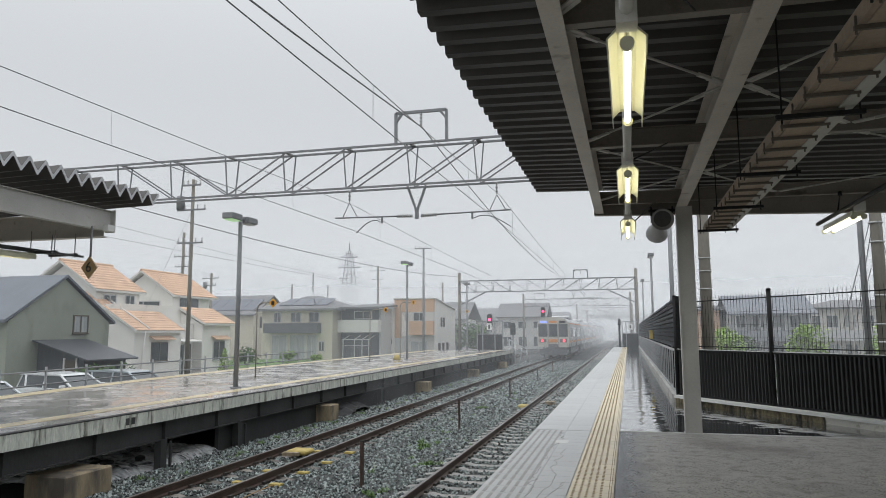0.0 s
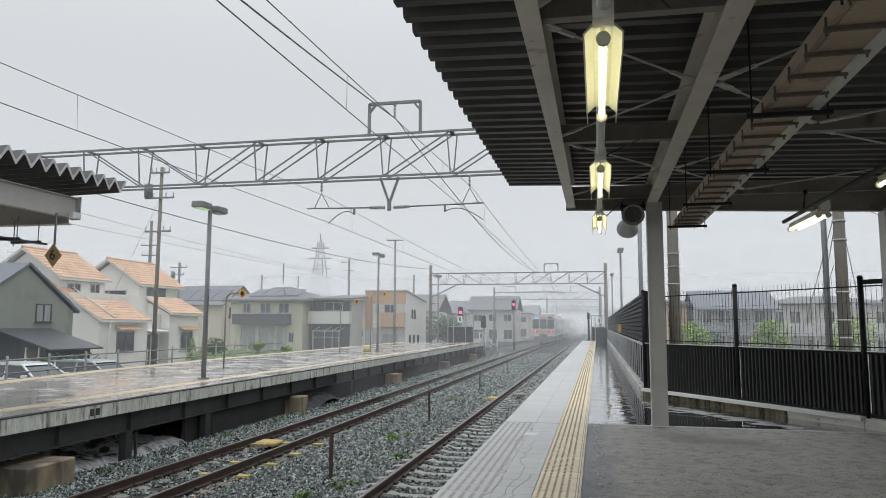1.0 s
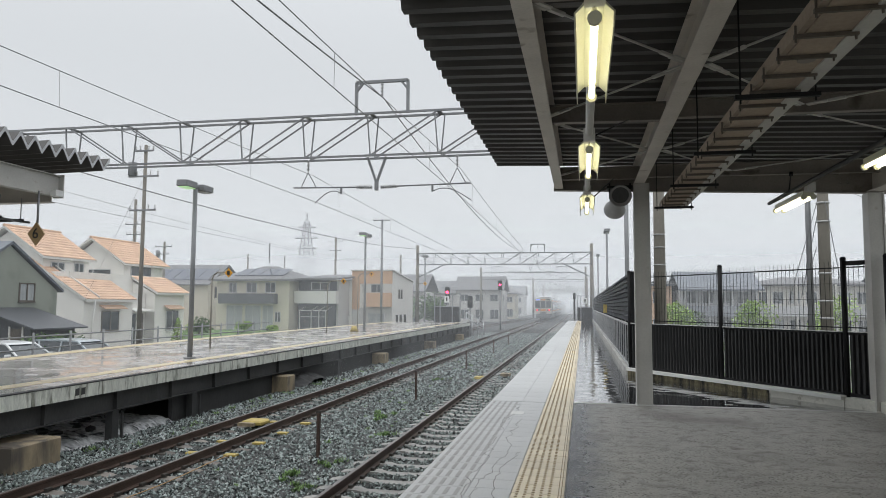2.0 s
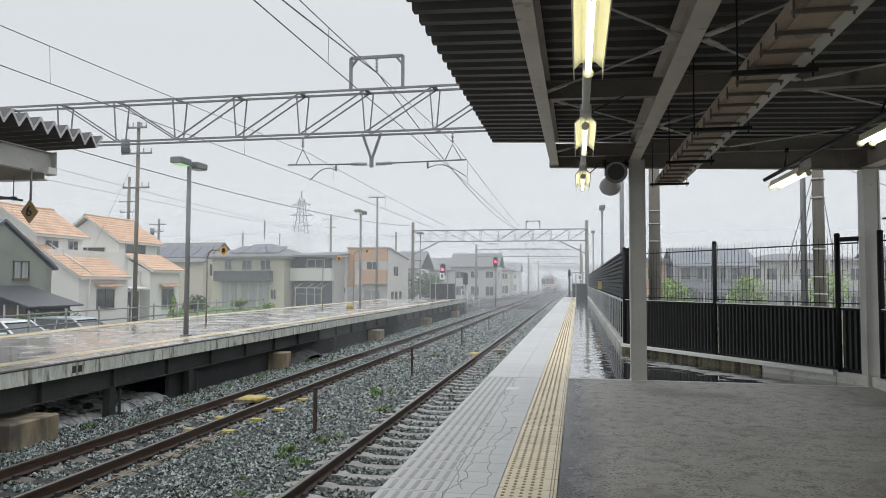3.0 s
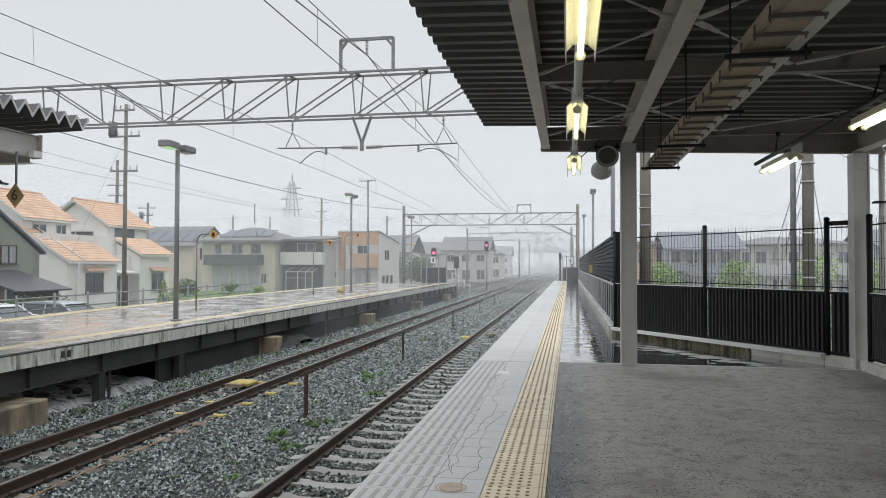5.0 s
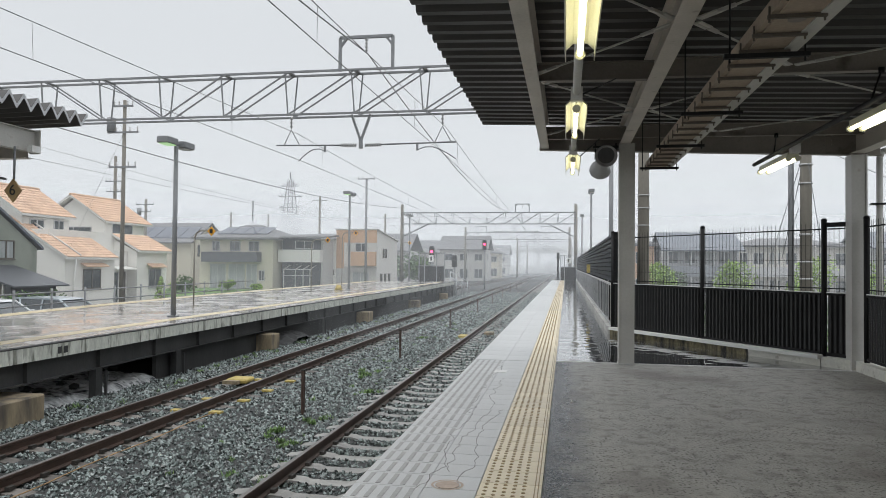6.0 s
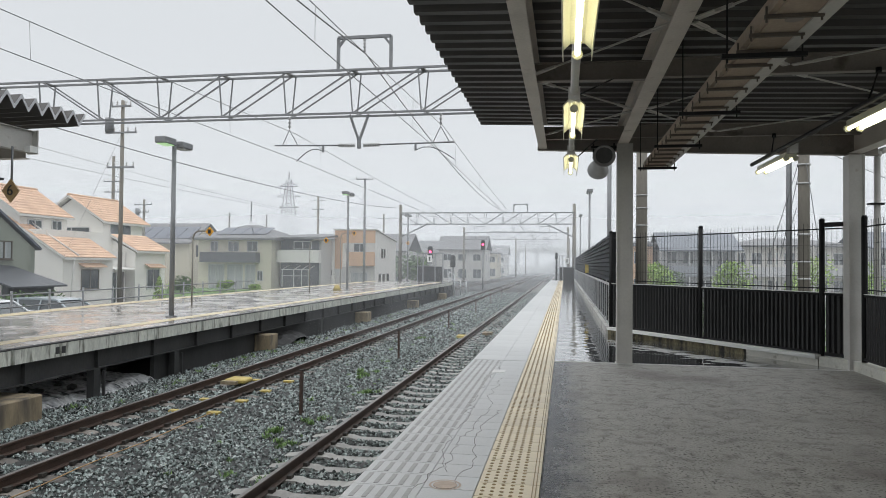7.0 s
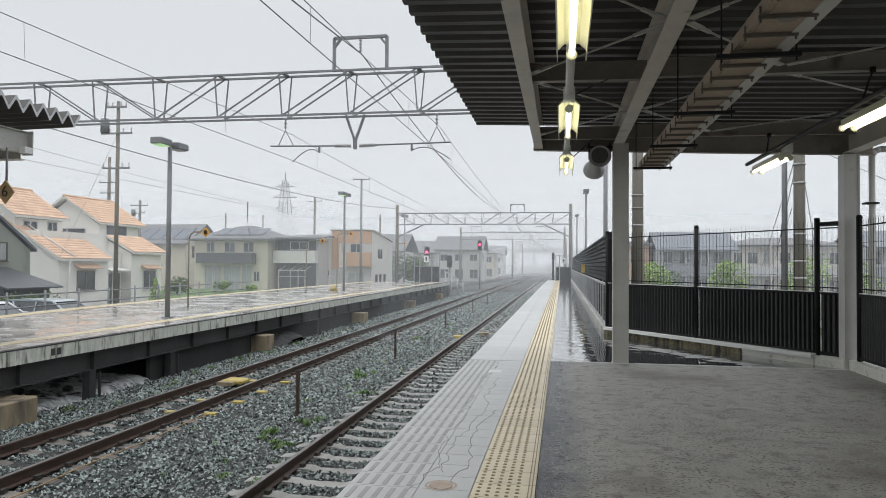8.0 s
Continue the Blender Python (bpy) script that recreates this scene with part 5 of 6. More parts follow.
for k in range(2):
    bm = B()
    bx(bm, left_edge(11.8) + 0.092, left_edge(11.8) + 0.098, 11.62 + 0.16 * k, 11.72 + 0.16 * k, -0.19, -0.06)
    part("bar", bm, M["girder"], mk)

# rail along the platform's back
bf = thing("guard_rail", (-15.6, 17, -0.1), "low galvanised guard rail behind the platform", "guard rail")
for i in range(15):
    y = 9.5 + i * 1.83
    x = left_back(y) - 0.55
    bm = B()
    rod(bm, (x, y, -1.4), (x, y, 0.62), 0.035, n=8)
    part("post", bm, M["gantry"], bf)
    y2 = y + 1.83
    for z in (0.50, 0.12):
        bm = B()
        rod(bm, (x, y, z), (left_back(y2) - 0.55, y2, z), 0.024, n=8)
        part("rail", bm, M["gantry"], bf)

# hooked posts with amber diamonds
for x, y, z, arm in ((-12.87, 22.67, 2.62, 0.55), (-13.23, 40.2, 3.35, 0.75), (-13.2, 35.0, 2.75, 0.8), (-13.6, 57.0, 3.3, 0.6)):
    hp = thing("stop_marker", (x, y, 0), "amber diamond stop marker on a hooked grey post", "sign", group="stop markers")
    bm = B()
    path = [(x, y, 0), (x, y, z - 0.25), (x + 0.07, y, z - 0.06), (x + 0.2, y, z + 0.02), (x + arm, y, z + 0.02)]
    for a, b in zip(path, path[1:]):
        rod(bm, a, b, 0.026, n=8)
    part("hooked_post", bm, M["pole"], hp)
    bm = B()
    prism(bm, [(0, -0.165), (0.15, 0), (0, 0.165), (-0.15, 0)], (x + arm + 0.1, y - 0.02, z), (1, 0, 0), (0, 0, 1), 0.03)
    part("board", bm, M["amber"], hp, "amber diamond board")
    bm = B()
    bx(bm, x + arm + 0.05, x + arm + 0.15, y - 0.075, y - 0.055, z - 0.07, z + 0.07)
    part("mark", bm, M["black"], hp)
bl = thing("platform_bollard", (-13.3, 39.6, 0), "squat yellow cone on the platform", "bollard")
bm = B()
rod(bm, (-12.9, 38.6, 0), (-12.9, 38.6, 0.3), 0.24, 0.12, n=14)
part("cone", bm, M["yellow"], bl)

# ---- signals ----
def signal(x, y, z0, z, label, red=True):
    s = thing("signal", (x, y, z0), label, "railway signal", group="signals")
    bm = B()
    rod(bm, (x, y, z0), (x, y, z - 0.5), 0.08, n=10)
    part("mast", bm, M["gantry"], s)
    bm = B()
    prism(bm, [(-0.23, -0.6), (0.23, -0.6), (0.23, 0.36), (0.15, 0.5), (-0.15, 0.5), (-0.23, 0.36)], (x, y + 0.0, z), (1, 0, 0), (0, 0, 1), 0.2)
    part("head", bm, M["black"], s, "black signal head")
    bm = B()
    rod(bm, (x, y - 0.28, z), (x, y - 0.2, z), 0.12, n=16)
    part("lamp", bm, M["red_lamp"] if red else M["dark_cone"], s, "lit red lamp")
    bm = B()
    bx(bm, x - 0.22, x + 0.22, y - 0.26, y - 0.04, z + 0.22, z + 0.25)
    part("hood", bm, M["black"], s)
    return s


signal(-6.8 * 80 / 60 - 0.2, 80, -1.3, 3.87, "railway signal at red beside the track")
signal(-12.04, 62.5, 0.0, 2.68, "railway signal at red at the platform end")
signal(-10.2, 64.0, -1.3, 1.9, "unlit black railway signal beside the platform end", red=False)

# ---- utility poles ----
def utility_pole(x, y, top, r, label, arms=(), can=False, z0=-1.5, material="pole"):
    p = thing("utility_pole", (x, y, z0), label, "utility pole", group="utility poles")
    bm = B()
    rod(bm, (x, y, z0), (x, y, top), r, r * 0.72, n=12)
    part("pole", bm, M[material], p)
    for z, w in arms:
        bm = B()
        bar(bm, (x - w, y - r, z), (x + w, y - r, z), 0.06, 0.08)
        part("cross_arm", bm, M["gantry"], p)
        for k in (-0.95, -0.45, 0.45, 0.95):
            bm = B()
            insulator(bm, (x + w * k, y - r, z + 0.04), (x + w * k, y - r, z + 0.26), 0.05, 2)
            part("insulator", bm, M["insulator"], p)
    if can:
        bm = B()
        rod(bm, (x - 0.62, y - 0.1, top - 1.5), (x - 0.62, y - 0.1, top - 0.85), 0.2, n=12)
        part("transformer", bm, M["gantry"], p)
    return p


utility_pole(-20.75, 30, 9.2, 0.108, "slim grey concrete utility pole with a transformer", ((8.9, 0.5), (7.65, 0.8), (6.0, 0.7)), True)
utility_pole(-38.4, 54.4, 10.6, 0.17, "dark utility pole behind the tiled roofs", ((8.4, 0.8), (7.5, 0.7)))
utility_pole(-39.1, 60, 7.4, 0.15, "distant utility pole between the roofs", ((6.9, 0.9), (6.2, 0.6)), True)
utility_pole(-18.15, 62, 9.4, 0.13, "thin grey pole behind the platform", ((9.3, 0.8),), material="gantry")
utility_pole(-66, 130, 11.5, 0.2, "distant utility pole in the rain", ((10.9, 1.2), (9.8, 0.9)))
utility_pole(-76, 170, 14.0, 0.22, "distant utility pole in the rain", ((13, 1.2), (12, 0.9)))
utility_pole(-36.5, 100, 11.6, 0.2, "distant utility pole in the rain", ((10.9, 1.2), (9.6, 0.9)))
utility_pole(-29.0, 110, 9.6, 0.2, "distant utility pole in the rain", ((8.9, 1.0),))
up = utility_pole(6.90, 22, 9.5, 0.185, "stout concrete utility pole with pale bands beyond the fence")
for z in (1.2, 1.7, 2.5, 4.0, 4.55):
    bm = B()
    rod(bm, (6.90, 22, z), (6.90, 22, z + 0.05), 0.186, n=16)
    part("band", bm, M["insulator"], up)
utility_pole(6.58, 22.3, 9.0, 0.095, "dark grey steel utility pole beyond the fence", material="gantry")
sd = thing("service_wire", (-20.75, 30, 7.5), "thin service wire from the pole to the white house", "wire")
bm = B()
rod(bm, (-20.85, 30, 7.5), (-30.4, 38.3, 1.6), 0.008, n=5)
part("strand", bm, M["wire"], sd)
gw = thing("guy_wires", (6.6, 22, 5), "thin guy wires fixed to the poles", "guy wires")
for a, b in (((6.95, 22, 5.3), (6.0, 22.5, 1.6)), ((6.9, 22, 5.0), (6.35, 22.4, 1.8)), ((6.9, 21.8, 4.6), (7.3, 21.5, 1.1)), ((7.2, 22, 5.1), (14, 30, 4.3)), ((6.7, 22, 3.3), (6.4, 22, 2.3))):
    bm = B()
    rod(bm, a, b, 0.012, n=5)
    part("guy_wire", bm, M["wire"], gw)

# lattice pylon
py = thing("pylon", (-103, 250, -1.5), "lattice power pylon far off in the rain", "pylon")
for sx in (-1, 1):
    for sy in (-1, 1):
        bm = B()
        bar(bm, (-103 + sx * 4.2, 250 + sy * 4.2, -1.5), (-103 + sx * 0.7, 250 + sy * 0.7, 33), 0.22, 0.22)
        part("leg", bm, M["gantry"], py)
for i in range(9):
    z0, z1 = -1.5 + i * 3.7, -1.5 + (i + 1) * 3.7
    h0, h1 = 4.2 - 3.5 * (z0 + 1.5) / 34.5, 4.2 - 3.5 * (z1 + 1.5) / 34.5
    bm = B()
    for sy in (-1, 1):
        bar(bm, (-103 - h0, 250 + sy * h0, z0), (-103 + h1, 250 + sy * h1, z1), 0.09, 0.09)
        bar(bm, (-103 + h0, 250 + sy * h0, z0), (-103 - h1, 250 + sy * h1, z1), 0.09, 0.09)
        bar(bm, (-103 - h1, 250 + sy * h1, z1), (-103 + h1, 250 + sy * h1, z1), 0.09, 0.09)
    part("lattice", bm, M["gantry"], py)
for z, w in ((30.5, 3.6), (26.5, 4.6), (22.5, 4.0)):
    bm = B()
    bar(bm, (-103 - w, 250, z), (-103 + w, 250, z), 0.3, 0.3)
    bar(bm, (-103 - w, 250, z), (-103, 250, z + 1.6), 0.16, 0.16)
    bar(bm, (-103 + w, 250, z), (-103, 250, z + 1.6), 0.16, 0.16)
    part("cross_arm", bm, M["gantry"], py)
bm = B()
bar(bm, (-103, 250, 33), (-103, 250, 36), 0.3, 0.3)
part("tip", bm, M["gantry"], py)

# ---- houses ----
WALL = dict(
    green=mat("grey_green_stucco", (0.285, 0.305, 0.262), 0.85, var=0.14, scale=0.8, fine=30, stain=((0.20, 0.215, 0.185), 1.6, 0.52, 0.2), stretch=(1, 1, 0.5)),
    white=mat("white_stucco", (0.76, 0.74, 0.70), 0.85, var=0.07, scale=0.7, fine=30),
    beige=mat("beige_siding", (0.56, 0.52, 0.42), 0.8, var=0.1, scale=1, fine=20, stretch=(1, 1, 6)),
    greywall=mat("grey_siding", (0.52, 0.51, 0.49), 0.8, var=0.1),
    orange=mat("orange_panel", (0.58, 0.38, 0.25), 0.75, var=0.1),
    darkwood=mat("dark_boards", (0.075, 0.08, 0.088), 0.7, var=0.35, scale=2, stretch=(4, 4, 0.3)),
    slate=mat("slate_roof", (0.135, 0.15, 0.175), 0.45, var=0.2, scale=1.2, fine=25),
    terracotta=mat("terracotta_tiles", (0.66, 0.445, 0.31), 0.6, var=0.16, scale=0.8, fine=8, island=0.35),
    aptgrey=mat("grey_apartment_wall", (0.47, 0.475, 0.48), 0.8, var=0.15, scale=0.5),
    aptbeige=mat("dull_beige_wall", (0.54, 0.52, 0.48), 0.8, var=0.15, scale=0.5),
    paleslate=mat("pale_slate", (0.24, 0.255, 0.28), 0.5, var=0.15, scale=1.2),
    darkslate=mat("dark_slate", (0.075, 0.08, 0.09), 0.45, var=0.2, scale=2),
    greyroof=mat("grey_roof", (0.16, 0.16, 0.165), 0.55, var=0.2, scale=1.5),
    solar=glass("solar_panel", (0.05, 0.06, 0.09), 0.12),
    fascia=mat("white_fascia", (0.66, 0.65, 0.62), 0.6, var=0.06),
    underlay=mat("brown_roof_underlay", (0.26, 0.15, 0.09), 0.8),
    frame=mat("brown_frame", (0.10, 0.085, 0.07), 0.5),
    alu=mat("alu_frame", (0.50, 0.50, 0.50), 0.4, 0.3),
)


def window(parent, face, at, a0, a1, z0, z1, frame_m, pane_m, sill=True):
    """face 'x': a wall that looks to +x at x=at, a along y; face 'y': a wall that looks to -y at y=at, a along x."""
    def b_(bm, p, q, r, s, d0, d1):
        if face == 'x':
            bx(bm, at + d0, at + d1, p, q, r, s)
        else:
            bx(bm, p, q, at - d1, at - d0, r, s)
    bm = B()
    b_(bm, a0, a1, z0, z1, -0.03, 0.012)
    w = part("window", bm, pane_m, parent)
    t = 0.06
    bm = B()
    for p, q, r, s in ((a0 - t, a0, z0 - t, z1 + t), (a1, a1 + t, z0 - t, z1 + t), (a0, a1, z0 - t, z0), (a0, a1, z1, z1 + t), ((a0 + a1) / 2 - t / 2, (a0 + a1) / 2 + t / 2, z0, z1)):
        b_(bm, p, q, r, s, -0.02, 0.05)
    part("frame", bm, frame_m, w)
    if sill:
        bm = B()
        b_(bm, a0 - 0.1, a1 + 0.1, z0 - 0.11, z0 - t, -0.02, 0.10)
        part("sill", bm, frame_m, w)
    return w


def tiled_plane(bm, e0, e1, r1, r0, rows, cols, lift=0.045):
    """Courses of tiles from the eave e0-e1 up to r0-r1."""
    e0, e1, r0, r1 = (Vector(p) for p in (e0, e1, r0, r1))
    nrm = (e1 - e0).cross(r0 - e0).normalized()
    if nrm.z < 0:
        nrm = -nrm
    bm.faces.new([bm.verts.new(p + nrm * 0.008) for p in (e0, e1, r1, r0)]).material_index = 1
    for i in range(rows):
        f0, f1 = i / rows, (i + 0.93) / rows
        a0, a1 = e0.lerp(r0, f0), e1.lerp(r1, f0)
        b0, b1 = e0.lerp(r0, f1), e1.lerp(r1, f1)
        for c in range(cols):
            g0, gm, g1 = c / cols, (c + 0.45) / cols, (c + 0.88) / cols
            lo = [a0.lerp(a1, g) + nrm * h for g, h in ((g0, lift * 0.6), (gm, lift * 1.9), (g1, lift * 0.6))]
            hi = [b0.lerp(b1, g) + nrm * h for g, h in ((g0, 0.0), (gm, lift * 1.3), (g1, 0.0))]
            dn = [a0.lerp(a1, g) for g in (g0, gm, g1)]
            lv, hv, dv = ([bm.verts.new(p) for p in q] for q in (lo, hi, dn))
            for k in (0, 1):
                bm.faces.new((lv[k], lv[k + 1], hv[k + 1], hv[k]))
                bm.faces.new((dv[k], dv[k + 1], lv[k + 1], lv[k]))


def roof_slab(bm, e0, e1, r1, r0, t=0.14):
    pts = [Vector(p) for p in (e0, e1, r1, r0)]
    lo = [bm.verts.new(p - Vector((0, 0, t))) for p in pts]
    hi = [bm.verts.new(p) for p in pts]
    bm.faces.new(lo)
    bm.faces.new(hi)
    for i in range(4):
        bm.faces.new((lo[i], lo[(i + 1) % 4], hi[(i + 1) % 4], hi[i]))


def gable_roof(h, x0, x1, y0, y1, ze, zr, along, roof_m, fascia_m, tiles=False):
    """Two slopes over a rectangle; along 'x' or 'y' is the ridge's run."""
    xm, ym = (x0 + x1) / 2, (y0 + y1) / 2
    if along == 'y':
        sides = [((x1, y0, ze), (x1, y1, ze), (xm, y1, zr), (xm, y0, zr)), ((x0, y1, ze), (x0, y0, ze), (xm, y0, zr), (xm, y1, zr))]
    else:
        sides = [((x0, y0, ze), (x1, y0, ze), (x1, ym, zr), (x0, ym, zr)), ((x1, y1, ze), (x0, y1, ze), (x0, ym, zr), (x1, ym, zr))]
    for s in sides:
        bm = B()
        roof_slab(bm, *s)
        r = part("roof", bm, fascia_m if tiles else roof_m, h)
        if tiles:
            bm = B()
            ln = (Vector(s[1]) - Vector(s[0])).length
            up_ = (Vector(s[3]) - Vector(s[0])).length
            tiled_plane(bm, *[Vector(p) + Vector((0, 0, 0.01)) for p in s], rows=max(4, int(up_ / 0.33)), cols=max(4, int(ln / 0.3)))
            tagged(part("tiling", bm, (roof_m, WALL["underlay"]), r, "terracotta roof tiles"), kind="stuff")
    if tiles:
        bm = B()
        a, b = ((xm, y0, zr + 0.04), (xm, y1, zr + 0.04)) if along == 'y' else ((x0, ym, zr + 0.04), (x1, ym, zr + 0.04))
        rod(bm, a, b, 0.11, n=8)
        part("ridge_cap", bm, roof_m, h)


def gable_walls(h, x0, x1, y0, y1, z0, ze, zr, along, wall_m):
    bm = B()
    if along == 'y':
        prism(bm, [(x0, z0), (x1, z0), (x1, ze), ((x0 + x1) / 2, zr), (x0, ze)], (0, y1, 0), (1, 0, 0), (0, 0, 1), y1 - y0)
    else:
        prism(bm, [(y0, z0), (y1, z0), (y1, ze), ((y0 + y1) / 2, zr), (y0, ze)], (x0, 0, 0), (0, 1, 0), (0, 0, 1), x1 - x0)
    part("wall", bm, wall_m, h)


G0 = -1.5
# grey-green barn-like house
ha = thing("house", (-27, 29, G0), "grey-green stucco house with a slate roof and a dark lean-to", "house", group="houses")
gable_walls(ha, -38, -27, 25.6, 32.0, G0, 2.15, 4.28, 'x', WALL["green"])
gable_roof(ha, -38.2, -26.85, 25.3, 32.3, 2.22, 4.5, 'x', WALL["slate"], WALL["slate"])
window(ha, 'x', -27, 29.5, 30.4, 1.65, 2.45, WALL["frame"], M["curtain"])
bm = B()
prism(bm, [(-26.98, G0), (-24.35, G0), (-24.35, 0.42), (-26.98, 1.2)], (0, 30.15, 0), (1, 0, 0), (0, 0, 1), 2.8)
part("lean_to", bm, WALL["darkwood"], ha, "dark boarded lean-to")
bm = B()
roof_slab(bm, (-23.85, 27.0, 0.38), (-23.85, 30.45, 0.38), (-26.99, 30.45, 1.30), (-26.99, 27.0, 1.30), 0.07)
part("lean_to_roof", bm, WALL["darkslate"], ha)
bm = B()
bx(bm, -25.35, -24.75, 27.31, 27.36, G0, 0.35)
part("door", bm, WALL["frame"], ha)
bm = B()
for x in (-25.42, -24.72):
    bx(bm, x - 0.04, x + 0.04, 27.29, 27.36, G0, 0.45)
part("door_frame", bm, WALL["fascia"], ha)

# white houses with terracotta roofs
hb = thing("house", (-30, 40, G0), "white stucco house with terracotta tile roofs", "house", group="houses")
T, F_ = WALL["terracotta"], WALL["fascia"]
gable_walls(hb, -38.6, -33.35, 38.2, 42.4, G0, 4.3, 6.1, 'y', WALL["white"])
gable_roof(hb, -39.0, -33.0, 37.8, 42.7, 4.45, 6.4, 'y', T, F_, True)
bm = B()
prism(bm, [(-35.5, G0), (-30.35, G0), (-30.35, 1.7), (-32.3, 2.85), (-32.3, 3.5), (-33.4, 3.5), (-35.5, 3.5)], (0, 43.1, 0), (1, 0, 0), (0, 0, 1), 4.8)
bx(bm, -35.5, -31.1, 43.104, 45.6, G0, 2.25)
part("ground_floor", bm, WALL["white"], hb)
for s in (((-30.0, 38.05, 1.76), (-30.0, 43.1, 1.76), (-32.2, 43.1, 3.08), (-32.2, 38.05, 3.08)), ((-32.2, 38.05, 3.08), (-32.2, 39.2, 3.08), (-34.3, 39.2, 4.34), (-34.3, 38.05, 4.34))):
    bm = B()
    roof_slab(bm, *s)
    r_ = part("lower_roof", bm, F_, hb)
    bm = B()
    tiled_plane(bm, *[Vector(p) + Vector((0, 0, 0.01)) for p in s], rows=8, cols=max(4, int((s[1][1] - s[0][1]) / 0.3)))
    tagged(part("tiling", bm, (T, WALL["underlay"]), r_, "terracotta roof tiles"), kind="stuff")
bm = B()
rod(bm, (-34.2, 39.25, 4.45), (-30.0, 39.25, 1.9), 0.05, n=8)
rod(bm, (-30.02, 38.9, 1.75), (-30.3, 38.9, G0), 0.045, n=8)
part("rain_pipe", bm, F_, hb, "white rain pipe")
window(hb, 'x', -30.35, 40.0, 41.6, -0.2, 0.95, WALL["frame"], M["glass"])
bm = B()
roof_slab(bm, (-29.9, 39.7, 1.20), (-29.9, 41.95, 1.20), (-30.35, 41.95, 1.42), (-30.35, 39.7, 1.42), 0.06)
part("window_hood", bm, T, hb, "terracotta hood over the window")
window(hb, 'x', -33.35, 38.9, 40.0, 3.6, 4.1, WALL["alu"], M["glass"])
window(hb, 'x', -33.35, 41.0, 41.8, 3.5, 4.15, WALL["alu"], M["glass"])
bm = B()
bx(bm, -32.45, -32.2, 43.1, 49.4, 2.2, 3.55)
bx(bm, -32.3, -32.2, 39.2, 43.1, 3.0, 3.55)
part("balcony_wall", bm, WALL["white"], hb)
window(hb, 'x', -31.1, 43.5, 44.5, G0, 0.75, WALL["alu"], M["glass"], False)
bm = B()
bx(bm, -31.1, -31.04, 44.75, 45.35, G0, 0.8)
part("entrance_door", bm, WALL["frame"], hb, "dark entrance door")
bm = B()
roof_slab(bm, (-30.2, 43.15, 1.02), (-30.2, 45.5, 1.02), (-31.1, 45.5, 1.18), (-31.1, 43.15, 1.18), 0.08)
part("porch_roof", bm, F_, hb, "flat white porch roof")

hc = thing("house", (-30, 47, G0), "white stucco house with terracotta tile roofs beside its twin", "house", group="houses")
gable_walls(hc, -38.6, -33.35, 46.2, 51.0, G0, 4.3, 6.1, 'y', WALL["white"])
gable_roof(hc, -39.0, -33.0, 45.8, 51.6, 4.45, 6.4, 'y', T, F_, True)
bm = B()
prism(bm, [(-35.5, G0), (-30.35, G0), (-30.35, 2.2), (-32.4, 3.2), (-35.5, 3.2)], (0, 49.4, 0), (1, 0, 0), (0, 0, 1), 3.75)
part("ground_floor", bm, WALL["white"], hc)
s = ((-30.0, 45.4, 2.3), (-30.0, 49.7, 2.3), (-32.2, 49.7, 3.5), (-32.2, 45.4, 3.5))
bm = B()
roof_slab(bm, *s)
r_ = part("lower_roof", bm, F_, hc)
bm = B()
tiled_plane(bm, *[Vector(p) + Vector((0, 0, 0.01)) for p in s], rows=7, cols=14)
tagged(part("tiling", bm, (T, WALL["underlay"]), r_, "terracotta roof tiles"), kind="stuff")
window(hc, 'x', -30.35, 47.1, 48.6, -0.4, 0.95, WALL["alu"], M["glass"])
bm = B()
roof_slab(bm, (-29.9, 46.8, 1.15), (-29.9, 48.9, 1.15), (-30.35, 48.9, 1.4), (-30.35, 46.8, 1.4), 0.06)
part("window_hood", bm, T, hc)
window(hc, 'y', 46.2, -37.4, -34.5, 3.4, 4.0, WALL["alu"], M["glass"])
window(hc, 'x', -33.35, 47.0, 49.4, 3.6, 4.3, WALL["alu"], M["glass"])


def hip_roof(h, x0, x1, y0, y1, ze, zr, m):
    ym, k = (y0 + y1) / 2, (y1 - y0) * 0.42
    bm = B()
    e = [bm.verts.new(p) for p in ((x0, y0, ze), (x1, y0, ze), (x1, y1, ze), (x0, y1, ze))]
    r = [bm.verts.new(p) for p in ((x0 + k, ym, zr), (x1 - k, ym, zr))]
    for f in ((e[0], e[1], r[1], r[0]), (e[1], e[2], r[1]), (e[2], e[3], r[0], r[1]), (e[3], e[0], r[0])):
        bm.faces.new(f)
    lo = [bm.verts.new(v_.co - Vector((0, 0, 0.2))) for v_ in e]
    bm.faces.new(lo)
    for i in range(4):
        bm.faces.new((e[i], e[(i + 1) % 4], lo[(i + 1) % 4], lo[i]))
    return part("roof", bm, m, h)


def box_house(x0, x1, y0, y1, z1, wall_m, label, loc_z=G0):
    h = thing("house", (x0, y0, loc_z), label, "house", group="houses")
    bm = B()
    bx(bm, x0, x1, y0, y1, loc_z, z1)
    part("wall", bm, wall_m, h)
    return h


# beige two-storey house
hd = box_house(-36.3, -28.5, 65, 73, 3.95, WALL["beige"], "beige two-storey house with solar panels and a dark balcony")
hip_roof(hd, -37.0, -27.8, 64.4, 73.6, 4.0, 5.5, WALL["greyroof"])
for i in range(4):
    bm = B()
    x = -34.6 + i * 1.35
    roof_slab(bm, (x, 65.4, 4.42), (x + 1.25, 65.4, 4.42), (x + 1.25, 67.7, 5.17), (x, 67.7, 5.17), 0.05)
    part("solar_panel", bm, WALL["solar"], hd)
bm = B()
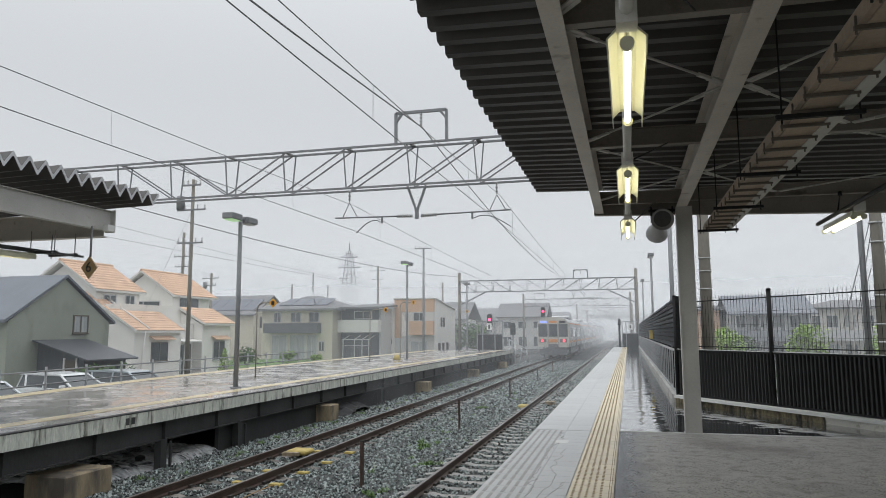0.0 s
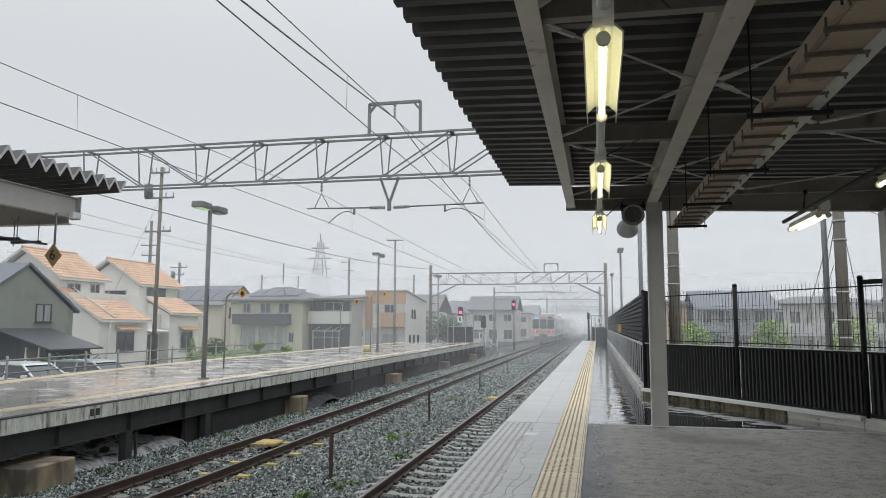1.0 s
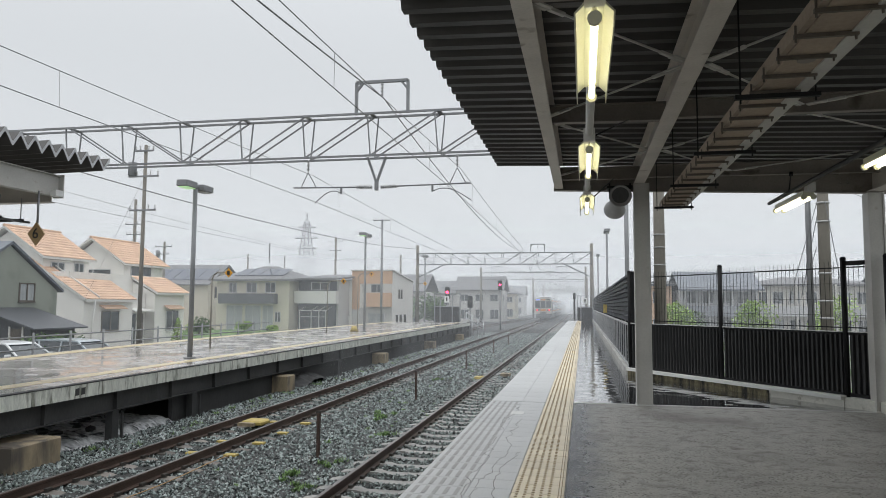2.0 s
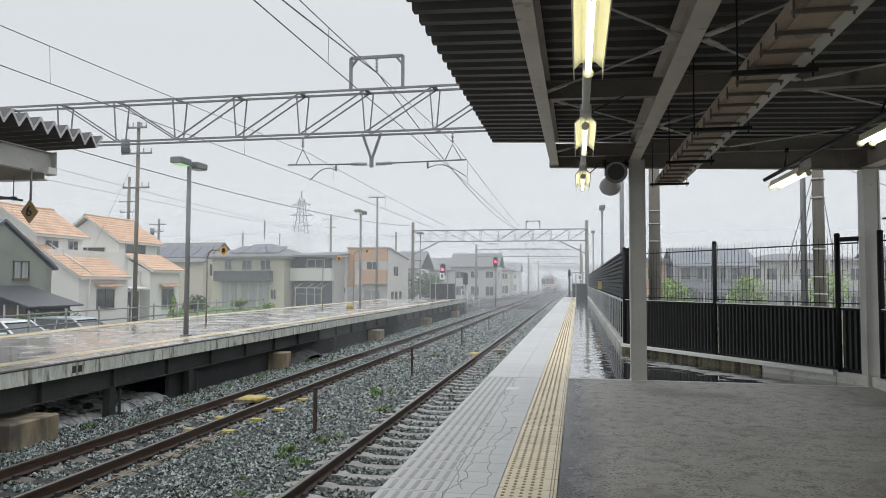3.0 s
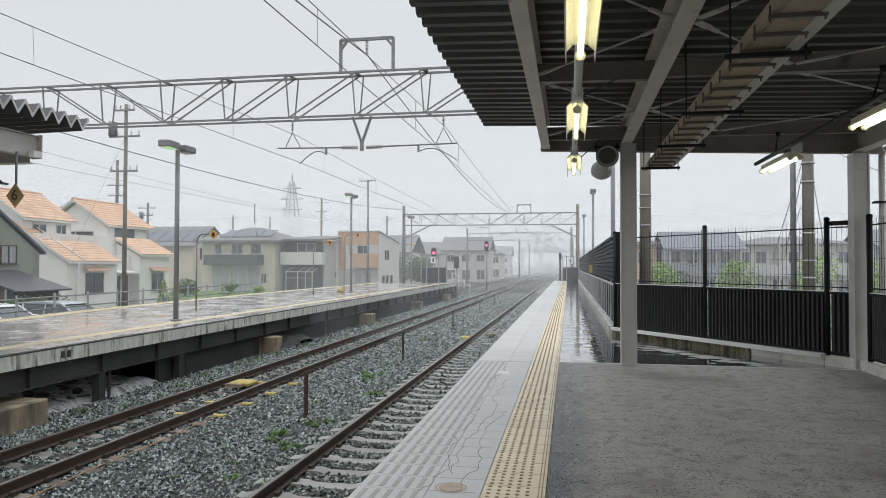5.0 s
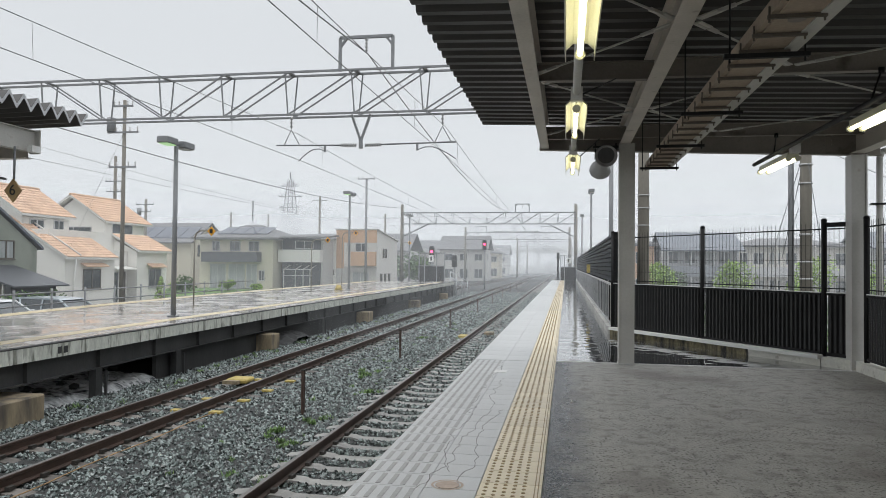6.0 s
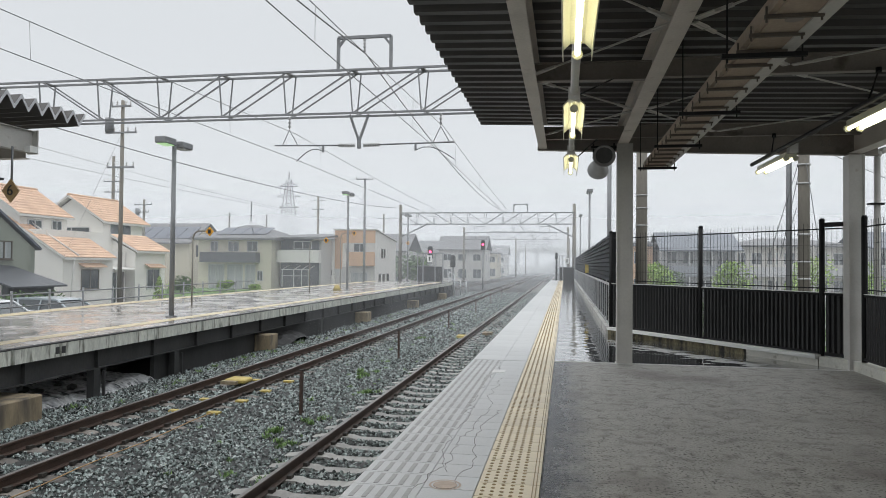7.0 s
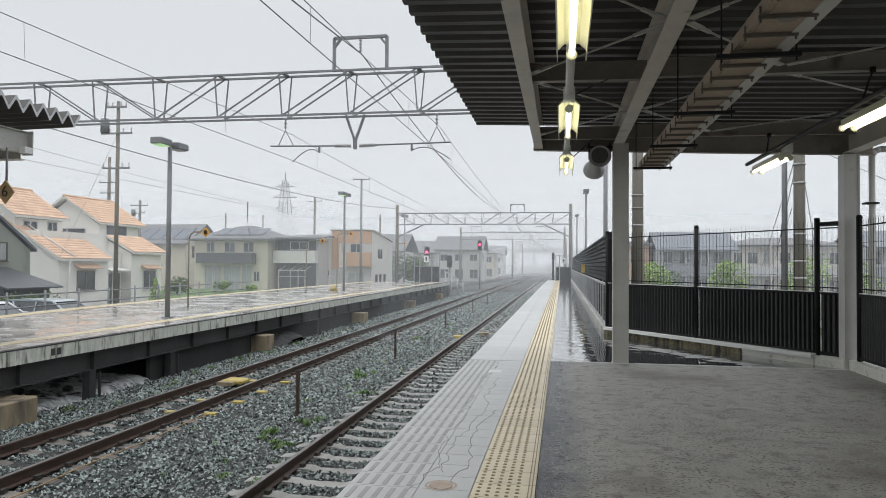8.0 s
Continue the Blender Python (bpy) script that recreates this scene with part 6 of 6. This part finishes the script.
bx(bm, -35.6, -29.7, 64.0, 65.0, 1.55, 2.55)
part("balcony", bm, WALL["darkslate"], hd, "dark grey balcony")
for a0, a1 in ((-34.9, -34.2), (-33.0, -32.0), (-31.0, -30.0)):
    window(hd, 'y', 65, a0, a1, 2.7, 3.6, WALL["alu"], M["glass"], False)
for a0, a1 in ((-35.1, -33.5), (-33.1, -31.5), (-31.2, -30.2)):
    window(hd, 'y', 65, a0, a1, -1.2, 1.3, WALL["alu"], M["curtain"], False)
window(hd, 'y', 65, -29.9, -29.4, -0.2, 0.7, WALL["alu"], M["glass"], False)
bm = B()
bx(bm, -32.6, -32.5, 68.9, 69.0, 5.9, 8.0)
part("aerial", bm, M["gantry"], hd)

# white house with recessed balcony
he = box_house(-28.3, -24.0, 66.8, 76, 4.0, WALL["greywall"], "white house with a recessed balcony over a dark carport")
bm = B()
roof_slab(bm, (-28.8, 65.6, 4.15), (-23.4, 65.6, 4.15), (-23.4, 76.5, 4.9), (-28.8, 76.5, 4.9), 0.18)
part("roof", bm, WALL["greyroof"], he)
bm = B()
bx(bm, -28.4, -24.0, 66.0, 66.8, 1.6, 2.85)
part("balcony", bm, WALL["fascia"], he, "white balcony front")
# flat dark sheets on the front paint the shade of balcony recess and carport
bm = B()
bx(bm, -28.2, -24.2, 66.7, 66.79, 2.85, 4.0)
bx(bm, -28.2, -24.2, 66.6, 66.79, G0, 1.6)
part("dark_recess", bm, WALL["darkwood"], he)
window(he, 'y', 66.7, -26.8, -25.0, 3.0, 3.7, WALL["alu"], M["glass"], False)
bm = B()
for x in (-27.3, -26.1, -25.3, -24.6):
    bar(bm, (x, 64.9, G0), (x, 64.9, 0.9), 0.07, 0.07)
    bar(bm, (x, 64.9, 0.9), (x, 66.6, 1.3), 0.07, 0.07)
bar(bm, (-27.4, 64.9, 0.9), (-24.4, 64.9, 0.9), 0.08, 0.08)
bar(bm, (-27.4, 64.9, 0.3), (-24.4, 64.9, 0.3), 0.05, 0.05)
part("carport_frame", bm, WALL["alu"], he)
hw = box_house(-25.2, -23.7, 70.0, 77, 4.1, WALL["white"], "narrow white house wing")
window(hw, 'y', 70.0, -24.6, -24.0, 0.4, 0.8, WALL["frame"], M["glass"], False)

# orange and white house
hf = thing("house", (-23.8, 70.2, G0), "orange and white two-storey house with a sloped roof", "house", group="houses")
bm = B()
prism(bm, [(70.2, G0), (79, G0), (79, 4.1), (70.2, 5.05)], (-23.7, 0, 0), (0, 1, 0), (0, 0, 1), 4.35)
part("wall", bm, WALL["white"], hf)
bm = B()
roof_slab(bm, (-23.85, 70.0, 5.16), (-19.2, 70.0, 5.16), (-19.2, 79.2, 4.2), (-23.85, 79.2, 4.2), 0.1)
part("roof", bm, WALL["fascia"], hf)
bm = B()
bx(bm, -23.72, -19.36, 70.1, 70.2, 3.7, 5.0)
bx(bm, -22.0, -19.36, 69.6, 70.1, 1.3, 2.75)
bx(bm, -23.72, -22.9, 70.1, 70.2, 1.0, 3.7)
part("orange_cladding", bm, WALL["orange"], hf, "orange cladding")
# thin grey sheets on the flat wall; their colour stands for recess shade
bm = B()
bx(bm, -23.7, -19.4, 70.12, 70.2, G0, 1.2)
bx(bm, -22.6, -19.4, 70.12, 70.2, 2.75, 3.7)
part("shaded_recess", bm, WALL["greywall"], hf)
window(hf, 'y', 70.12, -21.6, -20.4, 2.8, 3.6, WALL["alu"], M["glass"], False)
window(hf, 'y', 70.12, -21.9, -20.2, G0 + 0.2, 0.6, WALL["alu"], M["curtain"], False)
for a0, a1 in ((72.6, 73.1), (73.6, 74.1)):
    window(hf, 'x', -19.35, a0, a1, 2.2, 3.1, WALL["frame"], M["glass"], False)
for a0 in (71.6, 73.2, 75.0):
    window(hf, 'x', -19.35, a0, a0 + 0.7, -1.0, 0.4, WALL["frame"], M["glass"], False)

# gabled house behind
hg = thing("house", (-45, 75, G0), "beige gabled house with solar panels behind the others", "house", group="houses")
gable_walls(hg, -50, -41.3, 72, 80, G0, 3.6, 5.7, 'x', WALL["beige"])
gable_roof(hg, -50.5, -40.9, 71.5, 80.5, 3.7, 6.1, 'x', WALL["greyroof"], WALL["greyroof"])
for i in range(5):
    bm = B()
    x = -49 + i * 1.5
    roof_slab(bm, (x, 72.4, 4.25), (x + 1.4, 72.4, 4.25), (x + 1.4, 75, 5.62), (x, 75, 5.62), 0.05)
    part("solar_panel", bm, WALL["solar"], hg)
for a0 in (73.5, 75.5):
    window(hg, 'x', -41.3, a0, a0 + 0.8, 2.2, 3.4, WALL["frame"], M["glass"], False)

# further houses along the line, fading in the rain
rg = random.Random(21)
for x, y, w, d, h_, kind in ((-22, 96, 9, 9, 4.4, 0), (-14.3, 126, 8.5, 9, 5.3, 0), (-21, 130, 9, 10, 4.6, 0), (-14.5, 152, 7, 9, 5.2, 1), (-33, 105, 9, 9, 4.4, 1), (-45, 110, 10, 9, 4.6, 0), (-58, 95, 9, 9, 4.8, 1), (-70, 100, 10, 9, 4.5, 0), (-28, 175, 10, 10, 5.2, 1), (-16, 195, 9, 9, 5.5, 0)):
    hh = box_house(x - w, x, y, y + d, h_ - 1.0, WALL["beige" if kind else "greywall"], "distant two-storey house in the rain")
    if kind:
        hip_roof(hh, x - w - 0.5, x + 0.5, y - 0.5, y + d + 0.5, h_ - 1.0, h_ + 1.3, WALL["greyroof"])
    else:
        gable_roof(hh, x - w - 0.4, x + 0.4, y - 0.5, y + d + 0.5, h_ - 1.0, h_ + 1.6, 'x', WALL["greyroof"], WALL["greyroof"])
    for k in range(3):
        a = x - w + 1.0 + k * (w - 2) / 2.4
        window(hh, 'y', y, a, a + 1.3, h_ - 3.0, h_ - 1.9, WALL["alu"], M["glass"], False)
        window(hh, 'y', y, a, a + 1.4, G0 + 0.6, 0.7, WALL["alu"], M["glass"], False)
    window(hh, 'x', x, y + 2, y + 3.2, h_ - 3.0, h_ - 1.9, WALL["alu"], M["glass"], False)

# apartment rows beyond the right fence
for x0, x1, y0, zt, rise, wall, lab in ((9.9, 17.2, 75, 3.25, 1.2, "aptgrey", "long grey apartment house with balcony bands"), (17.6, 29.5, 79, 3.9, 0.9, "aptbeige", "long beige apartment house with balcony bands"),
                                        (30, 42, 76, 3.6, 1.0, "aptgrey", "grey apartment house in the rain"), (43, 58, 82, 4.0, 1.0, "aptbeige", "beige apartment house in the rain"),
                                        (7.0, 9.3, 78, 3.9, 0.5, "orange", "narrow orange house in the rain")):
    ap = thing("apartment_house", (x0, y0, G0 - 2), lab, "apartment house", group="apartment houses")
    bm = B()
    bx(bm, x0, x1, y0, y0 + 9, G0 - 2, zt)
    part("wall", bm, WALL[wall], ap)
    if wall == "aptgrey":
        gable_roof(ap, x0 - 0.4, x1 + 0.4, y0 - 1.2, y0 + 9.5, zt, zt + rise + 0.8, 'x', WALL["slate"], WALL["slate"])
    else:
        hip_roof(ap, x0 - 0.4, x1 + 0.4, y0 - 0.5, y0 + 9.5, zt, zt + rise, WALL["greyroof"])
    k = max(1, int((x1 - x0) / 1.6))
    for i in range(k):
        a = x0 + 0.4 + i * (x1 - x0 - 0.6) / k
        for z in (-1.0, 1.9):
            window(ap, 'y', y0, a, a + 0.95, z, z + 1.15, WALL["alu"], M["glass"] if (i + int(z)) % 3 else M["curtain"], False)
    if x1 - x0 > 5:
        for z in (0.55, -2.3):
            bm = B()
            bx(bm, x0 + 0.3, x1 - 0.3, y0 - 1.0, y0 - 0.06, z, z + 1.05)
            part("balcony", bm, WALL["paleslate" if wall == "aptgrey" else "aptgrey"], ap, "balcony band")
        for i in range(4):
            bm = B()
            xx = x0 + 0.3 + i * (x1 - x0 - 0.7) / 3
            bx(bm, xx, xx + 0.1, y0 - 0.98, y0 - 0.05, G0 - 2, zt - 0.05)
            part("party_wall", bm, WALL[wall], ap)

# ---- trees and shrubs ----
def shrub(x, y, z0, w, h, m, label, seed, leaves=700, trunk=True, cone=False, leaf=0.09):
    t = thing("shrub" if h < 2.6 else "tree", (x, y, z0), label, "shrub" if h < 2.6 else "tree", group="planting")
    rg_ = random.Random(seed)
    if trunk:
        bm = B()
        rod(bm, (x, y, z0), (x, y, z0 + h * 0.5), 0.05 + 0.02 * h, 0.03, n=7)
        for i in range(5):
            a = i * 1.26 + rg_.random()
            rod(bm, (x, y, z0 + h * (0.2 + 0.05 * i)), (x + math.cos(a) * w * 0.32, y + math.sin(a) * w * 0.32, z0 + h * (0.5 + 0.07 * i)), 0.03, 0.012, n=5)
        part("trunk", bm, M["bark"], t)
    bm = B()
    lobes = [(rg_.uniform(-0.28, 0.28), rg_.uniform(-0.28, 0.28), rg_.uniform(0.35, 0.78), rg_.uniform(0.20, 0.34)) for _ in range(9)]
    for _ in range(leaves):
        if cone:
            f = rg_.random() ** 1.5
            a = rg_.uniform(0, 6.28)
            r_ = (1 - f) * 0.5 * rg_.uniform(0.75, 1.08) + 0.03
            c = Vector((x + math.cos(a) * r_ * w, y + math.sin(a) * r_ * w, z0 + h * f))
        else:
            lx, ly, lz, lr = rg_.choice(lobes)
            d = Vector((rg_.gauss(0, 1), rg_.gauss(0, 1), rg_.gauss(0, 1))).normalized() * lr * rg_.uniform(0.65, 1.1)
            c = Vector((x + (lx + d.x) * w, y + (ly + d.y) * w, z0 + max(0.02, (lz + d.z * 0.8)) * h))
        u = Vector((rg_.gauss(0, 1), rg_.gauss(0, 1), rg_.gauss(0, 0.6))).normalized()
        v = u.cross(Vector((rg_.gauss(0, 1), rg_.gauss(0, 1), 1))).normalized()
        s_ = leaf * rg_.uniform(0.6, 1.4)
        quad(bm, c - u * s_, c + v * s_ * 0.5, c + u * s_, c - v * s_ * 0.5)
    tagged(part("crown", bm, m, t), kind="stuff")
    return t


shrub(-26.8, 43.0, G0, 1.05, 2.05, M["leaf_bright"], "bright green conical shrub beside the white house", 1, 900, cone=True)
shrub(-30.5, 52.0, -1.1, 1.7, 1.5, M["leaf"], "dark green shrub in front of the beige house", 2, 1300)
shrub(-28.6, 56.0, -0.9, 1.3, 0.95, M["leaf_bright"], "round green shrub on the grass", 3, 1000)
shrub(-26.2, 56.5, -0.9, 1.0, 0.6, M["leaf_bright"], "low green shrub on the grass", 4, 700)
shrub(-22.6, 26.6, G0, 2.2, 1.75, M["leaf"], "dark green shrub beside the parked cars", 5, 1000)
shrub(-33.0, 55.0, -0.95, 1.3, 0.9, M["leaf_bright"], "low green shrub beside the fence", 6, 600)
for i, (x, y, w, h_, m) in enumerate(((6.6, 52, 2.4, 3.5, "leaf_bright"), (11.6, 52, 2.5, 3.7, "leaf_bright"), (15.6, 49, 2.9, 4.1, "leaf_bright"), (20.0, 52, 2.5, 3.7, "leaf_bright"), (8.8, 60, 2.6, 3.2, "leaf"), (24.4, 50, 2.6, 3.5, "leaf_bright"), (29, 54, 3.0, 3.5, "leaf"))):
    shrub(x, y, G0, w, h_, M[m], "leafy green tree beyond the fence", 30 + i, 1500, leaf=0.10)
for i, (x, y, w, h_) in enumerate(((-17.6, 84, 3.5, 4.5), (-20, 88, 4, 5.0), (-23, 92, 4, 4.6), (4.5, 95, 4, 4.5), (5.5, 120, 5, 5.5), (6, 150, 6, 6))):
    shrub(x, y, G0, w, h_, M["leaf"], "dark green tree far off in the rain", 60 + i, 800, leaf=0.22)
bm = B()
bmesh.ops.create_grid(bm, x_segments=30, y_segments=30, size=1)
for v_ in bm.verts:
    v_.co = Vector((-29 + v_.co.x * 9, 55.5 + v_.co.y * 8.5, -0.93 - 0.55 * max(0.0, abs(v_.co.y) - 0.7) / 0.3 - 0.55 * max(0.0, abs(v_.co.x) - 0.85) / 0.15 + 0.05 * noise.noise((v_.co.x * 6, v_.co.y * 6, 1))))
solo("lawn", bm, M["grass"], "strip of green grass before the houses", "grass", "structure")
bm = B()
rg = random.Random(8)
for _ in range(700):
    tuft(bm, rg.uniform(-36, -22), rg.uniform(50, 62), -0.95, rg.uniform(0.08, 0.20), 9, rg)
solo("tall_grass", bm, M["grass"], "tufts of tall green grass before the houses", "grass", "stuff")
bm = B()
for _ in range(900):
    tuft(bm, rg.uniform(2.5, 22), rg.uniform(24, 60), -1.5, rg.uniform(0.3, 0.8), 9, rg)
solo("tall_grass", bm, M["grass"], "tufts of tall grass beyond the fence", "grass", "stuff")


# ---- parked cars ----
def car(x, y, rz, color, label):
    c = thing("car", (0, 0, 0), label, "car", group="parked cars")
    paint = mat("car_paint", color, 0.22, 0.1, var=0.06)
    bm = B()
    prism(bm, [(-2.0, 0.25), (2.1, 0.25), (2.15, 0.62), (2.0, 0.82), (1.1, 0.96), (-2.02, 0.98), (-2.08, 0.6)], (0, 0.84, 0), (1, 0, 0), (0, 0, 1), 1.68)
    bmesh.ops.bevel(bm, geom=bm.edges[:], offset=0.07, segments=2, affect='EDGES')
    part("body", bm, paint, c)
    # cabin: dark glass below a painted roof carried by pillars
    bm = B()
    low = [bm.verts.new(p) for p in ((1.15, -0.76, 0.95), (1.15, 0.76, 0.95), (-1.98, 0.76, 0.95), (-1.98, -0.76, 0.95))]
    top = [bm.verts.new(p) for p in ((0.30, -0.60, 1.44), (0.30, 0.60, 1.44), (-1.80, 0.60, 1.44), (-1.80, -0.60, 1.44))]
    bm.faces.new(low[::-1])
    bm.faces.new(top)
    for i in range(4):
        f = bm.faces.new((low[i], low[(i + 1) % 4], top[(i + 1) % 4], top[i]))
    part("cabin_glass", bm, M["glass"], c, "dark car windows")
    bm = B()
    prism(bm, [(0.42, 1.42), (0.2, 1.49), (-0.8, 1.535), (-1.85, 1.50), (-2.05, 1.44)], (0, 0.64, 0), (1, 0, 0), (0, 0, 1), 1.28)
    bmesh.ops.bevel(bm, geom=bm.edges[:], offset=0.025, segments=2, affect='EDGES')
    part("roof", bm, paint, c)
    for s in (-1, 1):
        bm = B()
        for a, b in (((1.17, 0.95), (0.32, 1.45)), ((-0.45, 0.95), (-0.45, 1.45)), ((-1.45, 0.95), (-1.62, 1.45)), ((-1.95, 0.95), (-1.83, 1.45))):
            bar(bm, (a[0], s * 0.765, a[1]), (b[0], s * 0.61, b[1]), 0.07, 0.05)
        part("pillar", bm, paint, c)
        bm = B()
        bx(bm, 0.72, 0.9, s * 0.93 - 0.1, s * 0.93 + 0.1, 0.95, 1.1)
        bmesh.ops.bevel(bm, geom=bm.edges[:], offset=0.03, segments=1, affect='EDGES')
        part("wing_mirror", bm, paint, c)
        for wx in (-1.3, 1.3):
            bm = B()
            rod(bm, (wx, s * 0.84 - 0.1, 0.3), (wx, s * 0.84 + 0.02, 0.3), 0.3, n=16)
            wl_ = part("wheel", bm, M["black"], c)
            bm = B()
            rod(bm, (wx, s * 0.86 - 0.02, 0.3), (wx, s * 0.86 + 0.012, 0.3), 0.19, n=14)
            part("rim", bm, WALL["alu"], wl_)
    c.matrix_basis = pose(x, y, G0, 0, 0, rz)
    return c


car(-21.7, 23.6, -8, (0.70, 0.72, 0.73), "white estate car parked behind the platform")
car(-20.9, 18.9, -8, (0.70, 0.74, 0.78), "pale blue car parked behind the platform")
car(-20.6, 26.0, -4, (0.42, 0.47, 0.50), "silver car parked beside the shrub")

# road bridge far down the line
ov = thing("road_bridge", (0, 330, -1.5), "grey road bridge across the line far off", "bridge")
bm = B()
bx(bm, -60, 60, 330, 338, 7.5, 9.5)
part("deck", bm, M["concrete"], ov)
for x in (-40, -22, -13, 6, 20, 42):
    bm = B()
    bx(bm, x - 0.8, x + 0.8, 332, 336, -1.5, 7.5)
    part("pier", bm, M["concrete"], ov)

# ---- rain haze between the near and the far things ----
for i, (y, d) in enumerate(((23.5, 0.045), (36, 0.06), (57, 0.085), (84, 0.13), (132, 0.16), (172, 0.22), (226, 0.46))):
    hm = mist("rain_haze", d, 0.05, 0.98, 0.2)
    bm = B()
    w, top = 1.3 * y + 30, 14 + y * 0.10
    k = 14
    cols = [[bm.verts.new((-w + 2 * w * j / k, y + 1.2 * math.sin(j * 1.3 + i), z)) for z in (-1.48, top)] for j in range(k + 1)]
    for a, b in zip(cols, cols[1:]):
        bm.faces.new((a[0], b[0], b[1], a[1])).smooth = True
    ob = solo("rain_haze", bm, hm, "thin veil of falling rain and mist", "rain", "stuff")

# ---- sleepers, tiles: many alike pieces ----
def sleeper_mesh():
    bm = B()
    out = [(-1.0, -0.14), (1.0, -0.14), (1.0, 0.0), (0.78, 0.03), (0.36, 0.03), (0.25, 0.0), (-0.25, 0.0), (-0.36, 0.03), (-0.78, 0.03), (-1.0, 0.0)]
    prism(bm, out, (0, 0.11, 0), (1, 0, 0), (0, 0, 1), 0.22)
    return mesh_of("sleeper", bm, M["sleeper"])


def clip_mesh():
    bm = B()
    for s in (-1, 1):
        for o in (-0.09, 0.09):
            bx(bm, s * 0.566 + o - 0.03, s * 0.566 + o + 0.03, -0.05, 0.05, 0.03, 0.075)
    return mesh_of("rail_clip", bm, M["clip"])


sm, cmesh = sleeper_mesh(), clip_mesh()
sm_old = sm.copy()
sm_old.materials[0] = M["old_sleeper"]
for tr, cx, k in ((track_near, NEAR, 200), (track_far, FAR, 200)):
    for i in range(-14, k):
        y = 0.56 * (i + 3)
        piece("sleeper", sm if tr is track_near else sm_old, tr, (cx, y, -1.185 if tr is track_near else -1.20))
        if i < 90:
            piece("rail_clip", cmesh, tr, (cx, y, -1.185))

# pale edge tiles with grooves, plain tiles, tactile tiles
def tile_mesh(name, w, ln, extra=None, mats=(M["tile"],), gap=0.0025):
    bm = B()
    bx(bm, gap, w - gap, gap, ln - gap, -0.014, 0.0)
    n0 = len(bm.faces)
    if extra:
        extra(bm)
        bm.faces.ensure_lookup_table()
        for f in bm.faces[n0:]:
            f.material_index = 1
    return mesh_of(name, bm, *mats)


def grooves(bm):
    for i in range(5):
        bx(bm, 0.05 + i * 0.09, 0.085 + i * 0.09, 0.03, 0.265, -0.001, 0.0025)


def studs(bm):
    for i in range(5):
        for k in range(4):
            x, y = 0.05 + i * 0.066, 0.0375 + k * 0.075
            rod(bm, (x, y, 0), (x, y, 0.005), 0.017, 0.011, n=6)
    bx(bm, 0.385, 0.393, 0.004, 0.294, 0.0, 0.003)
    bx(bm, 0.408, 0.416, 0.004, 0.294, 0.0, 0.003)


groove = tile_mesh("grooved_tile", 0.50, 0.3, grooves, (M["tile"], M["slit"]))
plain, edge_long, plain_long = tile_mesh("plain_tile", 0.37, 0.3), tile_mesh("edge_tile", 0.50, 0.6), tile_mesh("plain_tile", 0.37, 0.6)
dots = tile_mesh("tactile_tile", 0.44, 0.3, studs, (M["tactile"], M["dot"]), gap=0.005)
for i in range(-16, 42):
    y = -1.2 + i * 0.3
    piece("grooved_tile", groove, platform, (-1.47, y, 0.0))
    piece("plain_tile", plain, platform, (-0.97, y, 0.0))
for i in range(103):
    y = 11.43 + i * 0.6
    piece("edge_tile", edge_long, platform, (-1.47, y, 0.0))
    piece("plain_tile", plain_long, platform, (-0.97, y, 0.0))
for i in range(-16, 246):
    piece("tactile_tile", dots, platform, (-0.60, -1.0 + i * 0.3, 0.0))
mh = thing("manhole_cover", (-0.83, 4.87, 0), "small round brown access cover in the edge tiles", "access cover")
bm = B()
rod(bm, (-0.82, 4.88, 0.0005), (-0.82, 4.88, 0.004), 0.085, n=28)
part("lid", bm, M["lid"], mh)
bm = B()
ring_o, ring_i = ([bm.verts.new((-0.82 + r * math.cos(a * math.pi / 14), 4.88 + r * math.sin(a * math.pi / 14), 0.003)) for a in range(28)] for r in (0.115, 0.098))
for i in range(28):
    bm.faces.new((ring_o[i], ring_o[(i + 1) % 28], ring_i[(i + 1) % 28], ring_i[i]))
part("rim", bm, M["lid"], mh)
bm = B()
bx(bm, -1.03, -0.85, 10.1, 10.35, 0.0, 0.003)
solo("floor_plate", bm, M["white"], "small white plate set in the edge tiles", "floor plate", at=(-0.95, 10.2, 0))
# cracks across the tiles
ck = thing("tile_cracks", (-1.0, 6, 0), "fine dark cracks in the edge tiles", "cracks", kind="structure")
rg = random.Random(12)
for x0, y0, ln in ((-1.02, 4.2, 5.6), (-0.86, 5.2, 4.4), (-0.74, 4.9, 2.6), (-1.0, 9.6, 1.5)):
    bm = B()
    x, y = x0, y0
    while y < y0 + ln:
        x2, y2 = x0 + (x - x0) * 0.8 + rg.gauss(0, 0.022), y + rg.uniform(0.04, 0.12)
        strip_between(bm, (x, y), (x2, y2), 0.0045, 0.0, 0.0012)
        x, y = x2, y2
    part("crack", bm, M["joint"], ck)


# ---- what moves ----
def motions():
    run = [(0.0, 65.5), (0.5, 77.0), (1.0, 89.5), (1.5, 103.5), (2.0, 119.0), (3.0, 155.0), (4.0, 193.0), (5.0, 231.0), (6.0, 269.0), (7.0, 307.0), (8.0, 345.0)]
    for carried in (train, spray):
        walk(carried, [(t, pose(FAR + 0.37 + 0.003 * (y - 65.5), y, RAIL)) for t, y in run])


motions()
